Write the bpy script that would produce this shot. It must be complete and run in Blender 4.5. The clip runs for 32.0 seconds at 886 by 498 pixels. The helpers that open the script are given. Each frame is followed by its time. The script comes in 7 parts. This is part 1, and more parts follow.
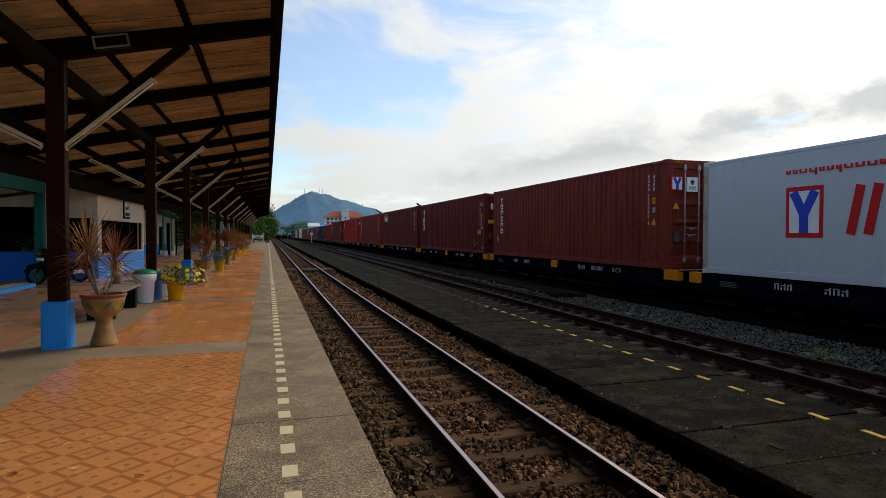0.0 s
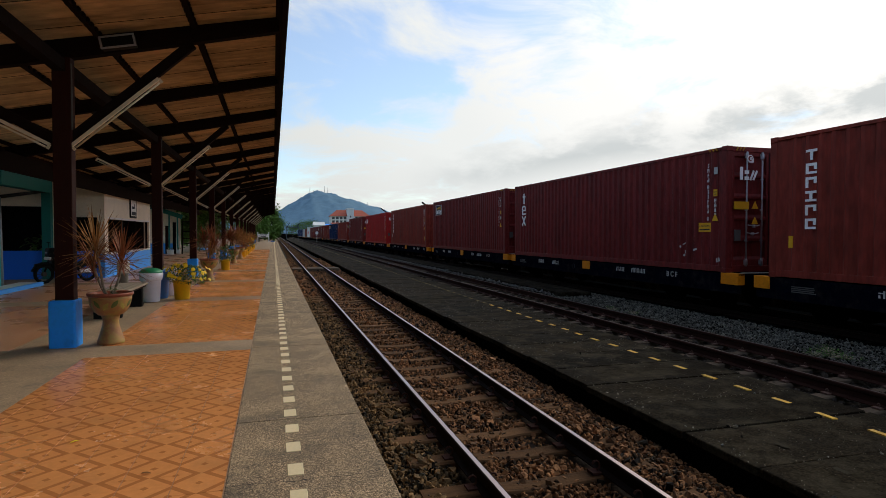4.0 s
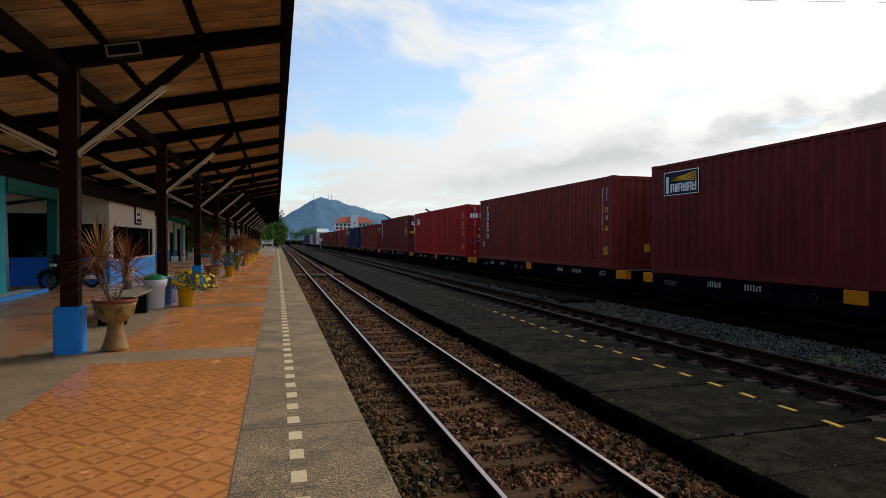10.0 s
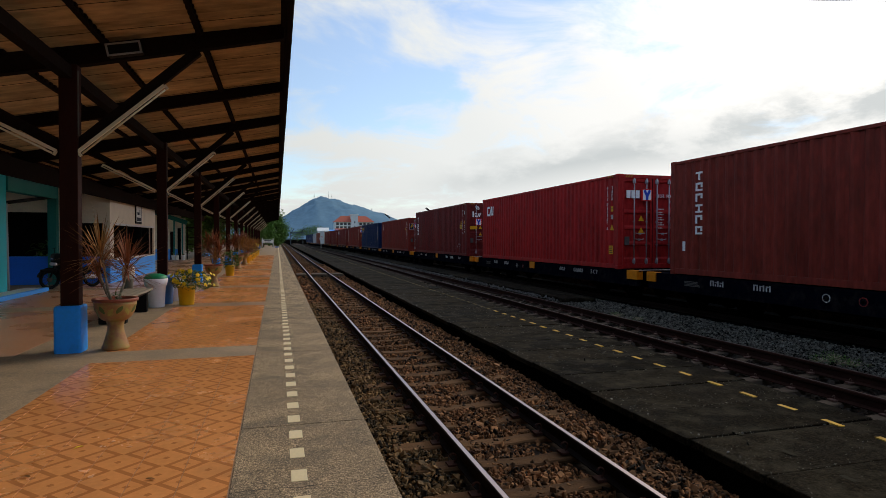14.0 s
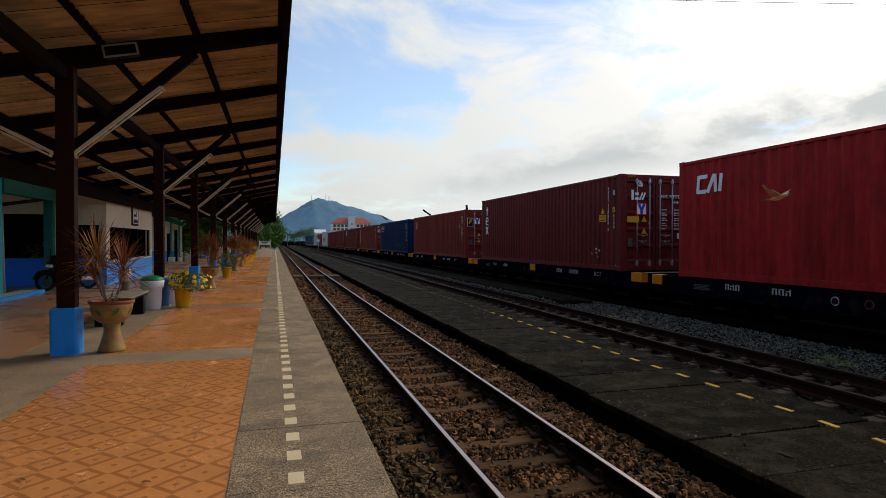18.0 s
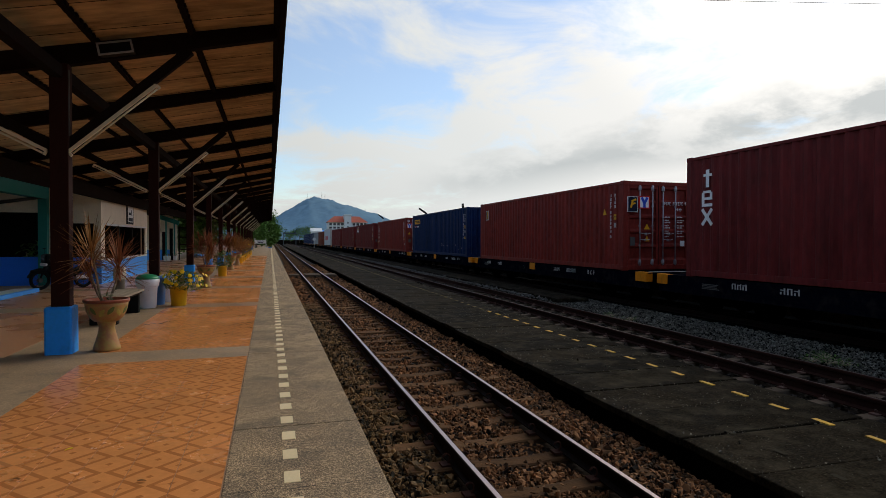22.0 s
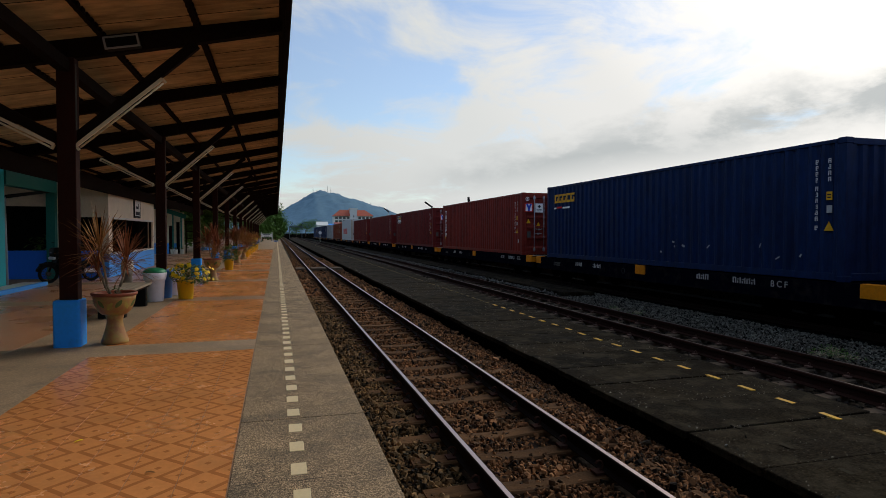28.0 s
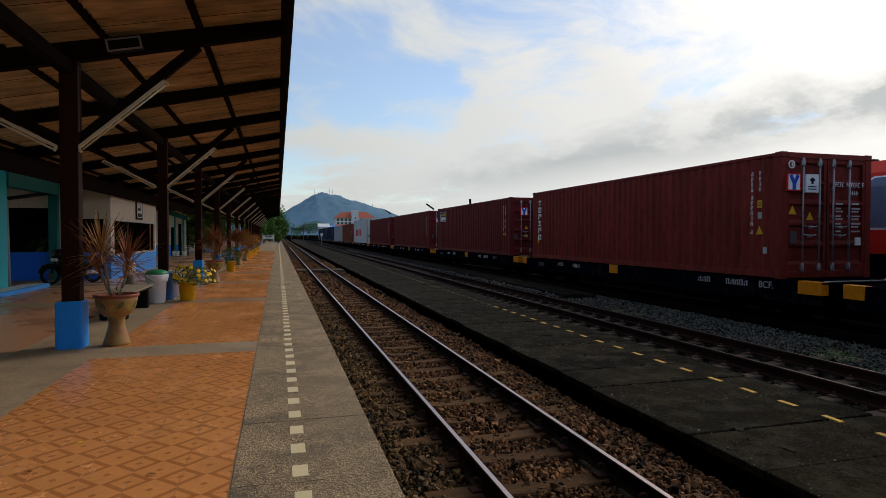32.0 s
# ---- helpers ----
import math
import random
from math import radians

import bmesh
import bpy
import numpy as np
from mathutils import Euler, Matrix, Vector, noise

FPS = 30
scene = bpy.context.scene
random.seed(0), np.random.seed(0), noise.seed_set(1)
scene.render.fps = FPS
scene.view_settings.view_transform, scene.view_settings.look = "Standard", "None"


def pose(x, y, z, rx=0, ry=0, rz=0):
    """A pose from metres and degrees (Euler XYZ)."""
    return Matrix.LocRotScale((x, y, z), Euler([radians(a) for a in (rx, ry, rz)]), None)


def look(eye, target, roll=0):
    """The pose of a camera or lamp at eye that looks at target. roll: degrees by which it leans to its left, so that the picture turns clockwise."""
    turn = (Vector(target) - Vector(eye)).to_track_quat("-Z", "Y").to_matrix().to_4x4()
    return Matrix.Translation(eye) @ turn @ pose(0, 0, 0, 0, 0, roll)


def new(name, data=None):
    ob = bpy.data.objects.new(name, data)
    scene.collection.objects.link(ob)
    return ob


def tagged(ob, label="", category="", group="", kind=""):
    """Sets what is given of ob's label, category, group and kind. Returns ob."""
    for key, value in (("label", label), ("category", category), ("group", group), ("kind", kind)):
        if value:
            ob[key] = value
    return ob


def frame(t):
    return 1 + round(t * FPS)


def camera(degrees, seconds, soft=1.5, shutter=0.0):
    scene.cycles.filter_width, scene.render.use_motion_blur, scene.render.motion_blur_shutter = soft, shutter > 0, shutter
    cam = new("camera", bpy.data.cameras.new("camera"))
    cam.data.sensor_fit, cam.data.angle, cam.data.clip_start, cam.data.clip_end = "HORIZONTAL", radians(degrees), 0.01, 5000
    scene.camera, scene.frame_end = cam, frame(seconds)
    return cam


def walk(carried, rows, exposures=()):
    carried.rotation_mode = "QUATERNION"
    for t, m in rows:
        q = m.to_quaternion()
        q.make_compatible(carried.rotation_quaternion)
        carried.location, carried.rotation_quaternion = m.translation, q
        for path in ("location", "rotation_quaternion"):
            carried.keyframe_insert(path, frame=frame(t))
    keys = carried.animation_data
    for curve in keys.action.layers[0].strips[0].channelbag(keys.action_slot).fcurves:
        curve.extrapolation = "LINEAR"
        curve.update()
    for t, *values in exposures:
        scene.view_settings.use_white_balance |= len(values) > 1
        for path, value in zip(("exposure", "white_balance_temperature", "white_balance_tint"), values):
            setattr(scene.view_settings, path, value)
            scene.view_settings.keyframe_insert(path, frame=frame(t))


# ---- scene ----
EYE = (0.0, 0.0, 1.511)
HFOV = 74.6
PATH = [  # seconds, turn to the left, tilt up, lean (degrees)
    (0, -16.77, -1.53, 0.16), (0.5, -16.64, -1.58, 0.14), (1, -16.65, -1.62, 0.14), (1.5, -16.68, -1.63, 0.15),
    (2, -16.63, -1.65, 0.12), (2.5, -16.52, -1.65, 0.13), (3, -16.38, -1.68, 0.11), (3.5, -16.31, -1.68, 0.10),
    (5.5, -16.18, -1.52, 0.13), (6, -16.13, -1.52, 0.12), (6.5, -16.07, -1.51, 0.10), (7, -16.04, -1.36, 0.10),
    (7.5, -16.04, -1.27, 0.10), (8, -16.01, -1.27, 0.11), (8.5, -15.96, -1.28, 0.12), (9, -16.01, -1.20, 0.11),
    (9.5, -15.97, -1.07, 0.10), (10, -15.91, -0.99, 0.10), (10.5, -15.96, -0.95, 0.10), (11, -15.94, -0.95, 0.12),
    (11.5, -15.90, -0.92, 0.12), (12, -15.85, -0.91, 0.14), (12.5, -15.78, -0.87, 0.12), (13, -15.78, -0.92, 0.13),
    (13.5, -15.80, -1.01, 0.12), (14, -15.88, -1.08, 0.11), (14.5, -15.95, -1.09, 0.12), (16.5, -16.09, -0.99, 0.11),
    (17, -16.05, -0.94, 0.08), (17.5, -16.06, -0.90, 0.10), (18, -16.15, -0.90, 0.10), (18.5, -16.19, -0.87, 0.12),
    (19, -16.27, -0.85, 0.12), (19.5, -16.32, -0.81, 0.10), (20, -16.38, -0.83, 0.12), (20.5, -16.45, -0.86, 0.11),
    (21, -16.53, -0.92, 0.13), (21.5, -16.57, -0.99, 0.13), (22, -16.53, -1.04, 0.11), (22.5, -16.44, -1.09, 0.11),
    (23, -16.31, -1.10, 0.14), (23.5, -16.27, -1.16, 0.10), (24, -16.25, -1.17, 0.10), (24.5, -16.25, -1.18, 0.11),
    (25, -16.20, -1.27, 0.11), (25.5, -16.20, -1.38, 0.09), (27.5, -15.98, -1.59, 0.08), (28, -15.97, -1.67, 0.09),
    (28.5, -15.97, -1.67, 0.11), (29, -15.85, -1.61, 0.11), (29.5, -15.80, -1.59, 0.14), (30, -15.85, -1.60, 0.12),
    (30.5, -15.90, -1.55, 0.11), (31, -15.95, -1.52, 0.14), (31.5, -15.90, -1.50, 0.14), (32, -15.82, -1.48, 0.13),
]
TRAIN = [  # seconds, metres run
    (0, 0.00), (1, 3.85), (2, 7.69), (3, 11.49), (4, 15.28), (5, 19.07), (6, 22.85), (7, 26.62), (8, 30.38), (9, 34.11), (10, 37.82), (11, 41.54), (12, 45.29), (13, 49.05), (14, 52.78), (15, 56.51), (16, 60.25), (17, 64.05), (18, 67.89), (19, 71.76), (20, 75.61), (21, 79.41), (22, 83.14), (23, 86.83), (24, 90.45), (25, 94.01), (26, 97.47), (27, 100.85), (28, 104.19), (29, 107.50), (30, 110.79), (31, 114.05), (32, 117.28),
]
cam = camera(HFOV, 32.0, 0.5)


def aim(turn, tilt, lean):
    a, b = radians(turn), radians(tilt + 0.09)
    way = Vector((-math.sin(a) * math.cos(b), math.cos(a) * math.cos(b), math.sin(b)))
    return look(EYE, Vector(EYE) + 10 * way, lean)


walk(cam, [(t, aim(a, b, c)) for t, a, b, c in PATH], [(0, 0.1, 6800, 10), (9, 0.1, 6800, 10), (19, 0.0, 6800, 10), (23, -0.08, 6800, 10), (28, -0.18, 6800, 10), (32, -0.18, 6800, 10)])

# ---- sky and sun ----
SUN_TURN, SUN_HEIGHT = 62.0, 34.0      # degrees clockwise from +y, above the horizon


def make_sky():
    world = bpy.data.worlds.new("sky")
    scene.world = world
    world.use_nodes = True
    n, l = world.node_tree.nodes, world.node_tree.links
    n.clear()

    def math_node(op, a, b=None, c=None, clamp=False):
        k = n.new("ShaderNodeMath")
        k.operation, k.use_clamp = op, clamp
        for i, v in enumerate((a, b, c)):
            if v is None:
                continue
            if isinstance(v, (int, float)):
                k.inputs[i].default_value = v
            else:
                l.new(v, k.inputs[i])
        return k.outputs[0]

    def ramp(v, stops):
        r = n.new("ShaderNodeValToRGB")
        r.color_ramp.interpolation = "EASE"
        while len(r.color_ramp.elements) < len(stops):
            r.color_ramp.elements.new(0.5)
        for e, (p, c) in zip(r.color_ramp.elements, stops):
            e.position, e.color = p, (*c, 1) if isinstance(c, tuple) else (c, c, c, 1)
        l.new(v, r.inputs[0])
        return r.outputs[0]

    def noisy(vec, scale, detail, rough=0.55, dist=0.0):
        k = n.new("ShaderNodeTexNoise")
        k.inputs["Scale"].default_value, k.inputs["Detail"].default_value = scale, detail
        k.inputs["Roughness"].default_value, k.inputs["Distortion"].default_value = rough, dist
        l.new(vec, k.inputs["Vector"])
        return k.outputs[0]

    def mixed(f, a, b):
        k = n.new("ShaderNodeMix")
        k.data_type = "RGBA"
        if isinstance(f, float):
            k.inputs[0].default_value = f
        else:
            l.new(f, k.inputs[0])
        for sock, v in ((k.inputs[6], a), (k.inputs[7], b)):
            if isinstance(v, tuple):
                sock.default_value = (*v, 1)
            else:
                l.new(v, sock)
        return k.outputs[2]

    sky = n.new("ShaderNodeTexSky")
    sky.sky_type, sky.sun_disc = "NISHITA", False
    sky.sun_elevation, sky.sun_rotation = radians(SUN_HEIGHT), radians(SUN_TURN)
    sky.air_density, sky.dust_density, sky.ozone_density = 1.2, 0.2, 3.0
    tex = n.new("ShaderNodeTexCoord")
    sep = n.new("ShaderNodeSeparateXYZ")
    l.new(tex.outputs["Generated"], sep.inputs[0])
    x, y, z = sep.outputs
    flat = math_node("ADD", math_node("MAXIMUM", z, 0.0), 0.22)
    comb = n.new("ShaderNodeCombineXYZ")
    l.new(math_node("DIVIDE", x, flat), comb.inputs[0])
    l.new(math_node("DIVIDE", y, flat), comb.inputs[1])
    comb.inputs[2].default_value = 3.7
    big = noisy(comb.outputs[0], 0.85, 5, 0.5, 0.35)
    fine = noisy(comb.outputs[0], 2.3, 8, 0.6, 0.5)
    # cloud thickens towards the sun's side
    sa, sb = radians(SUN_TURN), radians(SUN_HEIGHT)
    near = math_node("ADD", math_node("MULTIPLY", x, math.sin(sa) * math.cos(sb)), math_node("MULTIPLY", y, math.cos(sa) * math.cos(sb)))
    near = math_node("ADD", near, math_node("MULTIPLY", z, math.sin(sb)))
    toward = math_node("SUBTRACT", near, 0.66)
    cover = math_node("ADD", math_node("MULTIPLY", big, 1.0), math_node("MULTIPLY_ADD", fine, 1.6, -0.69))
    cover = math_node("ADD", cover, math_node("MULTIPLY", toward, 0.95))
    low = math_node("MULTIPLY", math_node("SUBTRACT", 0.30, math_node("MAXIMUM", z, 0.0), clamp=True), 1.9)
    cover = math_node("ADD", cover, low)
    mask = ramp(cover, [(0.50, 0.22), (0.95, 1.0)])
    # sunlit vapour, greyer where it is thick and low
    glow = ramp(math_node("MULTIPLY_ADD", near, 0.5, 0.5), [(0.15, (0.36, 0.37, 0.38)), (0.31, (0.80, 0.81, 0.82)), (0.50, (0.76, 0.78, 0.79)), (0.74, (0.70, 0.735, 0.745)), (0.84, (0.79, 0.83, 0.85)), (0.91, (0.92, 0.94, 0.95)), (0.95, (1.15, 1.15, 1.14)), (0.98, (1.9, 1.85, 1.75)), (0.9985, (4.2, 4.0, 3.5))])
    streak = n.new("ShaderNodeCombineXYZ")
    l.new(math_node("MULTIPLY_ADD", x, 5.0, 1.3), streak.inputs[0])
    l.new(math_node("MULTIPLY", y, 5.0), streak.inputs[1])
    l.new(math_node("MULTIPLY", z, 11.0), streak.inputs[2])
    grey = noisy(streak.outputs[0], 1.7, 8, 0.60, 0.12)
    top = math_node("MULTIPLY_ADD", x, 0.25, 0.062)      # the bank climbs towards the sun's side
    top = math_node("ADD", top, math_node("MULTIPLY_ADD", grey, 0.10, -0.05))
    band = math_node("MULTIPLY", math_node("SUBTRACT", top, z), 16.0, clamp=True)
    foot = math_node("MULTIPLY_ADD", x, 0.14, 0.018)       # paler again under the bank
    band = math_node("MULTIPLY", band, math_node("MULTIPLY", math_node("SUBTRACT", z, foot), 24.0, clamp=True))
    band = math_node("MULTIPLY", band, ramp(x, [(0.18, 0.0), (0.34, 1.0)]))
    band = math_node("MULTIPLY", band, ramp(grey, [(0.34, 0.45), (0.56, 1.0)]))
    cloud = mixed(math_node("MULTIPLY", band, 0.86), glow, (0.53, 0.58, 0.61))
    scale = n.new("ShaderNodeVectorMath")
    scale.operation = "SCALE"
    l.new(sky.outputs[0], scale.inputs[0])
    scale.inputs["Scale"].default_value = 0.15
    deep = n.new("ShaderNodeVectorMath")
    deep.operation = "MULTIPLY"
    l.new(scale.outputs[0], deep.inputs[0])
    deep.inputs[1].default_value = (0.88, 0.96, 1.08)
    full = mixed(mask, deep.outputs[0], cloud)
    bg = n.new("ShaderNodeBackground")
    bg.inputs[1].default_value = 1.0
    out = n.new("ShaderNodeOutputWorld")
    l.new(full, bg.inputs[0])
    l.new(bg.outputs[0], out.inputs[0])


make_sky()
lamp = bpy.data.lights.new("sun", "SUN")
lamp.energy, lamp.angle, lamp.color = 0.6, radians(14), (1.0, 0.93, 0.82)
sun = new("sun", lamp)
a, b = radians(SUN_TURN), radians(SUN_HEIGHT)
sun.matrix_world = look((20 * math.sin(a), 20 * math.cos(a), 20 * math.tan(b)), (0, 0, 0))


# ---- materials ----
def material(name, base, rough=0.7, metal=0.0, vary=0.25, grain=40.0, blotch=1.2, bump=0.15, spec=0.5, dirt=None, dirt_amount=0.35, dirt_from=0.5, stretch=(1, 1, 1), world_space=False, island=0.0, random_tint=0.0, speckle=0.0, speckle_size=0.01, span=None):
    """Base colour broken up by a fine grain and by large blotches, with relief."""
    m = bpy.data.materials.new(name)
    m.use_nodes = True
    n, l = m.node_tree.nodes, m.node_tree.links
    s = n["Principled BSDF"]
    s.inputs["Metallic"].default_value = metal
    s.inputs["Specular IOR Level"].default_value = spec
    if world_space:
        src = n.new("ShaderNodeNewGeometry").outputs["Position"]
    else:
        src = n.new("ShaderNodeTexCoord").outputs["Object"]
    mp = n.new("ShaderNodeMapping")
    mp.inputs["Scale"].default_value = stretch
    l.new(src, mp.inputs[0])
    fine, large = n.new("ShaderNodeTexNoise"), n.new("ShaderNodeTexNoise")
    fine.inputs["Scale"].default_value, fine.inputs["Detail"].default_value = grain, 4
    large.inputs["Scale"].default_value, large.inputs["Detail"].default_value = blotch, 6
    large.inputs["Roughness"].default_value = 0.65
    l.new(mp.outputs[0], fine.inputs[0]), l.new(mp.outputs[0], large.inputs[0])
    add = n.new("ShaderNodeMath")
    add.operation = "MULTIPLY_ADD"
    l.new(fine.outputs[0], add.inputs[0])
    add.inputs[1].default_value = 0.6
    l.new(large.outputs[0], add.inputs[2])
    value = add.outputs[0]
    if random_tint or island:
        extra = n.new("ShaderNodeObjectInfo").outputs["Random"] if random_tint else n.new("ShaderNodeNewGeometry").outputs["Random Per Island"]
        k = n.new("ShaderNodeMath")
        k.operation = "MULTIPLY_ADD"
        l.new(extra, k.inputs[0])
        k.inputs[1].default_value = random_tint or island
        l.new(value, k.inputs[2])
        value = k.outputs[0]
    r = n.new("ShaderNodeMapRange")
    r.inputs["From Min"].default_value, r.inputs["From Max"].default_value = 0.45, 1.15 + (random_tint or island)
    if span:
        r.inputs["From Min"].default_value, r.inputs["From Max"].default_value = span
    r.inputs["To Min"].default_value, r.inputs["To Max"].default_value = 1 - vary, 1 + vary
    l.new(value, r.inputs[0])
    mul = n.new("ShaderNodeVectorMath")
    mul.operation = "SCALE"
    mul.inputs[0].default_value = base
    l.new(r.outputs[0], mul.inputs["Scale"])
    colour = mul.outputs[0]
    if speckle:
        vo = n.new("ShaderNodeTexVoronoi")
        vo.inputs["Scale"].default_value = 1 / speckle_size
        l.new(mp.outputs[0], vo.inputs["Vector"])
        sp = n.new("ShaderNodeSeparateColor")
        l.new(vo.outputs["Color"], sp.inputs[0])
        pw = n.new("ShaderNodeMath")
        pw.operation = "POWER"
        l.new(sp.outputs[0], pw.inputs[0])
        pw.inputs[1].default_value = 2.0
        sr = n.new("ShaderNodeMapRange")
        sr.inputs["To Min"].default_value, sr.inputs["To Max"].default_value = 1 - 0.55 * min(speckle, 1.5), 1 + 1.25 * speckle
        l.new(pw.outputs[0], sr.inputs[0])
        sm = n.new("ShaderNodeVectorMath")
        sm.operation = "SCALE"
        l.new(colour, sm.inputs[0]), l.new(sr.outputs[0], sm.inputs["Scale"])
        colour = sm.outputs[0]
    if dirt:
        d = n.new("ShaderNodeTexNoise")
        d.inputs["Scale"].default_value, d.inputs["Detail"].default_value, d.inputs["Roughness"].default_value = blotch * 2.1, 8, 0.7
        l.new(mp.outputs[0], d.inputs[0])
        cr = n.new("ShaderNodeMapRange")
        cr.inputs["From Min"].default_value, cr.inputs["From Max"].default_value = dirt_from, dirt_from + 0.2
        cr.inputs["To Max"].default_value = dirt_amount
        l.new(d.outputs[0], cr.inputs[0])
        mx = n.new("ShaderNodeMix")
        mx.data_type = "RGBA"
        l.new(cr.outputs[0], mx.inputs[0]), l.new(colour, mx.inputs[6])
        mx.inputs[7].default_value = (*dirt, 1)
        colour = mx.outputs[2]
    l.new(colour, s.inputs["Base Color"])
    rr = n.new("ShaderNodeMapRange")
    rr.inputs["From Min"].default_value, rr.inputs["From Max"].default_value = 0.3, 0.7
    rr.inputs["To Min"].default_value, rr.inputs["To Max"].default_value = max(0.03, rough - 0.12), min(1, rough + 0.12)
    l.new(large.outputs[0], rr.inputs[0]), l.new(rr.outputs[0], s.inputs["Roughness"])
    if bump:
        bp = n.new("ShaderNodeBump")
        bp.inputs["Strength"].default_value, bp.inputs["Distance"].default_value = bump, 0.01
        l.new(fine.outputs[0], bp.inputs["Height"]), l.new(bp.outputs[0], s.inputs["Normal"])
    return m


def tile_material():
    """Glazed terracotta tiles with a printed diamond lattice, 0.3 m a tile."""
    m = material("patterned_tile", (0.78, 0.31, 0.10), 0.24, vary=0.16, grain=22, blotch=0.8, bump=0.05, world_space=True, dirt=(0.30, 0.17, 0.09), dirt_amount=0.3)
    n, l = m.node_tree.nodes, m.node_tree.links
    s = n["Principled BSDF"]
    colour = s.inputs["Base Color"].links[0].from_socket
    sep = n.new("ShaderNodeSeparateXYZ")
    l.new(n.new("ShaderNodeNewGeometry").outputs["Position"], sep.inputs[0])

    def op(kind, a, b=None):
        k = n.new("ShaderNodeMath")
        k.operation = kind
        for i, v in enumerate((a, b)):
            if isinstance(v, (int, float)):
                k.inputs[i].default_value = v
            elif v is not None:
                l.new(v, k.inputs[i])
        return k.outputs[0]

    def cell(v, shift):
        return op("ABSOLUTE", op("SUBTRACT", op("FRACT", op("DIVIDE", op("ADD", v, shift), 0.3)), 0.5))

    d = op("ADD", cell(sep.outputs[0], 30.29), cell(sep.outputs[1], 30.0))      # 0 at a tile's centre, 1 at its corners
    ring = op("MULTIPLY", op("GREATER_THAN", d, 0.51), op("LESS_THAN", d, 0.67))
    dot = op("LESS_THAN", d, 0.085)
    spot = op("GREATER_THAN", d, 0.915)
    dark = op("MULTIPLY", op("MAXIMUM", op("MAXIMUM", ring, dot), spot), 0.62)
    mx = n.new("ShaderNodeMix")
    mx.data_type = "RGBA"
    l.new(dark, mx.inputs[0]), l.new(colour, mx.inputs[6])
    mx.inputs[7].default_value = (0.35, 0.108, 0.031, 1)
    l.new(mx.outputs[2], s.inputs["Base Color"])
    return m


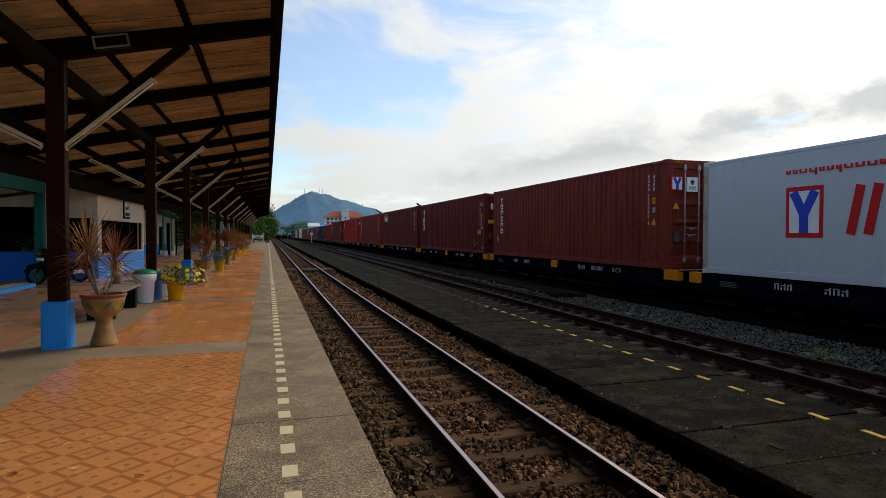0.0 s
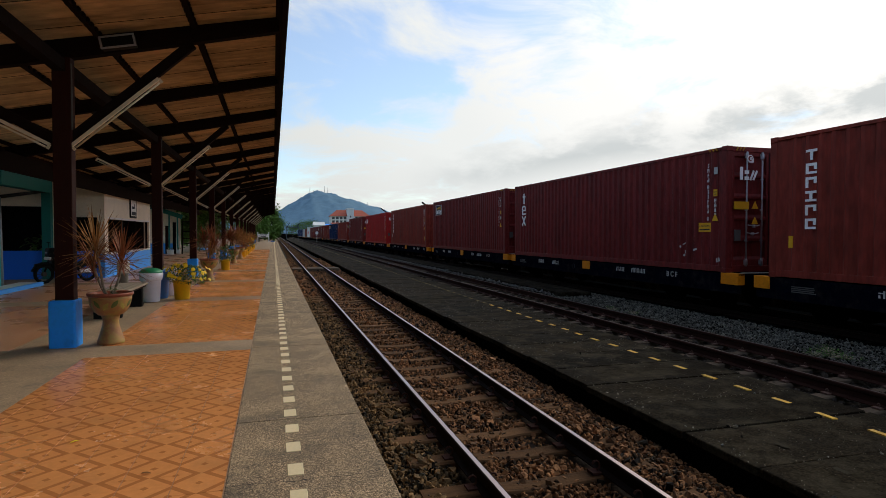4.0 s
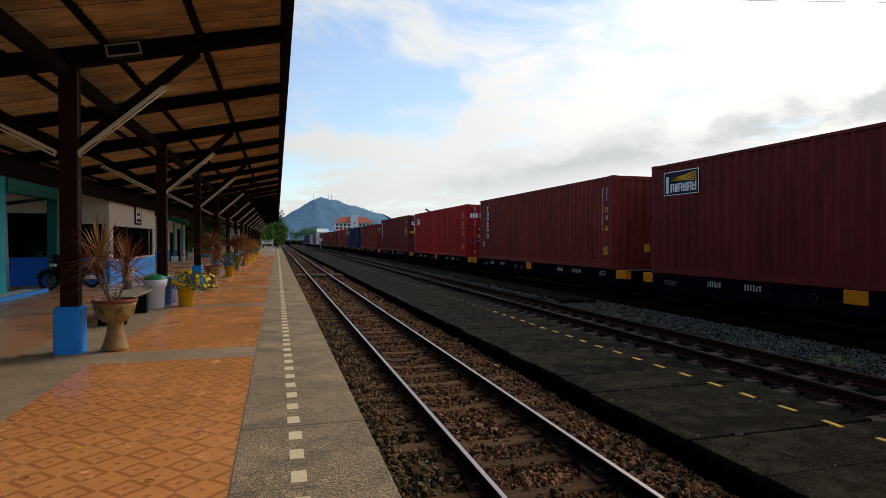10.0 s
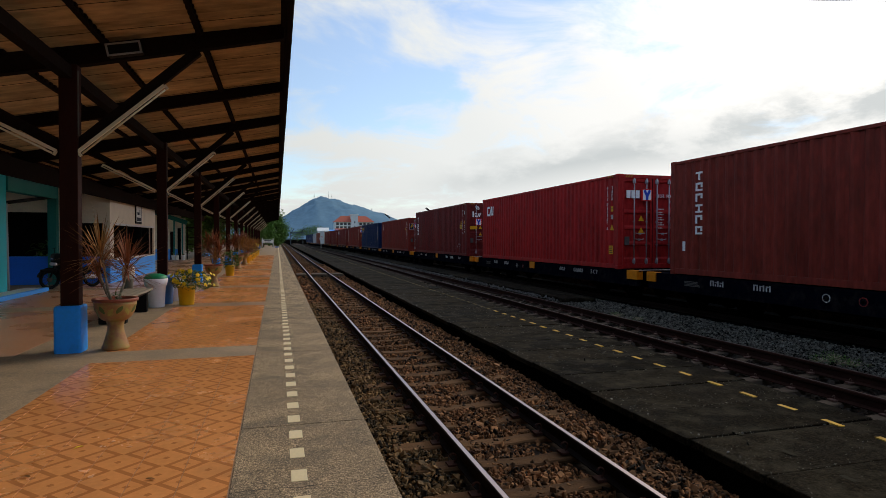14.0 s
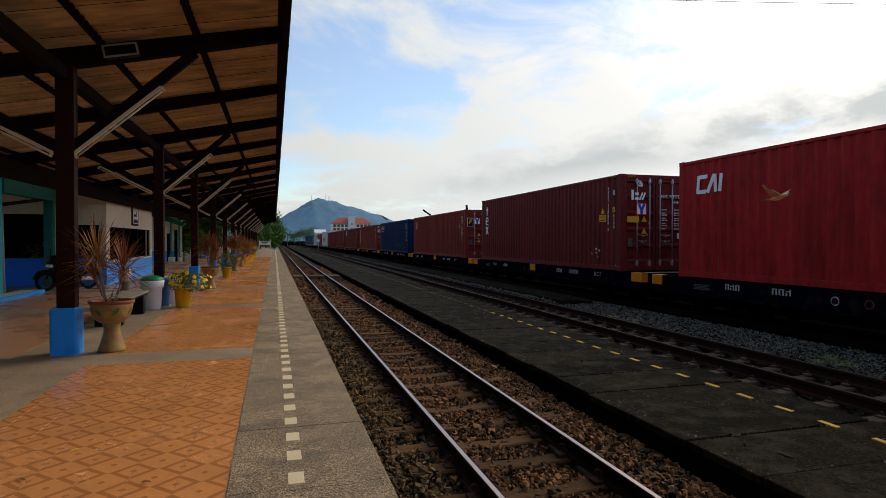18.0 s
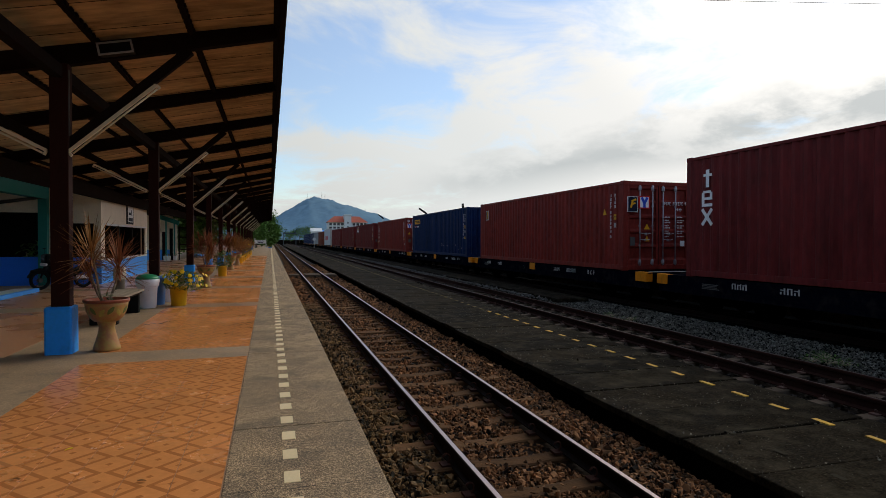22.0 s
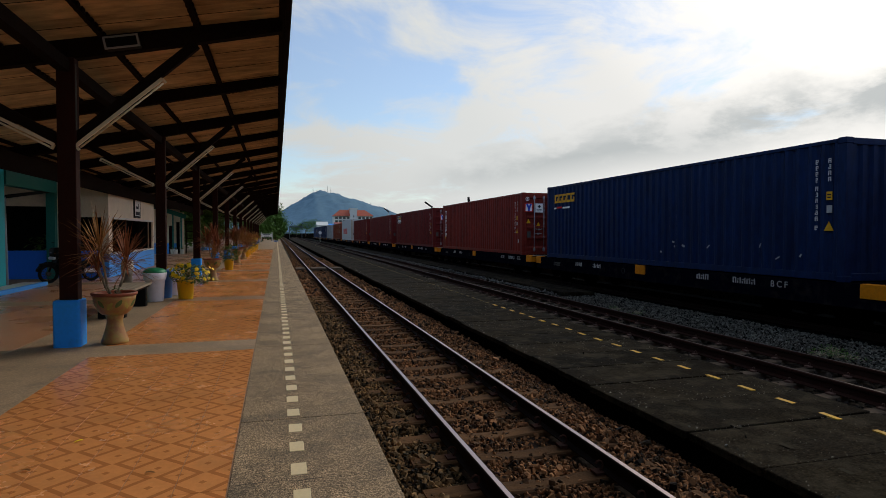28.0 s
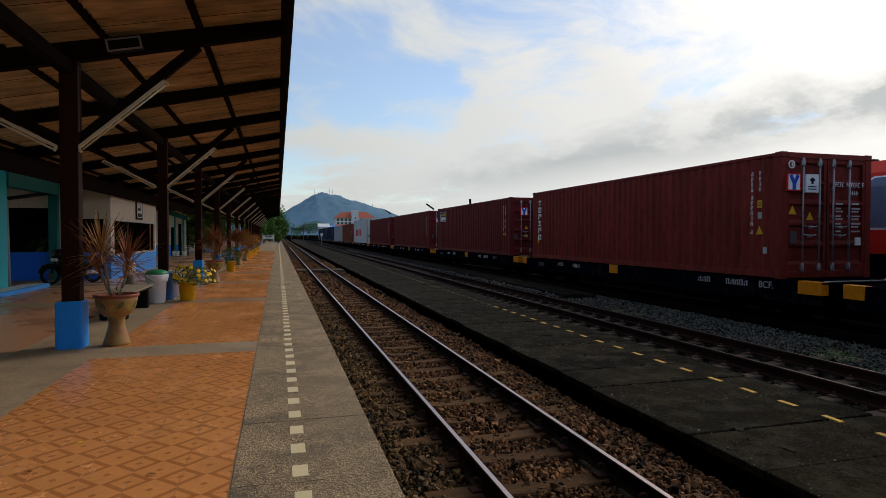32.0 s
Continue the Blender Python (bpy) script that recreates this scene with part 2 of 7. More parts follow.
M = {
    "tile": tile_material(),
    "grout": material("tile_grout", (0.40, 0.20, 0.09), 0.9),
    "pebble": material("pebble_washed_concrete", (0.305, 0.215, 0.128), 0.9, vary=0.55, grain=95, blotch=0.9, bump=0.6, world_space=True, dirt=(0.085, 0.072, 0.055), dirt_amount=0.6, spec=0.25, speckle=1.15, speckle_size=0.0062, dirt_from=0.46),
    "concrete": material("worn_concrete", (0.34, 0.235, 0.145), 0.72, vary=0.35, grain=60, blotch=1.1, bump=0.25, world_space=True, dirt=(0.15, 0.125, 0.09), dirt_amount=0.55, spec=0.3, speckle=0.25, speckle_size=0.012),
    "brown_concrete": material("trodden_brown_concrete", (0.30, 0.175, 0.098), 0.6, vary=0.35, grain=60, blotch=1.1, bump=0.2, world_space=True, dirt=(0.15, 0.10, 0.065), dirt_amount=0.5, spec=0.3, speckle=0.2, speckle_size=0.012),
    "palm_trunk": material("pale_palm_trunk", (0.33, 0.28, 0.20), 0.9, vary=0.4, grain=12, blotch=3, stretch=(1, 1, 4)),
    "yellow_tile": material("cream_yellow_tile", (0.80, 0.63, 0.35), 0.55, vary=0.15, grain=50, random_tint=0.3),
    "dark_slab": material("dark_concrete_slab", (0.0128, 0.0094, 0.0056), 0.85, vary=0.8, grain=55, blotch=1.5, bump=0.6, world_space=True, dirt=(0.049, 0.040, 0.025), dirt_amount=0.8, spec=0.025, speckle=0.8, speckle_size=0.016, random_tint=0.30, dirt_from=0.46, span=(0.68, 1.22)),
    "yellow_paint": material("worn_yellow_paint", (0.66, 0.36, 0.03), 0.75, vary=0.4, grain=60, random_tint=0.3),
    "worn_yellow": material("dusty_yellow_paint", (0.17, 0.13, 0.05), 0.85, vary=0.5, grain=40, random_tint=0.5, spec=0.1),
    "faded_paint": material("faded_yellow_paint", (0.034, 0.029, 0.018), 0.85, vary=0.5, grain=30, random_tint=0.3, spec=0.05),
    # far darker than the stones on it: gap shade is put into the colour
    "ballast": material("gap_shade_ballast_bed", (0.014, 0.008, 0.005), 0.95, vary=0.7, grain=26, blotch=2.0, bump=1.0, world_space=True, spec=0.1, speckle=0.3, speckle_size=0.045),
    "stone": material("rust_stained_stone", (0.195, 0.088, 0.036), 0.7, dirt=(0.070, 0.046, 0.024), dirt_amount=0.6, vary=0.98, grain=30, blotch=3, bump=0.3, island=0.9, spec=0.08, dirt_from=0.47, span=(0.88, 1.80)),
    "olive_stone": material("dusty_olive_stone", (0.165, 0.095, 0.040), 0.7, dirt=(0.05, 0.044, 0.026), dirt_amount=0.65, vary=0.98, grain=30, blotch=3, bump=0.3, island=0.9, spec=0.07, dirt_from=0.46, span=(0.88, 1.80)),
    "grey_stone": material("grey_gravel", (0.110, 0.104, 0.086), 0.9, vary=0.98, grain=30, blotch=3, bump=0.3, island=0.8, spec=0.05, span=(0.84, 1.72)),
    "dark_stone": material("sooty_ballast_stone", (0.040, 0.031, 0.024), 0.9, vary=0.8, grain=30, blotch=3, bump=0.3, island=0.9, spec=0.12),
    "chip": material("pale_stone_chip", (0.27, 0.25, 0.21), 0.9, vary=0.6, grain=30, island=0.9, spec=0.1),
    "pale_gravel": material("pale_gravel", (0.11, 0.105, 0.095), 0.9, vary=0.8, grain=30, blotch=3, bump=0.3, island=0.8, spec=0.1),
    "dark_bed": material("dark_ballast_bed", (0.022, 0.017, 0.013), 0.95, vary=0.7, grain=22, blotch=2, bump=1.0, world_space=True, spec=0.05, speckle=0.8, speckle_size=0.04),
    "red_rail": material("brown_rusted_rail", (0.034, 0.014, 0.010), 0.8, vary=0.4, grain=30, bump=0.3, spec=0.04),
    "pillar": material("bright_teal_paint", (0.006, 0.52, 0.60), 0.55, vary=0.12, grain=20, blotch=0.8, bump=0.08, world_space=True),
    # gravel bed and soil are near black: shade under the wagons in the colour
    "grey_bed": material("shade_darkened_gravel_bed", (0.008, 0.009, 0.009), 0.95, vary=0.6, grain=22, blotch=2, bump=1.0, world_space=True, spec=0.0, speckle=0.8, speckle_size=0.03),
    "soil": material("shade_darkened_soil", (0.003, 0.0026, 0.0022), 0.95, vary=0.4, grain=12, blotch=0.4, bump=0.5, world_space=True, spec=0.0),
    "sleeper": material("weathered_timber", (0.118, 0.060, 0.027), 0.85, vary=0.8, grain=24, blotch=3, bump=0.6, stretch=(0.3, 4, 4), random_tint=0.4, spec=0.06, dirt=(0.05, 0.032, 0.02), dirt_amount=0.7, dirt_from=0.5),
    "concrete_sleeper": material("concrete_sleeper", (0.108, 0.078, 0.054), 0.85, vary=0.5, grain=40, random_tint=0.3, spec=0.06),
    "rail": material("rusty_rail_web", (0.010, 0.0045, 0.003), 0.8, vary=0.35, grain=40, bump=0.3, spec=0.08),
    "rail_head": material("polished_rail_head", (0.42, 0.335, 0.335), 0.42, 1.0, vary=0.12, grain=30, bump=0.03),
    "worn_head": material("dull_worn_rail_head", (0.075, 0.052, 0.044), 0.50, 0.4, vary=0.3, grain=20, spec=0.2),
    "rust": material("dull_rust", (0.022, 0.009, 0.006), 0.85, vary=0.4, grain=50, bump=0.3, spec=0.1),
    "timber": material("dark_red_stained_timber", (0.028, 0.0072, 0.0043), 0.75, vary=0.3, grain=18, blotch=2, bump=0.2, stretch=(4, 4, 0.4), spec=0.1),
    "beam": material("dark_stained_beam", (0.014, 0.008, 0.006), 0.95, vary=0.35, grain=18, blotch=2, bump=0.25, spec=0.05),
    "sheet": material("aged_roof_sheet", (0.52, 0.365, 0.195), 0.85, vary=0.55, grain=7, blotch=1.3, bump=0.25, stretch=(0.3, 1.8, 1), world_space=True, dirt=(0.12, 0.08, 0.045), dirt_amount=0.6, spec=0.08, dirt_from=0.55, span=(0.5, 1.05)),
    "blue_paint": material("bright_blue_paint", (0.012, 0.33, 1.0), 0.5, vary=0.15, grain=20, blotch=2.0, bump=0.1, dirt=(0.03, 0.12, 0.32), dirt_amount=0.35, spec=0.3),
    "blue_wall": material("blue_wall_paint", (0.004, 0.19, 0.92), 0.6, vary=0.12, grain=20, blotch=0.8, bump=0.08, world_space=True),
    "light_blue": material("light_blue_paint", (0.05, 0.36, 0.95), 0.6, vary=0.12, grain=20, blotch=0.8, bump=0.08),
    "teal": material("teal_wall_paint", (0.006, 0.20, 0.18), 0.6, vary=0.15, grain=20, blotch=0.8, bump=0.08, world_space=True),
    "cream": material("cream_wall_paint", (0.84, 0.73, 0.58), 0.7, vary=0.12, grain=25, blotch=0.7, bump=0.1, world_space=True, dirt=(0.48, 0.41, 0.33), dirt_amount=0.4),
    "white_paint": material("white_paint", (0.75, 0.75, 0.73), 0.55, vary=0.1, grain=25),
    # near black in place of the shade inside rooms and doorways
    "dark": material("painted_interior_shade", (0.008, 0.008, 0.008), 0.9, spec=0.1),
    "floor2": material("brown_floor_tile", (0.50, 0.245, 0.13), 0.30, vary=0.2, grain=20, blotch=0.7, bump=0.06, world_space=True),
    "terracotta": material("painted_terracotta", (0.36, 0.150, 0.048), 0.55, vary=0.4, grain=9, blotch=4, bump=0.3, dirt=(0.33, 0.27, 0.060), dirt_amount=0.85, dirt_from=0.445),
    "leaf_paint": material("faded_green_leaf_paint", (0.10, 0.12, 0.02), 0.6, vary=0.4, grain=30, blotch=9),
    "leaf_paint_pale": material("faded_yellow_leaf_paint", (0.36, 0.27, 0.05), 0.6, vary=0.4, grain=30, blotch=9),
    "terracotta_rim": material("red_brown_glaze", (0.26, 0.060, 0.028), 0.45, vary=0.25, grain=20),
    "yellow_plastic": material("yellow_plastic", (0.85, 0.48, 0.008), 0.45, vary=0.12, grain=20, bump=0.03),
    "white_plastic": material("white_plastic", (0.86, 0.86, 0.93), 0.45, vary=0.1, grain=12, bump=0.03),
    "green_plastic": material("green_plastic", (0.012, 0.24, 0.10), 0.4, vary=0.15, grain=12, bump=0.03),
    "blue_plastic": material("blue_plastic", (0.03, 0.16, 0.5), 0.45, vary=0.15, grain=12, bump=0.03),
    "bench_wood": material("weathered_bench_wood", (0.25, 0.20, 0.145), 0.75, vary=0.3, grain=18, blotch=3, stretch=(4, 0.4, 4)),
    "leaf": material("green_leaf", (0.06, 0.13, 0.018), 0.6, vary=0.5, grain=8, blotch=3, bump=0.1, island=0.6, spec=0.25),
    "red_leaf": material("bronze_red_leaf", (0.27, 0.085, 0.030), 0.55, vary=0.55, grain=8, blotch=3, bump=0.1, island=0.7, spec=0.3),
    "olive_leaf": material("yellow_bronze_leaf", (0.36, 0.175, 0.05), 0.55, vary=0.5, grain=8, blotch=3, bump=0.1, island=0.7, spec=0.3),
    "tree_leaf": material("sunlit_tree_leaf", (0.085, 0.175, 0.030), 0.6, vary=0.5, grain=8, blotch=3, bump=0.1, island=0.6, spec=0.2),
    "petal": material("yellow_petal", (0.90, 0.62, 0.01), 0.6, vary=0.2, grain=20, island=0.3),
    "stem": material("woody_stem", (0.30, 0.24, 0.16), 0.8, vary=0.3, grain=30),
    "earth": material("potting_soil", (0.05, 0.035, 0.022), 0.95, vary=0.4, grain=40, bump=0.6),
    "tube": material("white_lamp_tube", (0.72, 0.62, 0.43), 0.4, vary=0.08, grain=20),
    "grey_steel": material("grey_painted_steel", (0.32, 0.33, 0.34), 0.5, 0.3, vary=0.15, grain=30),
    "black": material("black_paint", (0.006, 0.006, 0.006), 0.6, vary=0.3, grain=30, spec=0.12),
    "wagon": material("navy_black_wagon_paint", (0.0024, 0.0030, 0.0068), 0.65, vary=0.4, grain=14, blotch=2, bump=0.15, dirt=(0.03, 0.024, 0.02), dirt_amount=0.6, spec=0.0),
    "undergear": material("near_black_undergear", (0.0015, 0.0014, 0.0013), 0.85, vary=0.4, grain=20, bump=0.3, spec=0.0),
    "marker": material("yellow_marker_plate", (0.66, 0.21, 0.006), 0.6, vary=0.2, grain=16, blotch=3, dirt=(0.2, 0.1, 0.02), dirt_amount=0.4, spec=0.1),
    "white_mark": material("white_stencil_paint", (0.85, 0.82, 0.78), 0.7, vary=0.25, grain=40),
    "faded_white": material("dull_white_paint", (0.42, 0.41, 0.39), 0.8, vary=0.35, grain=40),
    "feather": material("tan_feathers", (0.78, 0.46, 0.30), 0.8, vary=0.3, grain=160, blotch=30, spec=0.1),
    "feather_dark": material("brown_feathers", (0.58, 0.32, 0.22), 0.8, vary=0.4, grain=160, blotch=30, spec=0.1),
    "beak": material("horn_beak", (0.30, 0.20, 0.10), 0.5, vary=0.1),
    "pale_clip": material("dusty_pale_spring_clip", (0.125, 0.064, 0.046), 0.75, vary=0.3, grain=60, spec=0.3),
    "clip": material("rusty_spring_clip", (0.050, 0.019, 0.013), 0.8, vary=0.3, grain=60, spec=0.1),
    "code_white": material("worn_white_code_paint", (0.68, 0.65, 0.62), 0.8, vary=0.3, grain=40, spec=0.1),
    "stained_white": material("rust_stained_white_paint", (0.46, 0.40, 0.31), 0.7, vary=0.3, grain=12, blotch=3, stretch=(1, 1, 0.4), dirt=(0.22, 0.10, 0.05), dirt_amount=0.7, dirt_from=0.48, spec=0.15),
    "dim_yellow": material("worn_yellow_paint_mark", (0.34, 0.17, 0.02), 0.8, vary=0.3, grain=40, spec=0.1),
    "dim_plate": material("dull_grey_data_plate", (0.085, 0.078, 0.072), 0.7, vary=0.2, grain=30, spec=0.1),
    "dim_mark": material("worn_grey_stencil", (0.03, 0.032, 0.036), 0.9, vary=0.4, grain=40, spec=0.05),
    "dull_red": material("dull_red_paint", (0.22, 0.02, 0.015), 0.8, vary=0.3, grain=40),
    "rod": material("galvanised_lock_rod", (0.34, 0.33, 0.34), 0.5, 0.5, vary=0.2, grain=30),
    "gasket": material("black_rubber", (0.01, 0.01, 0.01), 0.8, spec=0.12),
    "red_mark": material("red_logo_paint", (0.62, 0.022, 0.02), 0.6, vary=0.1, spec=0.1),
    "blue_mark": material("blue_logo_paint", (0.03, 0.08, 0.5), 0.6, vary=0.1, spec=0.1),
    "yellow_mark": material("yellow_sticker", (0.72, 0.36, 0.015), 0.6, vary=0.1, spec=0.15),
    "black_mark": material("black_sticker", (0.012, 0.015, 0.03), 0.5, vary=0.1, spec=0.1),
    "loco_red": material("locomotive_red_paint", (0.62, 0.030, 0.018), 0.6, vary=0.15, grain=10, bump=0.03, spec=0.12),
    "loco_grey": material("locomotive_grey_paint", (0.13, 0.17, 0.25), 0.6, vary=0.15, grain=10, bump=0.03, spec=0.12),
    # blue distance haze is put into the hill's base colour
    "hill": material("haze_tinted_hill", (0.142, 0.240, 0.318), 1.0, vary=0.16, grain=0.06, blotch=0.008, bump=0, spec=0.0, world_space=True),
    "bark": material("tree_bark", (0.10, 0.075, 0.05), 0.9, vary=0.4, grain=20),
    "roof_red": material("red_roof_tile", (0.40, 0.085, 0.045), 0.8, vary=0.2, grain=4),
    "wall_white": material("distant_white_wall", (0.72, 0.72, 0.70), 0.8, vary=0.08, grain=2),
    "old_steel": material("dark_grey_painted_steel", (0.06, 0.07, 0.08), 0.7, vary=0.3, grain=8),
    "glass_dark": material("dark_window_glass", (0.03, 0.035, 0.045), 0.15, vary=0.2, grain=3, bump=0),
    "chrome": material("dull_chrome", (0.2, 0.2, 0.2), 0.3, 1.0, vary=0.1),
    "fallen": material("dry_fallen_leaf", (0.30, 0.12, 0.03), 0.8, vary=0.4, island=0.5),
}


def paint(name, base):
    """Weathered container paint: streaks that run down, rust blooms."""
    return material(name, (0.73 * base[0], 0.60 * base[1], 0.70 * base[2]) if base[0] > base[2] else tuple(0.8 * c for c in base), 0.55, spec=0.10, vary=0.40, grain=9, blotch=1.1, bump=0.10, span=(0.6, 1.05), stretch=(1, 1.6, 0.45), dirt=tuple(0.42 * c + 0.006 for c in base), dirt_amount=0.55)


PAINT = {
    "maroon": paint("maroon_container_paint", (0.205, 0.032, 0.025)),
    "brown": paint("brown_container_paint", (0.290, 0.052, 0.029)),
    "rust": paint("red_brown_container_paint", (0.285, 0.044, 0.026)),
    "red": paint("red_container_paint", (0.52, 0.031, 0.025)),
    "blue": paint("dark_blue_container_paint", (0.0042, 0.0215, 0.084)),
    "white": material("white_container_paint", (0.53, 0.56, 0.575), 0.5, spec=0.3, vary=0.06, grain=6, blotch=0.7, bump=0.03, dirt=(0.36, 0.38, 0.40), dirt_amount=0.25, dirt_from=0.55),
    "grey": paint("pale_grey_container_paint", (0.45, 0.46, 0.47)),
    "orange": paint("orange_brown_container_paint", (0.25, 0.07, 0.03)),
}


# ---- mesh helpers ----
def box(bm, x0, x1, y0, y1, z0, z1):
    v = [bm.verts.new(p) for p in ((x0, y0, z0), (x1, y0, z0), (x1, y1, z0), (x0, y1, z0), (x0, y0, z1), (x1, y0, z1), (x1, y1, z1), (x0, y1, z1))]
    for f in ((0, 3, 2, 1), (4, 5, 6, 7), (0, 1, 5, 4), (1, 2, 6, 5), (2, 3, 7, 6), (3, 0, 4, 7)):
        bm.faces.new([v[i] for i in f])
    return bm


def bevelled(x0, x1, y0, y1, z0, z1, r=0.01, seg=2):
    bm = box(bmesh.new(), x0, x1, y0, y1, z0, z1)
    bmesh.ops.bevel(bm, geom=bm.edges[:], offset=r, segments=seg, profile=0.5, affect="EDGES")
    return bm


def bar(bm, p, q, w, h, up=(0, 0, 1)):
    """A beam from p to q, w wide and h deep."""
    p, q = Vector(p), Vector(q)
    d = (q - p).normalized()
    s = d.cross(Vector(up)).normalized() * (w / 2)
    u = s.cross(d).normalized() * (h / 2)
    a = [bm.verts.new(p + i * s + j * u) for i, j in ((-1, -1), (1, -1), (1, 1), (-1, 1))]
    b = [bm.verts.new(q + i * s + j * u) for i, j in ((-1, -1), (1, -1), (1, 1), (-1, 1))]
    bm.faces.new(a), bm.faces.new(b[::-1])
    for i in range(4):
        bm.faces.new((a[i], b[i], b[(i + 1) % 4], a[(i + 1) % 4]))
    return bm


def tube(bm, p, q, r, seg=8, r2=None):
    p, q = Vector(p), Vector(q)
    d = (q - p).normalized()
    s = d.cross(Vector((0, 0, 1)) if abs(d.z) < 0.9 else Vector((1, 0, 0))).normalized()
    u = s.cross(d)
    r2 = r if r2 is None else r2
    ring = [[bm.verts.new(c + k * (math.cos(t) * s + math.sin(t) * u)) for t in (2 * math.pi * i / seg for i in range(seg))] for c, k in ((p, r), (q, r2))]
    for i in range(seg):
        j = (i + 1) % seg
        bm.faces.new((ring[0][i], ring[0][j], ring[1][j], ring[1][i])).smooth = seg > 6
    bm.faces.new(ring[0][::-1]), bm.faces.new(ring[1])
    return bm


def lathe(bm, profile, seg=24, at=(0, 0, 0)):
    """Turns (radius, height) pairs about an upright axis."""
    rings = [[bm.verts.new((at[0] + r * math.cos(a), at[1] + r * math.sin(a), at[2] + z)) for a in (2 * math.pi * i / seg for i in range(seg))] for r, z in profile]
    for lo, hi in zip(rings, rings[1:]):
        for i in range(seg):
            j = (i + 1) % seg
            bm.faces.new((lo[i], lo[j], hi[j], hi[i])).smooth = True
    bm.faces.new(rings[0][::-1]), bm.faces.new(rings[-1])
    return bm


def mesh_of(name, bm, mat):
    bmesh.ops.recalc_face_normals(bm, faces=bm.faces[:])
    me = bpy.data.meshes.new(name)
    bm.to_mesh(me)
    bm.free()
    me.materials.append(mat)
    return me


def part(name, bm, mat, parent, label="", at=None):
    me = bm if isinstance(bm, bpy.types.Mesh) else mesh_of(name, bm, mat)
    ob = new(name, me)
    ob.parent = parent
    if at is not None:
        ob.matrix_basis = at
    return tagged(ob, label)


def thing(name, label, category, at=None, group="", kind=""):
    ob = new(name)
    ob.empty_display_size = 0.2
    if at is not None:
        ob.matrix_basis = at
    return tagged(ob, label, category, group, kind)


def solid(name, bm, mat, label, category, at=None, group="", kind=""):
    ob = new(name, mesh_of(name, bm, mat))
    if at is not None:
        ob.matrix_basis = at
    return tagged(ob, label, category, group, kind)


rng = random.Random(7)

# ---- the plan: x across, y along the line, z up; platform top at 0 ----
EDGE, TILE_R, TILE_L = 0.70, -0.29, -2.20
POST_X, POST_Y, BAY, POSTS = -2.66, 8.82, 6.40, 14
CAN_A, CAN_B = -12.0, 97.0
WALL_X, TEAL_X = -5.40, -6.90
RAIL_Z, RAILS_1, RAILS_2, RAILS_3, RAILS_4 = -0.30, (1.536, 2.601), (6.95, 8.01), (10.69, 11.75), (15.3, 16.36)
MID_A, MID_B, MID_Z = 3.50, 5.69, -0.26
BANDS = [-14.4, -8.9, -3.3, 2.15, 8.30, 14.26] + [19.42 + 5.12 * k for k in range(8)]       # middle of each concrete band


# the freight track falls gently away from the station
GRADE = pose(0, 8, 0, -0.115) @ pose(0, -8, 0)


def grid_sheet(x0, x1, y0, y1, z, step):
    bm = bmesh.new()
    xs = np.linspace(x0, x1, max(2, int((x1 - x0) / step) + 1))
    ys = np.linspace(y0, y1, max(2, int((y1 - y0) / step) + 1))
    v = [[bm.verts.new((x, y, z)) for y in ys] for x in xs]
    for i in range(len(xs) - 1):
        for j in range(len(ys) - 1):
            bm.faces.new((v[i][j], v[i + 1][j], v[i + 1][j + 1], v[i][j + 1]))
    return bm


def ground():
    solid("ground", grid_sheet(-3500, 3500, -600, 6000, -1.05, 500), M["soil"], "bare earth reaching to the horizon, shade under the train put into its near-black colour", "ground", kind="structure")
    # ballast beds: three low trapezes
    def bed(x0, x1, top, mat, name, label):
        bm = bmesh.new()
        prof = ((x0 - 0.6, -1.15), (x0, top), (x1, top), (x1 + 0.6, -1.15))
        ends = [[bm.verts.new((x, y, z)) for x, z in prof] for y in (-30, 260)]
        for i in range(3):
            bm.faces.new((ends[0][i], ends[1][i], ends[1][i + 1], ends[0][i + 1]))
        bm.faces.new(ends[0]), bm.faces.new(ends[1][::-1])
        return solid(name, bm, mat, label, "ballast", kind="structure")
    bed(0.80, 3.40, -0.505, M["ballast"], "ballast_bed", "ballast bed under the platform track, near-black brown for the shade between stones")
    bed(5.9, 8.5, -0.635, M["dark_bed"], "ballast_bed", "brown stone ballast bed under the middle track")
    freight = bed(8.85, 13.2, -0.50, M["grey_bed"], "ballast_bed", "gravel bed under the freight track, darkened in colour for the train's shade")
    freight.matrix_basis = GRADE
    bed(14.6, 17.2, -0.50, M["grey_bed"], "ballast_bed", "gravel bed under the far siding, in the same shade-darkened colour")


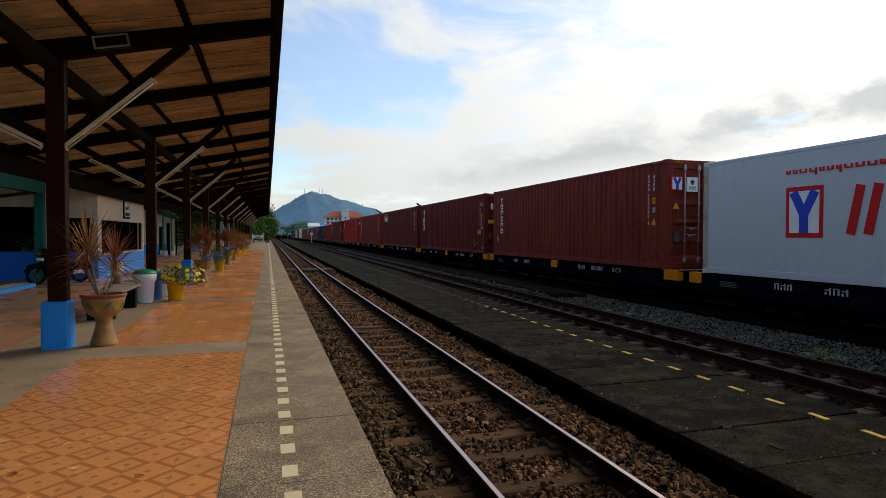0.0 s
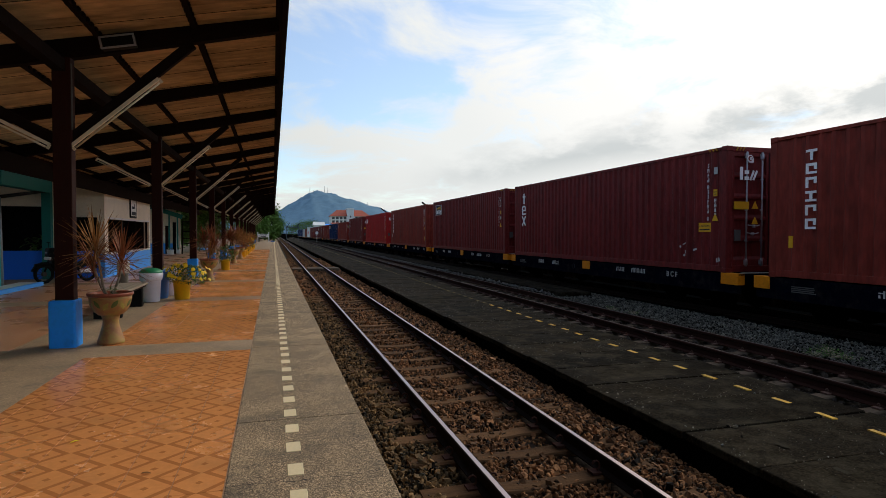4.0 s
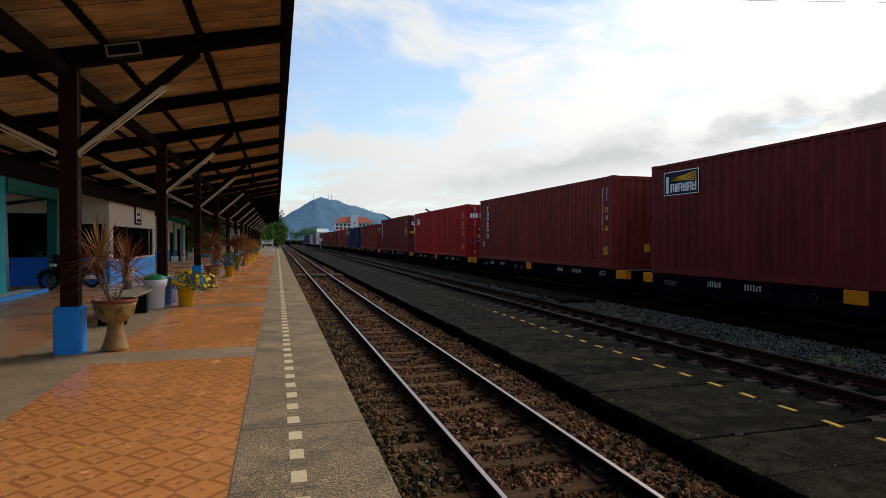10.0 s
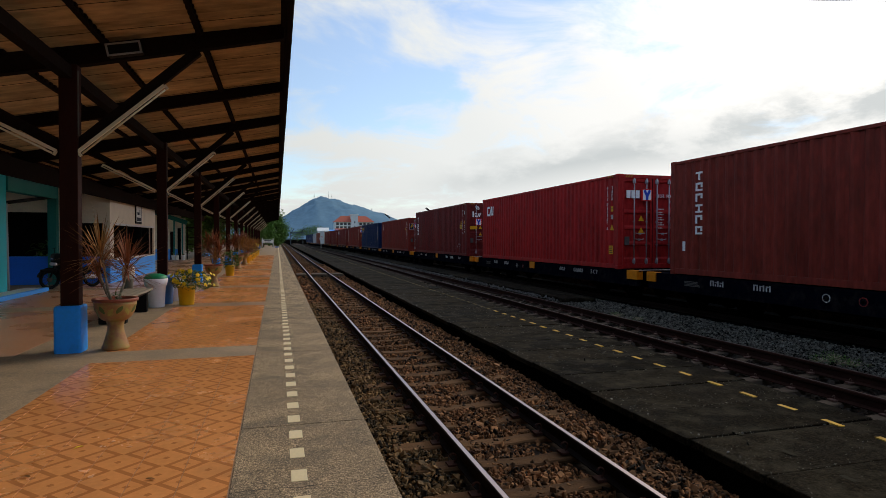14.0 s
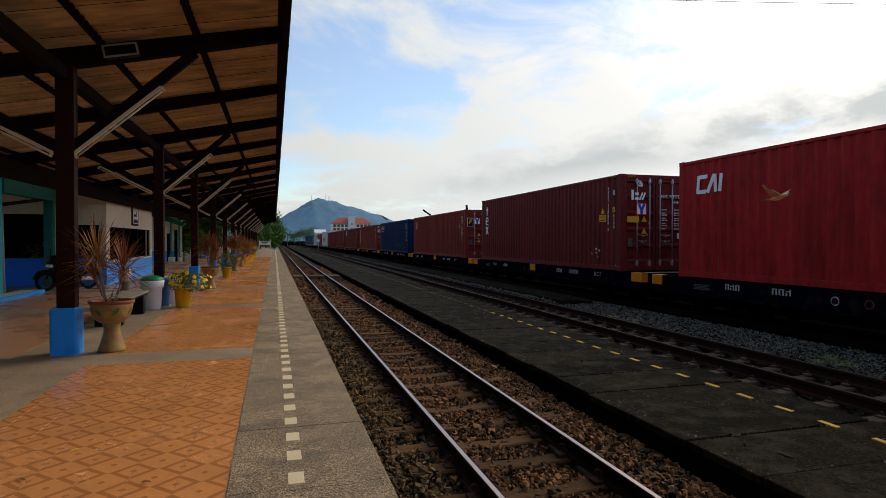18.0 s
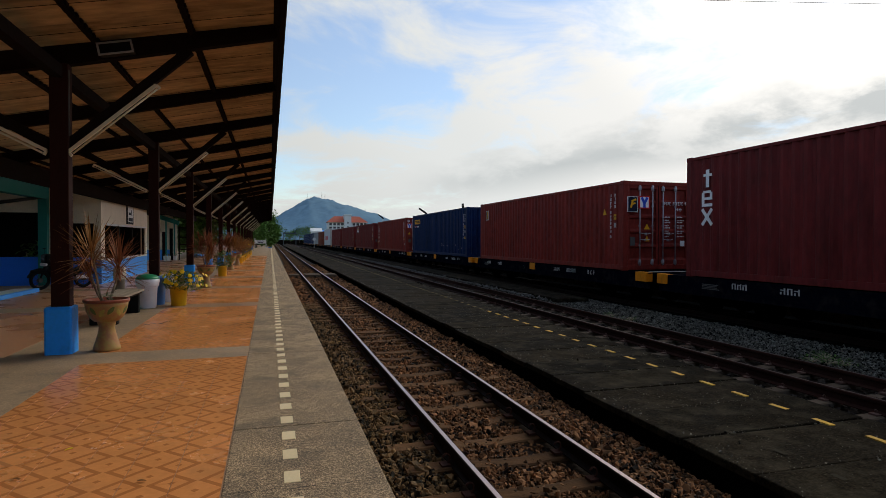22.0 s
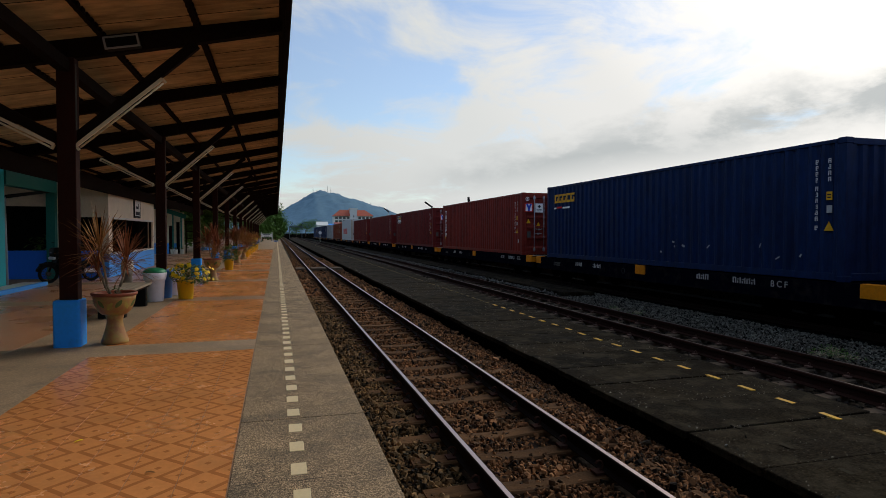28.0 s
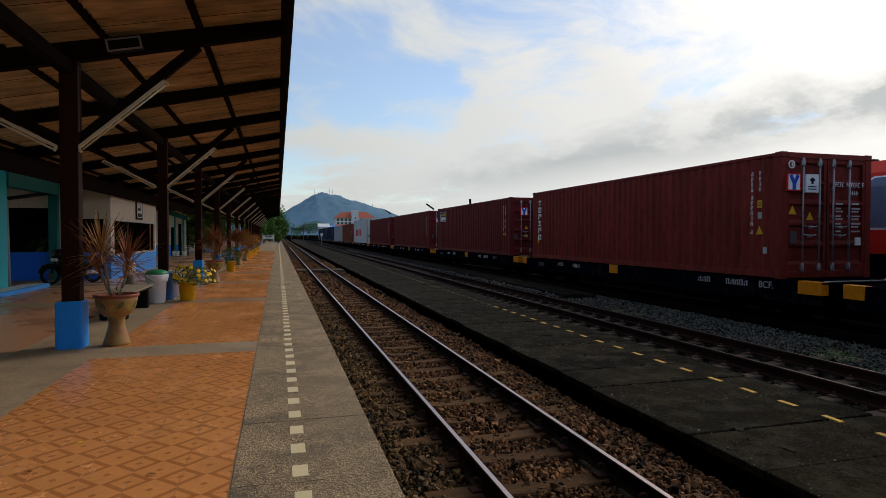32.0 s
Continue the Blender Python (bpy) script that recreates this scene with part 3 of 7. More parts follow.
def platform():
    # core of the platform, its edge strip and the strip beside the posts
    solid("platform", box(bmesh.new(), -14, EDGE - 0.03, -30, 150, -1.15, -0.022), M["concrete"], "low concrete station platform", "platform", kind="structure")
    strip = thing("edge_strip", "grey pebble-washed concrete strip along the platform edge", "pavement", kind="structure")
    cuts = [-30, -20, -12, -5.5, -2.2, 1.1, 4.85, 8.02, 10.4] + [13.1 + 2.9 * k for k in range(17)] + [70, 85, 100, 120]
    for a, b in zip(cuts, cuts[1:]):
        part("slab", bevelled(TILE_R + 0.006, EDGE, a + 0.004, b - 0.004, -0.12, 0.0, 0.007, 2), M["pebble"], strip, at=pose(0, 0, 0, 0, 0, 0))
    part("joint", box(bmesh.new(), TILE_R, TILE_R + 0.006, -30, 120, -0.12, -0.0025), M["brown_concrete"], strip, "dirt-filled joint beside the tiles")
    r = random.Random(12)
    crack = bmesh.new()
    x, y, rows = TILE_R + 0.01, 3.63, []
    while x < EDGE - 0.02:
        w = r.uniform(0.0015, 0.005)
        rows.append((crack.verts.new((x, y - w, 0.0012)), crack.verts.new((x, y + w, 0.0012))))
        x += r.uniform(0.015, 0.04)
        y += r.uniform(-0.016, 0.017)
    for a, b in zip(rows, rows[1:]):
        crack.faces.new((a[0], b[0], b[1], a[1]))
    part("crack", crack, M["black"], strip, "dark crack across the strip")
    far = part("slab", box(bmesh.new(), -8, EDGE, 120.3, 150, -0.12, 0.0), M["pebble"], strip)
    marks = thing("warning_line", "row of cream yellow tiles inlaid along the platform edge", "platform marking", kind="structure")
    me = mesh_of("yellow_tile", bevelled(0, 0.10, 0, 0.185, -0.004, 0.003, 0.002, 1), M["yellow_tile"])
    for k in range(-50, 250):
        part("yellow_tile", me, None, marks, at=pose(0.079 + rng.uniform(-0.003, 0.003), 3.703 + 0.4045 * k, 0, 0, 0, rng.uniform(-1, 1)))
    # concrete bands and the strip under the posts
    bands = thing("platform_bands", "worn grey concrete bands between the tile fields", "pavement", kind="structure")
    part("long_band", box(bmesh.new(), -3.25, TILE_L, -30, 120, -0.12, -0.004), M["concrete"], bands)
    for y in BANDS:
        part("cross_band", box(bmesh.new(), TILE_L, TILE_R, y - 0.40, y + 0.34, -0.12, -0.001), M["concrete"] if y < 9 else M["brown_concrete"], bands)
        part("cross_band", box(bmesh.new(), -6.35, -3.25, y - 0.40, y + 0.34, -0.12, -0.003), M["concrete"], bands)
    part("end_apron", box(bmesh.new(), TILE_L, TILE_R, 55.66, 120.3, -0.12, -0.002), M["concrete"], bands)
    part("side_floor", box(bmesh.new(), -13, -6.35, -30, 120, -0.12, -0.004), M["concrete"], bands)
    part("end_floor", box(bmesh.new(), -6.35, -3.25, 55.66, 120, -0.12, -0.003), M["concrete"], bands)
    inner = thing("inner_floor", "brown glazed tile floor before the station building", "floor", kind="structure")
    for a, b in zip(BANDS, BANDS[1:]):
        part("tile_field", box(bmesh.new(), -6.35, -3.25, a + 0.34, b - 0.40, -0.12, -0.002), M["floor2"], inner)


def tile_fields():
    """Patterned tiles: the two nearest fields tile by tile, the rest joined field by field."""
    floor = thing("tile_floor", "terracotta tiles with a printed diamond pattern, slightly glossy", "floor", kind="structure")
    for a, b in zip(BANDS, BANDS[1:]):
        y0, y1 = a + 0.34, b - 0.40
        part("grout_bed", box(bmesh.new(), TILE_L, TILE_R, y0, y1, -0.12, -0.0045), M["grout"], floor)
        near = 1.0 < b < 15
        meshes = {}
        field = bmesh.new()
        j0 = math.floor(y0 / 0.3)
        for j in range(j0, math.ceil(y1 / 0.3)):
            for i in range(7):
                x1 = TILE_R - 0.3 * i
                x0, p, q = max(x1 - 0.3, TILE_L), max(0.3 * j, y0), min(0.3 * j + 0.3, y1)
                if x1 - x0 < 0.03 or q - p < 0.03:
                    continue
                w, d = round(x1 - x0, 3), round(q - p, 3)
                g, f = 0.0028, 0.0007
                if near:
                    if (w, d) not in meshes:
                        meshes[w, d] = mesh_of("tile", bevelled(g, w - g, f, d - f, -0.01, 0, 0.0006, 1), M["tile"])
                    part("tile", meshes[w, d], None, floor, at=pose(x0, p, rng.uniform(-0.0006, 0.0006), rng.uniform(-0.06, 0.06), rng.uniform(-0.06, 0.06), 0))
                else:
                    box(field, x0 + 0.4 * g, x1 - 0.4 * g, p + f, q - f, -0.01, 0)
        if near:
            field.free()
        else:
            tagged(part("tile_field", field, M["tile"], floor), kind="stuff")


def rail_mesh(y0, y1, deep=1.0):
    """Flat-bottomed rail, 0.14 m high, foot, web and head; its top at 0."""
    half = [(0.058, -0.14), (0.058, -0.13), (0.012, -0.112), (0.008, -0.045), (0.031, -0.034), (0.032, -0.008), (0.024, -0.0005)]
    half = [(x * (1.0 if deep == 1.0 else 1.2), z * deep) for x, z in half]
    prof = half + [(-x, z) for x, z in half[::-1]]
    bm = bmesh.new()
    ends = [[bm.verts.new((x, y, z)) for x, z in prof] for y in (y0, y1)]
    for i in range(len(prof)):
        j = (i + 1) % len(prof)
        bm.faces.new((ends[0][i], ends[1][i], ends[1][j], ends[0][j]))
    bm.faces.new(ends[0]), bm.faces.new(ends[1][::-1])
    return bm


def sleeper_mesh(length, mat, bow):
    bm = bmesh.new()
    n = 14
    rows = []
    for i in range(n + 1):
        x = -length / 2 + length * i / n
        sag = -bow * max(0.0, 1 - (x / 0.56) ** 2) + 0.006 * noise.noise((x * 5, 0.3, 9.1))
        rows.append([bm.verts.new((x, y, z + sag)) for y, z in ((-0.10, -0.16), (-0.10, -0.015), (-0.085, 0), (0.085, 0), (0.10, -0.015), (0.10, -0.16))])
    for a, b in zip(rows, rows[1:]):
        for i in range(6):
            bm.faces.new((a[i], b[i], b[(i + 1) % 6], a[(i + 1) % 6]))
    bm.faces.new(rows[0]), bm.faces.new(rows[-1][::-1])
    return mesh_of("sleeper", bm, mat)


def clip_mesh(mat, rise=1.0):
    """A bent spring clip on its base plate."""
    bm = box(bmesh.new(), -0.03, 0.05, -0.05, 0.05, -0.018, 0.004)
    pts = [(-0.05, 0.03 * math.sin(0), 0.02)]
    for i in range(9):
        a = math.pi * (0.15 + 1.25 * i / 8)
        pts.append((0.035 * rise * math.cos(a), 0.0, (0.045 + 0.04 * math.sin(a)) * rise))
    for p, q in zip(pts[1:], pts[2:]):
        tube(bm, p, q, 0.009 * rise, 5)
    return mesh_of("rail_clip", bm, mat)


def track(rails, kind, label, y0, y1, detail, head, top=RAIL_Z, grade=None, web="rail", first=0.50, pitch=0.67):
    t = thing("railway_track", label, "railway track", grade, kind="structure", group="tracks of the station")
    for x in rails:
        r = part("rail", rail_mesh(y0, y1, 1.0 if web == "rail" else 1.22), M[web], t, at=pose(x, 0, top))
        part("running_surface", box(bmesh.new(), -0.0185, 0.0185, y0, y1, -0.003, 0.0006), head, r, "worn bright top of the rail")
    mid = sum(rails) / 2
    me = sleeper_mesh(2.0, kind, 0.034)
    clip = clip_mesh(M["clip"]) if web == "rail" else clip_mesh(M["pale_clip"], 0.62)
    rest = bmesh.new()
    for k in range(int((y0 - first) / pitch), int((y1 - first) / pitch)):
        y = first + pitch * k + rng.uniform(-0.02, 0.02)
        if -8 < y < detail:
            part("sleeper", me, None, t, at=pose(mid + rng.uniform(-0.03, 0.03), y, top - (0.139 if web == "rail" else 0.176) + rng.uniform(-0.006, 0.001), 0, rng.uniform(-0.5, 0.5), rng.uniform(-1.5, 1.5)))
            if 1 < y < 20:
                for x in rails:
                    for side in (-1, 1):
                        part("rail_clip", clip, None, t, at=pose(x + side * 0.085, y, top - (0.128 if web == "rail" else 0.158), 0, 0, 0 if side > 0 else 180))
        else:
            box(rest, mid - 1, mid + 1, y - 0.10, y + 0.10, top - 0.3, top - 0.146)
    tagged(part("far_sleeper", rest, kind, t), kind="stuff")


def stones(x0, x1, y0, y1, top, per_m2, size, mat, name, label, keep=lambda x, y: True, lie=lambda x, y: 0.0):
    """Loose angular stones as one heap."""
    r = np.random.default_rng(11 + int(100 * x0))
    n = int((x1 - x0) * (y1 - y0) * per_m2)
    base = np.array([(0.9, 0.8, 0.7), (1, -0.7, 0.8), (-0.8, 0.9, 0.9), (-0.9, -1, 0.6), (0.7, 1, -0.8), (1.1, -0.8, -0.7), (-1, 0.7, -0.9), (-0.7, -0.9, -0.8), (0.1, 0.2, 1.25), (0.2, -1.25, 0.1)], float)
    bm0 = bmesh.new()
    for p in base * (1.10, 0.74, 0.52):
        bm0.verts.new(p)
    bmesh.ops.convex_hull(bm0, input=bm0.verts[:])
    bm0.verts.ensure_lookup_table()
    keep_v = [v for v in bm0.verts if v.link_faces]
    idx = {v: i for i, v in enumerate(keep_v)}
    vb = np.array([v.co[:] for v in keep_v])
    fb = np.array([[idx[v] for v in f.verts] for f in bm0.faces])
    bm0.free()
    pos = np.c_[r.uniform(x0, x1, n), r.uniform(y0, y1, n), np.full(n, top)]
    pos = pos[[keep(a, b) for a, b, _ in pos]]
    pos[:, 2] += [lie(a, b) for a, b, _ in pos]
    n = len(pos)
    q = r.normal(size=(n, 4))
    q /= np.linalg.norm(q, axis=1)[:, None]
    w, a, b, c = q.T
    rot = np.stack([np.stack([1 - 2 * (b * b + c * c), 2 * (a * b - c * w), 2 * (a * c + b * w)], -1), np.stack([2 * (a * b + c * w), 1 - 2 * (a * a + c * c), 2 * (b * c - a * w)], -1), np.stack([2 * (a * c - b * w), 2 * (b * c + a * w), 1 - 2 * (a * a + b * b)], -1)], 1)
    s = size * np.exp(r.normal(0, 0.27, n))
    stretch = np.exp(r.normal(0, 0.18, (n, 1, 3)))
    v = np.einsum("nij,nkj->nki", rot, (vb[None] + r.normal(0, 0.09, (n, len(vb), 3))) * stretch) * s[:, None, None] + pos[:, None] + (r.uniform(-0.8, 0.95, (n, 1, 1)) * s[:, None, None]) * np.array([0, 0, 1.0])
    f = fb[None] + (np.arange(n) * len(vb))[:, None, None]
    me = bpy.data.meshes.new(name)
    me.from_pydata(v.reshape(-1, 3).tolist(), [], f.reshape(-1, 3).tolist())
    me.materials.append(mat)
    return tagged(new(name, me), label, "ballast", kind="stuff")


def middle_platform():
    p = thing("middle_platform", "low dark concrete platform between two tracks", "platform", kind="structure")
    # the core's sides use the near-black soil, darker than the slabs on top
    part("core", box(bmesh.new(), MID_A + 0.03, MID_B - 0.03, -30, 170, -1.15, MID_Z - 0.06), M["soil"], p, "near-black side wall under the slabs")
    me = mesh_of("slab", bevelled(MID_A, MID_B, 0.006, 0.821, MID_Z - 0.075, MID_Z, 0.012, 2), M["dark_slab"])
    for k in range(-34, 140):
        part("slab", me, None, p, at=pose(rng.uniform(-0.022, 0.022), 3.515 + 0.828 * k, rng.uniform(-0.003, 0.003), rng.uniform(-0.06, 0.06), rng.uniform(-0.04, 0.04), rng.uniform(-0.08, 0.08)))
    part("far_slabs", box(bmesh.new(), MID_A, MID_B, 3.515 + 0.828 * 140, 170, MID_Z - 0.075, MID_Z - 0.002), M["dark_slab"], p)
    lines = thing("yellow_line", "broken yellow line painted on the dark platform", "platform marking", kind="structure")
    me = mesh_of("dash", box(bmesh.new(), -0.03, 0.03, -0.105, 0.105, -0.02, 0.002), M["yellow_paint"])
    worn = mesh_of("dash", box(bmesh.new(), -0.03, 0.03, -0.105, 0.105, -0.02, 0.002), M["worn_yellow"])
    old = mesh_of("dash", bar(bmesh.new(), (0, -0.06, 0.0008), (0, 0.06, 0.0008), 0.05, 0.0006), M["faded_paint"])
    for k in range(-48, 150):
        part("dash", me if k < 18 else worn, None, lines, at=pose(5.16 + rng.uniform(-0.012, 0.012), 4.345 + 0.53 * k, MID_Z + 0.004, 0, 0, rng.uniform(-3, 3)))
    for k in range(-2, 60):
        if rng.random() < 0.45:
            part("dash", old, None, lines, "almost worn away paint", pose(4.06 + rng.uniform(-0.02, 0.02), 3.82 + 0.53 * k, MID_Z + 0.004, 0, 0, rng.uniform(-3, 3)))
    # boards of the crossing and the dark loading strip beyond the middle track
    cross = thing("track_crossing", "pale concrete boards laid across the platform track", "crossing", kind="structure")
    for a, b in ((0.94, 1.44), (1.72, 2.50), (2.70, 3.32)):
        part("board", bevelled(a, b, 30.65, 31.85, -0.47, -0.325, 0.01, 1), M["concrete_sleeper"], cross)
    solid("loading_strip", bevelled(8.62, 9.72, 16.4, 150, -1.15, -0.34, 0.02, 1), M["dark_slab"], "dark concrete strip beside the freight track", "pavement", kind="structure")


def roof_z(x):
    """Underside of the rafters."""
    return 3.81 + (x + 2.52) * 0.208


def canopy():
    c = thing("platform_canopy", "long timber canopy with dark rafters under aged roof sheets", "canopy", kind="structure")
    # corrugated sheets, ridges across the platform
    ys = np.arange(CAN_A, CAN_B, 0.022)
    wave = 0.018 * np.cos(2 * np.pi * ys / 0.177)
    x0, x1 = -5.75, 0.215
    verts, faces = [], []
    for lift in (0.275, 0.283):
        for x in (x0, x1):
            verts += [(x, float(y), roof_z(x) + lift + float(w)) for y, w in zip(ys, wave)]
    n = len(ys)
    for i in range(n - 1):
        faces += [(i, i + 1, n + i + 1, n + i), (2 * n + i, 3 * n + i, 3 * n + i + 1, 2 * n + i + 1), (n + i, n + i + 1, 3 * n + i + 1, 3 * n + i), (i, 2 * n + i, 2 * n + i + 1, i + 1)]
    me = bpy.data.meshes.new("roof_sheets")
    me.from_pydata(verts, [], faces)
    me.materials.append(M["sheet"])
    tagged(new("ceiling", me), "tan corrugated roof sheets seen from below, streaked and stained", "ceiling", kind="structure")
    k = 0
    y = POST_Y - 3 * BAY
    while y < CAN_B:
        main = k % 2 == 0
        w, d = (0.13, 0.262) if main else (0.11, 0.235)
        bm = bmesh.new()
        rows = [[bm.verts.new((x, y + e * w / 2, roof_z(x) + 0.256 - q)) for e, q in ((-1, 0), (1, 0), (1, deep), (-1, deep))] for x, deep in ((-5.70, d), (-2.4, d), (0.10, d - 0.055))]
        for lo, hi in zip(rows, rows[1:]):
            for e in range(4):
                bm.faces.new((lo[e], lo[(e + 1) % 4], hi[(e + 1) % 4], hi[e]))
        bm.faces.new(rows[0]), bm.faces.new(rows[-1][::-1])
        part("rafter", bm, M["beam"], c)
        y += BAY / 2
        k += 1
    for x in (-5.5, -4.53, -3.37, -2.20, -1.03, 0.10):
        z = roof_z(x) + 0.235
        bm = box(bmesh.new(), x - 0.03, x + 0.03, CAN_A, CAN_B, z - 0.035, z + 0.022)
        for k in range(0, 240):
            y = 3.0 + 0.177 * k
            box(bm, x - 0.048, x + 0.048, y - 0.045, y + 0.045, z - 0.02, z + 0.03)
        part("purlin", bm, M["beam"], c, "dark purlin with packing under each sheet ridge")
    seam = bmesh.new()
    for j in range(int((CAN_B - CAN_A) / 0.885)):
        y = CAN_A + 0.885 * j + 0.177 * rng.choice((0, 0, 1))
        bar(seam, (x0 + 0.02, y, roof_z(x0) + 0.254), (x1 - 0.02, y, roof_z(x1) + 0.256), 0.008, 0.004)
    part("sheet_seam", seam, M["beam"], c, "dark lapped edges of the roof sheets")
    part("long_beam", box(bmesh.new(), POST_X - 0.07, POST_X + 0.07, CAN_A, CAN_B, roof_z(POST_X) - 0.17, roof_z(POST_X) - 0.01), M["beam"], c)
    part("fascia", box(bmesh.new(), 0.135, 0.212, CAN_A, CAN_B, roof_z(0.19) + 0.06, roof_z(0.19) + 0.252), M["beam"], c)
    part("low_fascia", box(bmesh.new(), -5.80, -5.74, CAN_A, CAN_B, roof_z(-5.77) - 0.10, roof_z(-5.77) + 0.31), M["timber"], c)
    # posts on blue plinths, with raking struts; a lamp hangs under each strut
    post = mesh_of("post", bevelled(-0.09, 0.128, -0.11, 0.065, 0.55, roof_z(POST_X) + 0.02, 0.010, 2), M["timber"])
    conduit = mesh_of("conduit", tube(bmesh.new(), (0.131, -0.085, 2.86), (0.131, -0.085, 3.72), 0.012, 6), M["dim_plate"])
    plinth = mesh_of("plinth", bevelled(-0.16, 0.16, -0.16, 0.16, -0.12, 0.62, 0.03, 3), M["blue_paint"])
    for k in range(-3, POSTS):
        y = POST_Y + BAY * k
        p = thing("canopy_post", "dark red-brown timber post on a bright blue plinth", "post", pose(POST_X, y, 0), "canopy posts")
        part("shaft", post, None, p)
        part("conduit", conduit, None, p, "thin grey conduit up the post")
        part("plinth", plinth, None, p, "bright blue painted concrete plinth")
        for s in (1, -1):
            top = 1.60 if s > 0 else -1.45
            tz = roof_z(POST_X + top)
            part("strut", bar(bmesh.new(), (s * 0.05, 0, 2.70), (top, 0, tz + 0.02), 0.09, 0.125), M["beam"], p, "raking timber strut")
        if -1 < k < 14:
            for s in (1, -1):
                lampf = thing("tube_lamp", "unlit white fluorescent tube in a slim batten under a canopy strut", "lamp", group="platform lamps")
                run = ((0.16, 2.60), (1.22, 3.56)) if s > 0 else ((-0.16, 2.60), (-1.25, 3.16))
                (xa, za), (xb, zb) = run
                d = Vector((xb - xa, 0, zb - za)).normalized()
                off = Vector((d.z, 0, -d.x)) * (0.0 if s > 0 else 0)
                dn = Vector((d.z, 0, -d.x)) * (1 if d.x > 0 else -1)
                a, b = Vector((xa, -0.075, za)) - 0.065 * dn, Vector((xb, -0.075, zb)) - 0.065 * dn
                lampf.matrix_basis = pose(POST_X, y, 0)
                part("batten", bar(bmesh.new(), a, b, 0.04, 0.045, (0, 1, 0)), M["tube"], lampf)
                part("tube", tube(bmesh.new(), a + 0.05 * dn + 0.03 * d, b + 0.05 * dn - 0.03 * d, 0.013, 8), M["tube"], lampf)
                for e in (a, b):
                    part("end_cap", bar(bmesh.new(), e, e + 0.066 * dn, 0.035, 0.025, (0, 1, 0)), M["tube"], lampf)
    # a framed box on the first rafter
    v = thing("wall_speaker", "small dark louvred box with a pale frame on a rafter", "loudspeaker", pose(-1.96, POST_Y - 0.085, 4.02, 0, -11.7, 0))
    part("case", bevelled(-0.20, 0.22, -0.13, 0, -0.075, 0.085, 0.008, 2), M["black"], v)
    fr = bmesh.new()
    for q in ((-0.205, 0.225, -0.14, -0.128, 0.066, 0.088), (-0.205, 0.225, -0.14, -0.128, -0.078, -0.056), (-0.205, -0.18, -0.14, -0.128, -0.056, 0.066), (0.20, 0.225, -0.14, -0.128, -0.056, 0.066)):
        box(fr, *q)
    part("frame", fr, M["grey_steel"], v, "pale metal frame")


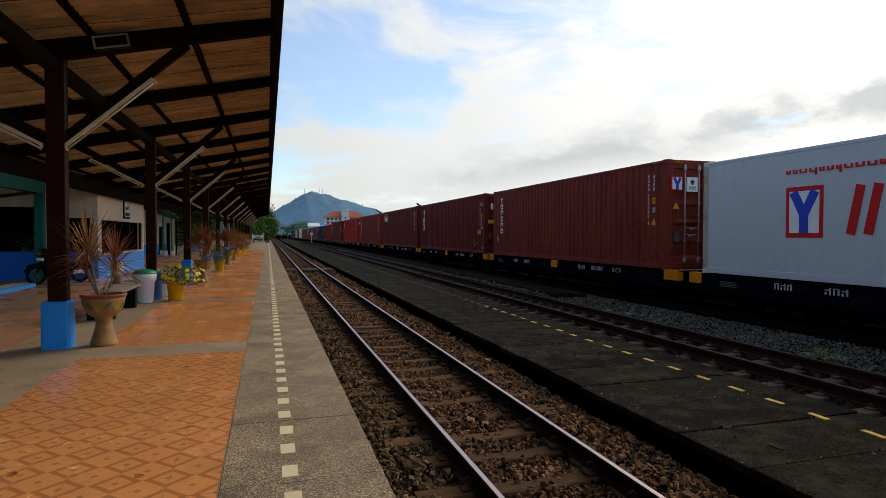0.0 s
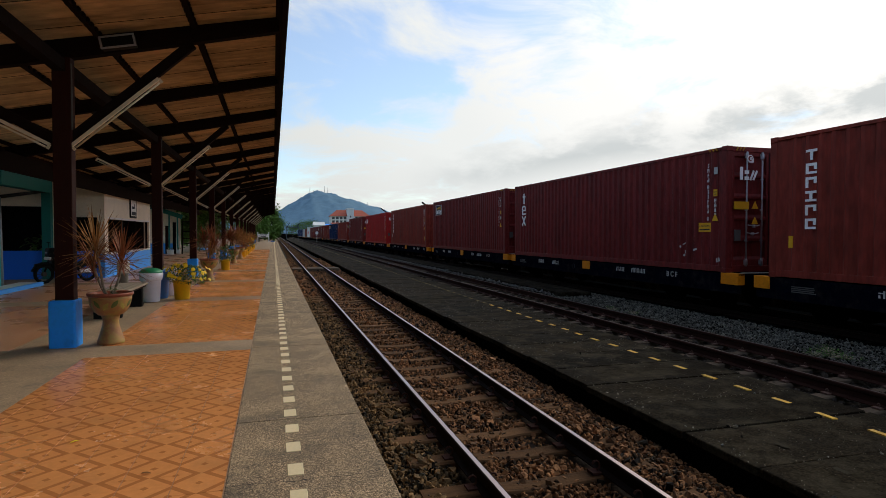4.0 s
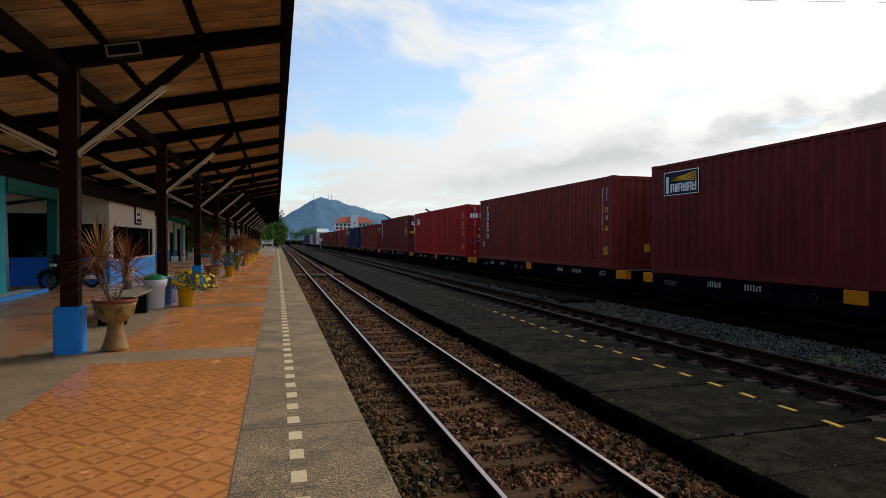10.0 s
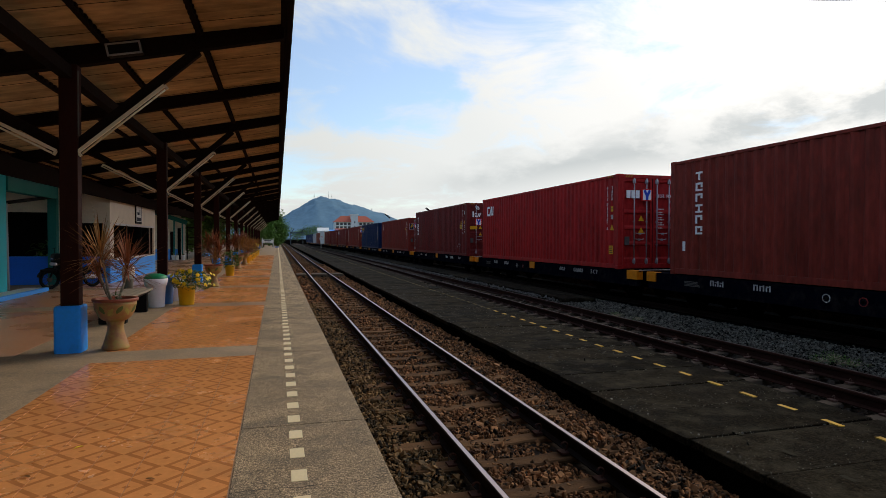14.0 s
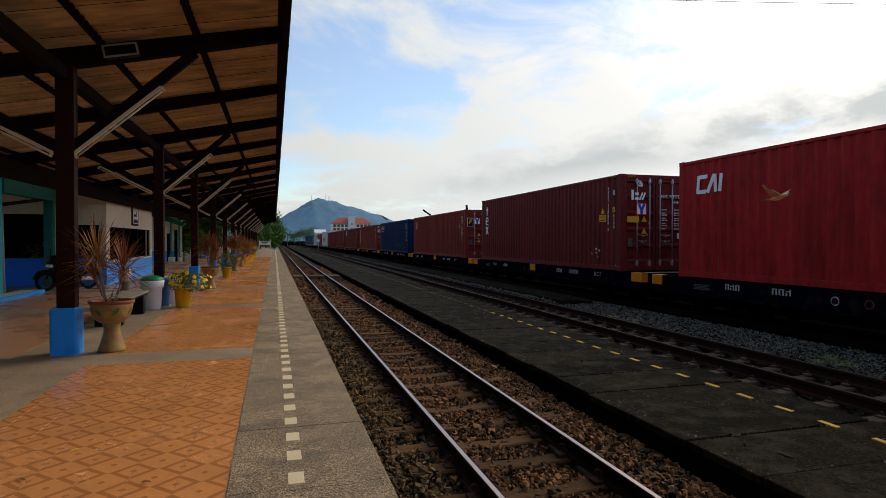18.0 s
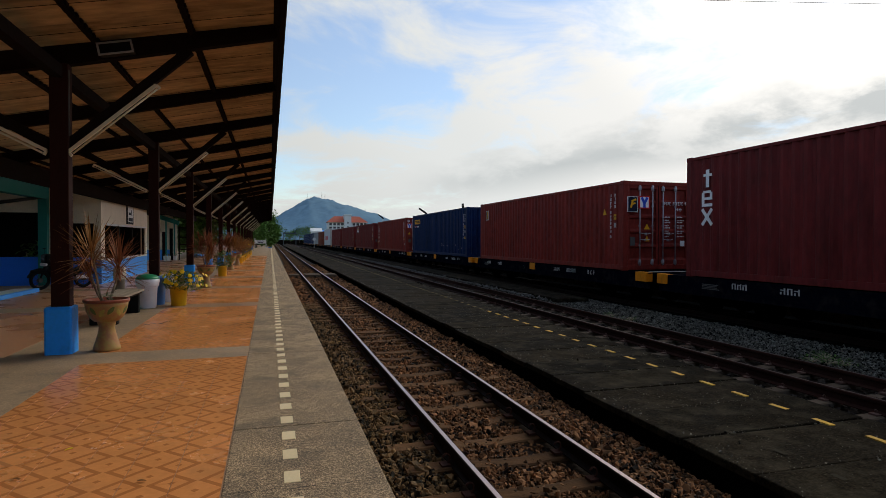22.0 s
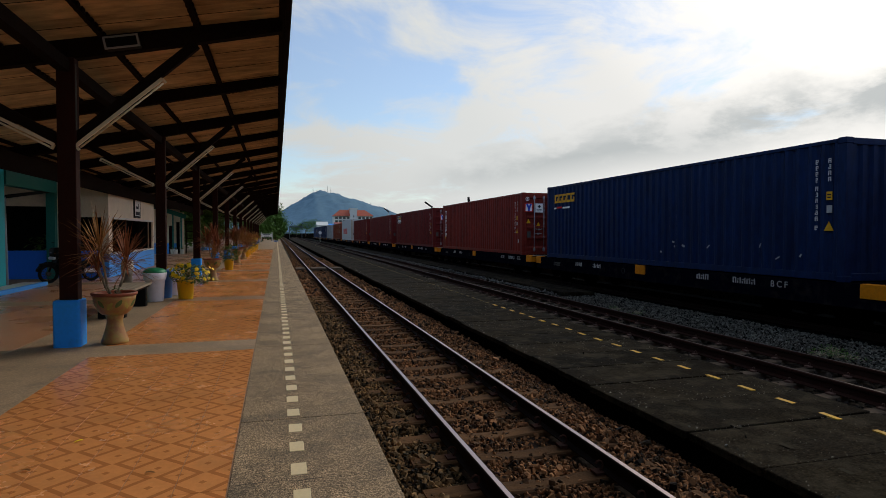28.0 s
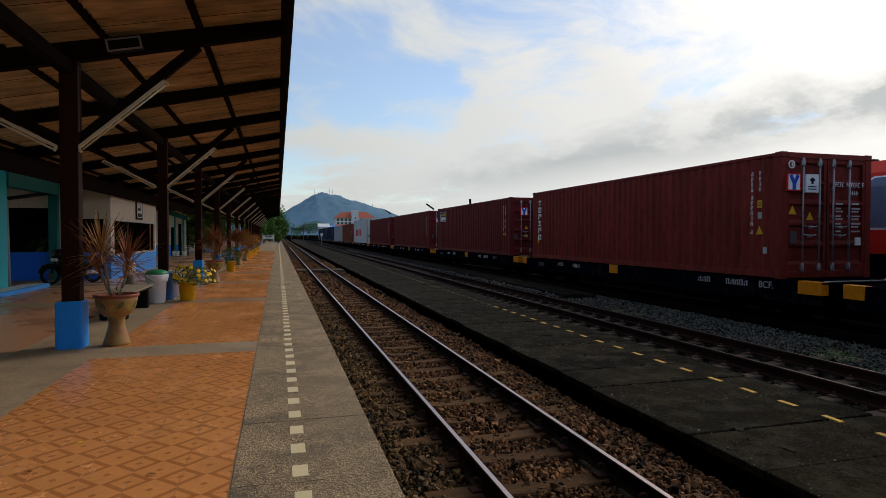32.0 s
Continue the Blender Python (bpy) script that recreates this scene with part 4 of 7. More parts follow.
def building():
    b = thing("station_building", "cream and blue station building under the canopy", "building", kind="structure")
    top, end = 3.19, 29.28
    # east wall with its long counter opening
    a, c, z0, z1 = 22.25, 28.95, 0.80, 2.01
    ew, low = bmesh.new(), bmesh.new()
    for y0, y1 in ((21.8, a), (c, end)):
        box(ew, WALL_X - 0.2, WALL_X, y0, y1, z0, top)
    box(ew, WALL_X - 0.2, WALL_X, a, c, z1, top)
    box(low, WALL_X - 0.2, WALL_X + 0.004, 21.8, end, 0, z0)
    part("wall_east", ew, M["cream"], b)
    part("wainscot", low, M["light_blue"], b, "light blue painted lower wall")
    part("wall_return", box(bmesh.new(), -10.3, WALL_X - 0.2, end - 0.2, end, 0, top), M["cream"], b)
    part("window_head", box(bmesh.new(), WALL_X - 0.21, WALL_X + 0.02, a - 0.05, c + 0.05, z1 - 0.03, z1 + 0.03), M["white_paint"], b)
    part("window_sill", bevelled(WALL_X - 0.2, WALL_X + 0.06, a, c, z0 - 0.05, z0 + 0.01, 0.008, 1), M["white_paint"], b)
    for k in range(4):
        yy = a + (c - a) * k / 3
        part("mullion", box(bmesh.new(), WALL_X - 0.14, WALL_X - 0.06, yy - 0.025, yy + 0.025, z0, z1), M["black"], b)
    # recess facing along the platform
    sw = bmesh.new()
    box(sw, TEAL_X, WALL_X - 0.2, 21.8, 22.0, 2.02, top)
    box(sw, TEAL_X, TEAL_X + 0.12, 21.8, 22.0, 0.9, 2.02)
    part("wall_south", sw, M["cream"], b)
    part("low_wall", box(bmesh.new(), TEAL_X, WALL_X - 0.2, 21.82, 21.98, 0, 0.9), M["blue_wall"], b, "blue painted lower wall")
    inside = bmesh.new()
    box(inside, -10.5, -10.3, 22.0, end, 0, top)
    # black panel added before the cream return wall, standing for indoor shade
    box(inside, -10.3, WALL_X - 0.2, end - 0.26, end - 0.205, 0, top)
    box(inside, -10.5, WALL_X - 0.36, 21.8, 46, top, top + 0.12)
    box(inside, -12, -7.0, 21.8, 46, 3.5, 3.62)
    part("shade_black_walls", inside, M["dark"], b)
    part("eave_board", box(bmesh.new(), -5.26, -5.18, -14, 46, 2.77, 3.16), M["beam"], b, "dark board along the eave before the walls")
    # deep porch beyond the counter, closed by a cream wall with two doors
    g = thing("porch", "deep tiled porch with green posts and a cream back wall", "building", kind="structure")
    part("porch_floor", box(bmesh.new(), -10.3, -6.35, end, 45.0, -0.10, 0.001), M["floor2"], g, "brown glazed tiles")
    wall = bmesh.new()
    for x0, x1, z0, z1 in ((-10.3, -7.34, 0.75, top), (-7.34, -7.10, 2.0, top), (-7.10, -6.87, 0.75, top), (-6.87, -6.63, 2.25, top), (-6.63, -6.36, 0, 2.95)):
        box(wall, x0, x1, 45.0, 45.2, z0, z1)
    part("wall_back", wall, M["cream"], g)
    blue = bmesh.new()
    box(blue, -10.3, -7.34, 44.995, 45.2, 0, 0.75), box(blue, -7.10, -6.87, 44.995, 45.2, 0, 0.75)
    part("wainscot", blue, M["light_blue"], g, "light blue painted lower wall")
    part("door", bevelled(-7.34, -7.10, 45.06, 45.10, 0, 2.0, 0.004, 1), M["timber"], g, "closed red-brown door")
    # the second door is a black panel for the shade beyond the doorway
    part("door", bevelled(-6.87, -6.63, 45.14, 45.18, 0, 2.25, 0.004, 1), M["dark"], g, "open doorway, a black panel for the shade inside")
    for x in (-7.06, -6.52):
        part("column", bevelled(x - 0.045, x + 0.045, 44.88, 44.99, 0, 2.9, 0.008, 1), M["teal"], g, "green painted post")
    part("fascia", bar(bmesh.new(), (-8.4, 44.88, 3.38), (-6.2, 44.88, 2.62), 0.10, 0.30), M["teal"], g, "green sloping fascia board")
    rack = thing("porch_rack", "dark steel luggage rack at the open side of the porch", "rack", pose(-6.05, 45.4, 0))
    for x in (-0.22, 0.40):
        part("upright", box(bmesh.new(), x - 0.03, x + 0.03, -0.03, 0.03, 0, 2.35), M["beam"], rack)
    for z in (0.75, 1.1, 1.6, 2.3):
        part("shelf", box(bmesh.new(), -0.22, 0.40, -0.2, 0.2, z - 0.03, z + 0.03), M["beam"], rack)
    solid("low_kerb", bevelled(-6.6, -5.7, 53.9, 58.0, -0.02, 0.14, 0.02, 1), M["light_blue"], "low light blue painted kerb beyond the porch", "kerb", kind="structure")
    # teal front of the hall
    t = thing("station_hall", "teal painted hall front with a blue low wall inside", "building", kind="structure")
    part("wall", box(bmesh.new(), TEAL_X - 0.25, TEAL_X, 21.58, 21.8, 0, 3.5), M["teal"], t)
    part("wall", box(bmesh.new(), TEAL_X - 0.25, TEAL_X, -14, 17.97, 0, 3.5), M["pillar"], t, "bright teal wall")
    part("header", box(bmesh.new(), TEAL_X - 0.25, TEAL_X + 0.05, 17.97, 21.58, 2.78, 3.5), M["teal"], t)
    part("eave_slab", box(bmesh.new(), -12, -5.66, -14, 46.3, 3.62, 3.74), M["beam"], t, "dark eave between hall and canopy")
    part("post_pipe", tube(bmesh.new(), (TEAL_X - 0.06, 18.16, 0), (TEAL_X - 0.06, 18.06, 2.45), 0.055), M["grey_steel"], t, "grey steel gate post")
    part("rail_pipe", tube(bmesh.new(), (TEAL_X - 0.06, 17.98, 2.44), (TEAL_X - 0.06, 21.5, 2.84), 0.05), M["black"], t, "dark sagging gate rail")
    # hall walls and ceiling, coloured black in place of indoor shade
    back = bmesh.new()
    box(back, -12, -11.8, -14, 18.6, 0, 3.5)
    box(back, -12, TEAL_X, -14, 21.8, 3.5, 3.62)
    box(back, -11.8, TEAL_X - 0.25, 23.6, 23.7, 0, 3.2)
    part("shade_black_walls", back, M["dark"], t)
    part("lintel", box(bmesh.new(), -11.8, TEAL_X - 0.25, 21.70, 21.79, 2.35, 3.5), M["cream"], t, "cream wall over the dark opening")
    part("low_back_wall", box(bmesh.new(), -11.8, TEAL_X - 0.25, 21.70, 21.79, 0, 0.92), M["blue_wall"], t, "blue painted low wall")
    step = thing("step", "pale raised step with a light blue edge", "step", kind="structure")
    part("tread", box(bmesh.new(), TEAL_X, -6.42, -14, 19.1, 0, 0.10), M["white_paint"], step, "worn whitewashed tread")
    part("edge", bevelled(-6.42, -6.30, -14, 19.1, 0, 0.105, 0.01, 1), M["light_blue"], step, "light blue painted edge")
    s = thing("wall_sign", "dark framed white notice board on the cream wall", "sign", pose(WALL_X + 0.004, 25.85, 2.49))
    part("board", bevelled(0, 0.04, -0.53, 0.53, -0.40, 0.40, 0.006, 1), M["black"], s)
    part("face", box(bmesh.new(), 0.04, 0.044, -0.43, 0.43, -0.32, 0.33), M["white_paint"], s)
    part("emblem", box(bmesh.new(), 0.044, 0.047, -0.30, 0.05, -0.04, 0.06), M["black_mark"], s, "dark figure of a counter")
    part("emblem", box(bmesh.new(), 0.044, 0.047, 0.10, 0.20, -0.04, 0.16), M["black_mark"], s)
    part("lettering", box(bmesh.new(), 0.044, 0.047, -0.36, 0.36, -0.29, -0.15), M["black_mark"], s, "line of dark lettering")


def far_platform():
    solid("far_platform", box(bmesh.new(), 13.35, 14.15, -30, 200, -1.15, -0.03), M["dark_slab"], "dark low platform behind the freight train", "platform", kind="structure")


ground()
far_platform()
platform()
middle_platform()
canopy()
building()


# ---- the freight train ----
SIDE, DECK = 10.0, 0.61
COLOURS = ["white", "brown", "maroon", "maroon", "brown", "red", "maroon", "rust", "blue", "rust", "maroon", "maroon", "maroon", "white", "orange", "grey", "blue", "blue", "blue"]
STARTS = [-0.62, 12.90, 26.30, 39.60, 53.75, 68.40, 83.20, 98.10, 112.40, 126.95, 141.60, 156.2, 170.8, 185.4, 200.0, 214.6, 229.2, 243.8, 258.4]
TALL = {1, 2, 3, 4, 5, 6, 13}
LIFT = (0.04, 0.0, 0.03, 0.05, 0.04, 0.02, 0.045, 0.075, 0.085, 0.06)       # how far each stands over the usual height
PLAIN_END = {4, 8}
CODES = {1: (0.77, 0.54), 2: (0.60, 0.36), 3: (0.75, 0.54), 4: (0.57, 0.33), 5: (0.61, 0.35), 6: (0.70, 0.39), 7: (0.68, 0.45), 8: (0.60, 0.33), 9: (0.78, 0.56)}      # upright codes, from the near end
STENCILS = {1: (4.53, 3.71, 2.51), 2: (4.47, 3.69, 2.12), 3: (4.69, 3.79, 2.39), 4: (3.68, 2.58, 0.75), 5: (3.84, 2.78, 1.63), 6: (4.16, 3.23, 1.55), 7: (4.41, 3.49, 2.05), 8: (3.91, 2.72, 1.67), 9: (2.46, 1.53, 0.58)}
FAR_STENCILS = {0: (2.06, 3.2), 1: (2.31, 3.35), 2: (2.34, 3.5), 4: (1.47, 2.79), 5: (1.60, 2.92), 6: (1.50, 2.8), 7: (0.91, 2.29)}
LENGTH, WIDTH = 12.19, 2.44


def side_panel(height, mat, flat=False):
    """Pressed side sheet: trapezoid ribs between the posts and rails, on the west face (x = 0)."""
    bm = bmesh.new()
    prof = []
    y, k = 0.16, 0
    while y < LENGTH - 0.16 - 0.278:
        prof += [(y, 0.010), (y + 0.072, 0.010), (y + 0.128, 0.052), (y + 0.210, 0.052)]
        y += 0.278
    prof.append((LENGTH - 0.16, 0.012))
    if flat:
        prof = [(q, 0.010 + 0.1 * (x - 0.010)) for q, x in prof]
    z0, z1 = 0.15, height - 0.07
    lo = [bm.verts.new((x, y, z0)) for y, x in prof]
    hi = [bm.verts.new((x, y, z1)) for y, x in prof]
    for i in range(len(prof) - 1):
        bm.faces.new((lo[i], hi[i], hi[i + 1], lo[i + 1]))
    return mesh_of("side_panel", bm, mat)


def end_panel(height, mat):
    bm = bmesh.new()
    prof = []
    x = 0.16
    while x < WIDTH - 0.16 - 0.26:
        prof += [(x, 0.015), (x + 0.10, 0.015), (x + 0.14, 0.06), (x + 0.22, 0.06)]
        x += 0.262
    prof.append((WIDTH - 0.16, 0.015))
    lo = [bm.verts.new((x, y, 0.15)) for x, y in prof]
    hi = [bm.verts.new((x, y, height - 0.10)) for x, y in prof]
    for i in range(len(prof) - 1):
        bm.faces.new((lo[i], lo[i + 1], hi[i + 1], hi[i]))
    return mesh_of("end_panel", bm, mat)


def door_leaf(height, mat):
    """One door, 1.06 m wide: a flat rim and sunk bands."""
    bm = bmesh.new()
    w, z0, z1 = 1.06, 0.16, height - 0.12
    rows = [(z0, 0.0), (z0 + 0.10, 0.0)]
    n, step = 5, (z1 - z0 - 0.2) / 5
    for i in range(n):
        a = z0 + 0.10 + step * i
        rows += [(a + 0.045, 0.0), (a + 0.115, 0.058), (a + step - 0.035, 0.058), (a + step, 0.0)]
    rows.append((z1, 0.0))
    for xa, xb in ((0.07, w - 0.07),):
        lo = [bm.verts.new((xa, y, z)) for z, y in rows]
        hi = [bm.verts.new((xb, y, z)) for z, y in rows]
        for i in range(len(rows) - 1):
            bm.faces.new((lo[i], hi[i], hi[i + 1], lo[i + 1]))
    box(bm, 0, 0.072, -0.004, 0.05, z0, z1)
    box(bm, w - 0.072, w, -0.004, 0.05, z0, z1)
    return mesh_of("door", bm, mat)


MESHES = {}


def container_meshes(height, colour):
    key = height, colour
    if key in MESHES:
        return MESHES[key]
    mat = PAINT[colour]
    d = {"side": side_panel(height, mat, colour == "white"), "end": end_panel(height, mat), "door": door_leaf(height, mat)}
    d["post"] = mesh_of("corner_post", bevelled(0, 0.17, 0, 0.17, 0.11, height - 0.11, 0.012, 1), M["stained_white"] if colour == "white" else mat)
    d["casting"] = mesh_of("corner_casting", bevelled(-0.006, 0.172, -0.006, 0.172, 0, 0.118, 0.012, 1), mat)
    d["top_rail"] = mesh_of("top_rail", bevelled(0, 0.06, 0.17, LENGTH - 0.17, height - 0.085, height - 0.015, 0.006, 1), mat)
    d["bottom_rail"] = mesh_of("bottom_rail", bevelled(0.004, 0.06, 0.17, LENGTH - 0.17, 0.02, 0.16, 0.006, 1), mat)
    d["header"] = mesh_of("header", bevelled(0.17, WIDTH - 0.17, 0.0, 0.10, height - 0.13, height - 0.01, 0.008, 1), mat)
    d["sill"] = mesh_of("sill", bevelled(0.17, WIDTH - 0.17, 0.0, 0.10, 0.02, 0.165, 0.008, 1), mat)
    roof = bmesh.new()
    n = 60
    lo = [roof.verts.new((0.03, 0.05 + (LENGTH - 0.1) * i / n, height - 0.03 + 0.012 * (i % 2))) for i in range(n + 1)]
    hi = [roof.verts.new((WIDTH - 0.03, 0.05 + (LENGTH - 0.1) * i / n, height - 0.03 + 0.012 * (i % 2))) for i in range(n + 1)]
    for i in range(n):
        roof.faces.new((lo[i], hi[i], hi[i + 1], lo[i + 1]))
    d["roof"] = mesh_of("roof_panel", roof, mat)
    d["floor"] = mesh_of("floor_panel", box(bmesh.new(), 0.05, WIDTH - 0.05, 0.05, LENGTH - 0.05, 0.06, 0.12), M["undergear"])
    rod = bmesh.new()
    tube(rod, (0, 0, 0.17), (0, 0, height - 0.12), 0.019, 8)
    for z in (0.24, height - 0.22):
        box(rod, -0.045, 0.040, -0.014, 0.03, z - 0.055, z + 0.055)
        tube(rod, (0, 0, z - 0.09), (0, 0, z + 0.09), 0.027, 8)
    for z in (0.75, height * 0.5, height - 0.75):
        box(rod, -0.03, 0.03, -0.006, 0.03, z - 0.018, z + 0.018)
    d["rod"] = mesh_of("lock_rod", rod, M["rod"])
    handle = bmesh.new()
    for p, q in (((0, -0.03, 0.012), (0.09, -0.045, -0.004)), ((0.09, -0.045, -0.004), (0.24, -0.045, -0.012)), ((0.24, -0.045, -0.012), (0.33, -0.035, 0.010))):
        tube(handle, p, q, 0.012, 6)
    box(handle, 0.16, 0.21, -0.035, 0.02, -0.05, 0.02)
    d["handle"] = mesh_of("handle", handle, M["rod"])
    MESHES[key] = d
    return d


def flat(bm, y0, y1, z0, z1):
    """One stroke of a painted letter; each lies a hair over the one before."""
    lift = 0.0004 * (len(bm.faces) // 6)
    box(bm, 0.0015 - lift, 0.0105 + lift, y0, y1, z0, z1)


def mark(c, y0, y1, z0, z1, mat, name="marking", label="", deep=0.004):
    """A flat mark on the west side."""
    return part(name, box(bmesh.new(), 0.0065 - deep, 0.0105, y0, y1, z0, z1), mat, c, label)


def end_mark(c, x0, x1, z0, z1, mat, name="marking", label="", deep=0.004):
    return part(name, box(bmesh.new(), x0, x1, -0.012 - deep, -0.006, z0, z1), mat, c, label)


def glyph_column(c, y, z_top, n, w, h, gap, mat, seed):
    """An unreadable upright row of letters: one small bar figure after another."""
    r = random.Random(seed)
    bm = bmesh.new()
    for i in range(n):
        z = z_top - i * (h + gap) - (0.05 if i > 3 else 0) - (0.05 if i > 9 else 0)
        ww = w * r.choice((0.7, 0.9, 1.0, 1.0))
        if i > 9:
            z -= 0.01
        kind = r.randrange(4)
        s = 0.24 * ww
        box(bm, 0.0035, 0.0105, y - ww / 2, y - ww / 2 + s, z - h * (1 if kind != 1 else 0.55), z)
        if kind != 3:
            box(bm, 0.0035, 0.0105, y + ww / 2 - s, y + ww / 2, z - h, z - (0 if kind != 2 else 0.5 * h))
        for q in ((0.0, 0.18), (0.42, 0.58), (0.82, 1.0))[:2 if kind == 0 else 3]:
            box(bm, 0.0036, 0.0106, y - ww / 2 + s, y + ww / 2 - s, z - h * q[1], z - h * q[0])
    return tagged(part("code_marking", bm, mat, c, "upright row of small white code marks"), kind="stuff")


def emblem(c, x, z, s):
    """A red-edged white plate with a blue forked shape."""
    plate = end_mark(c, x, x + s, z, z + s, M["red_mark"], "emblem", "small red, white and blue emblem", 0.030)
    part("inset", box(bmesh.new(), x + 0.10 * s, x + 0.90 * s, -0.045, -0.040, z + 0.08 * s, z + 0.92 * s), M["white_mark"], plate)
    fork = bmesh.new()
    m, k = x + s / 2, z + 0.48 * s
    bar(fork, (m, -0.047, z + 0.08 * s), (m, -0.047, k), 0.24 * s, 0.004, (0, 1, 0))
    bar(fork, (m, -0.048, k - 0.06 * s), (m - 0.26 * s, -0.048, z + 0.90 * s), 0.22 * s, 0.004, (0, 1, 0))
    bar(fork, (m, -0.049, k - 0.06 * s), (m + 0.26 * s, -0.049, z + 0.90 * s), 0.22 * s, 0.004, (0, 1, 0))
    part("fork", fork, M["blue_mark"], plate, "blue forked shape")


def triangle(c, y, z, s, mat, on_end=None):
    bm = bmesh.new()
    if on_end is None:
        pts = [(y - s / 2, z), (y + s / 2, z), (y, z + s * 0.9)]
        a = [bm.verts.new((0.002, p, q)) for p, q in pts]
        b = [bm.verts.new((0.0105, p, q)) for p, q in pts]
    else:
        pts = [(on_end - s / 2, z), (on_end + s / 2, z), (on_end, z + s * 0.9)]
        a = [bm.verts.new((p, -0.016, q)) for p, q in pts]
        b = [bm.verts.new((p, -0.006, q)) for p, q in pts]
    bm.faces.new(a), bm.faces.new(b[::-1])
    for i in range(3):
        bm.faces.new((a[i], b[i], b[(i + 1) % 3], a[(i + 1) % 3]))
    return part("warning_triangle", bm, mat, c, "yellow warning triangle")


def lettering(text, size, mat, parent, at, label=""):
    cu = bpy.data.curves.new("lettering", "FONT")
    cu.body, cu.size, cu.extrude = text, size, 0.002
    cu.materials.append(mat)
    ob = new("lettering", cu)
    ob.parent = parent
    ob.matrix_basis = at
    return tagged(ob, label)


TO_WEST = pose(0, 0, 0, 90, 0, -90)      # letters that face -x and read towards -y
WORDS = {"white": "white", "brown": "brown", "maroon": "dark maroon", "rust": "red-brown", "red": "bright red", "blue": "dark blue", "grey": "pale grey", "orange": "orange-brown"}


def container(i):
    colour, y0 = COLOURS[i], STARTS[i]
    h = (2.90 if i in TALL else 2.59) + (LIFT[i] if i < len(LIFT) else 0.05)
    d = container_meshes(h, colour)
    c = thing("shipping_container", f"{WORDS[colour]} corrugated steel shipping container on a flat wagon", "container", pose(SIDE, y0, DECK), "containers of the freight train")
    mirror = Matrix.Translation((WIDTH, LENGTH, 0)) @ Matrix.Rotation(math.pi, 4, "Z")
    part("side_panel", d["side"], None, c), part("side_panel", d["side"], None, c, at=mirror)
    part("roof_panel", d["roof"], None, c), part("floor_panel", d["floor"], None, c)
    for x in (0, WIDTH - 0.17):
        for y in (0, LENGTH - 0.17):
            part("corner_post", d["post"], None, c, at=pose(x, y, 0))
            for z in (0, h - 0.118):
                part("corner_casting", d["casting"], None, c, at=pose(x, y, z))
    for m in (Matrix(), mirror):
        part("top_rail", d["top_rail"], None, c, at=m), part("bottom_rail", d["bottom_rail"], None, c, at=m)
        part("header", d["header"], None, c, at=m), part("sill", d["sill"], None, c, at=m)
    part("end_panel", d["end"], None, c, at=mirror)
    if i in PLAIN_END:
        part("end_panel", d["end"], None, c)
    else:
        for k, x in enumerate((0.155, 1.225)):
            leaf = part("door", d["door"], None, c, at=pose(x, 0.02, 0))
            for xx in ((0.40, 0.84) if k == 0 else (0.14, 0.58)):
                part("lock_rod", d["rod"], None, leaf, "upright steel lock rod", pose(xx, -0.035, 0))
            for z, xx in ((0.92, 0.84), (1.10, 0.84)) if k == 0 else ((0.92, 0.58), (1.10, 0.58)):
                part("handle", d["handle"], None, leaf, "", pose(xx - 0.42 if z > 1 else xx - 0.45, -0.03, z - 0.1 * k * 0))
        part("gasket", box(bmesh.new(), 1.212, 1.228, 0.005, 0.05, 0.16, h - 0.12), M["gasket"], c)
    markings(c, i, h)
    return c


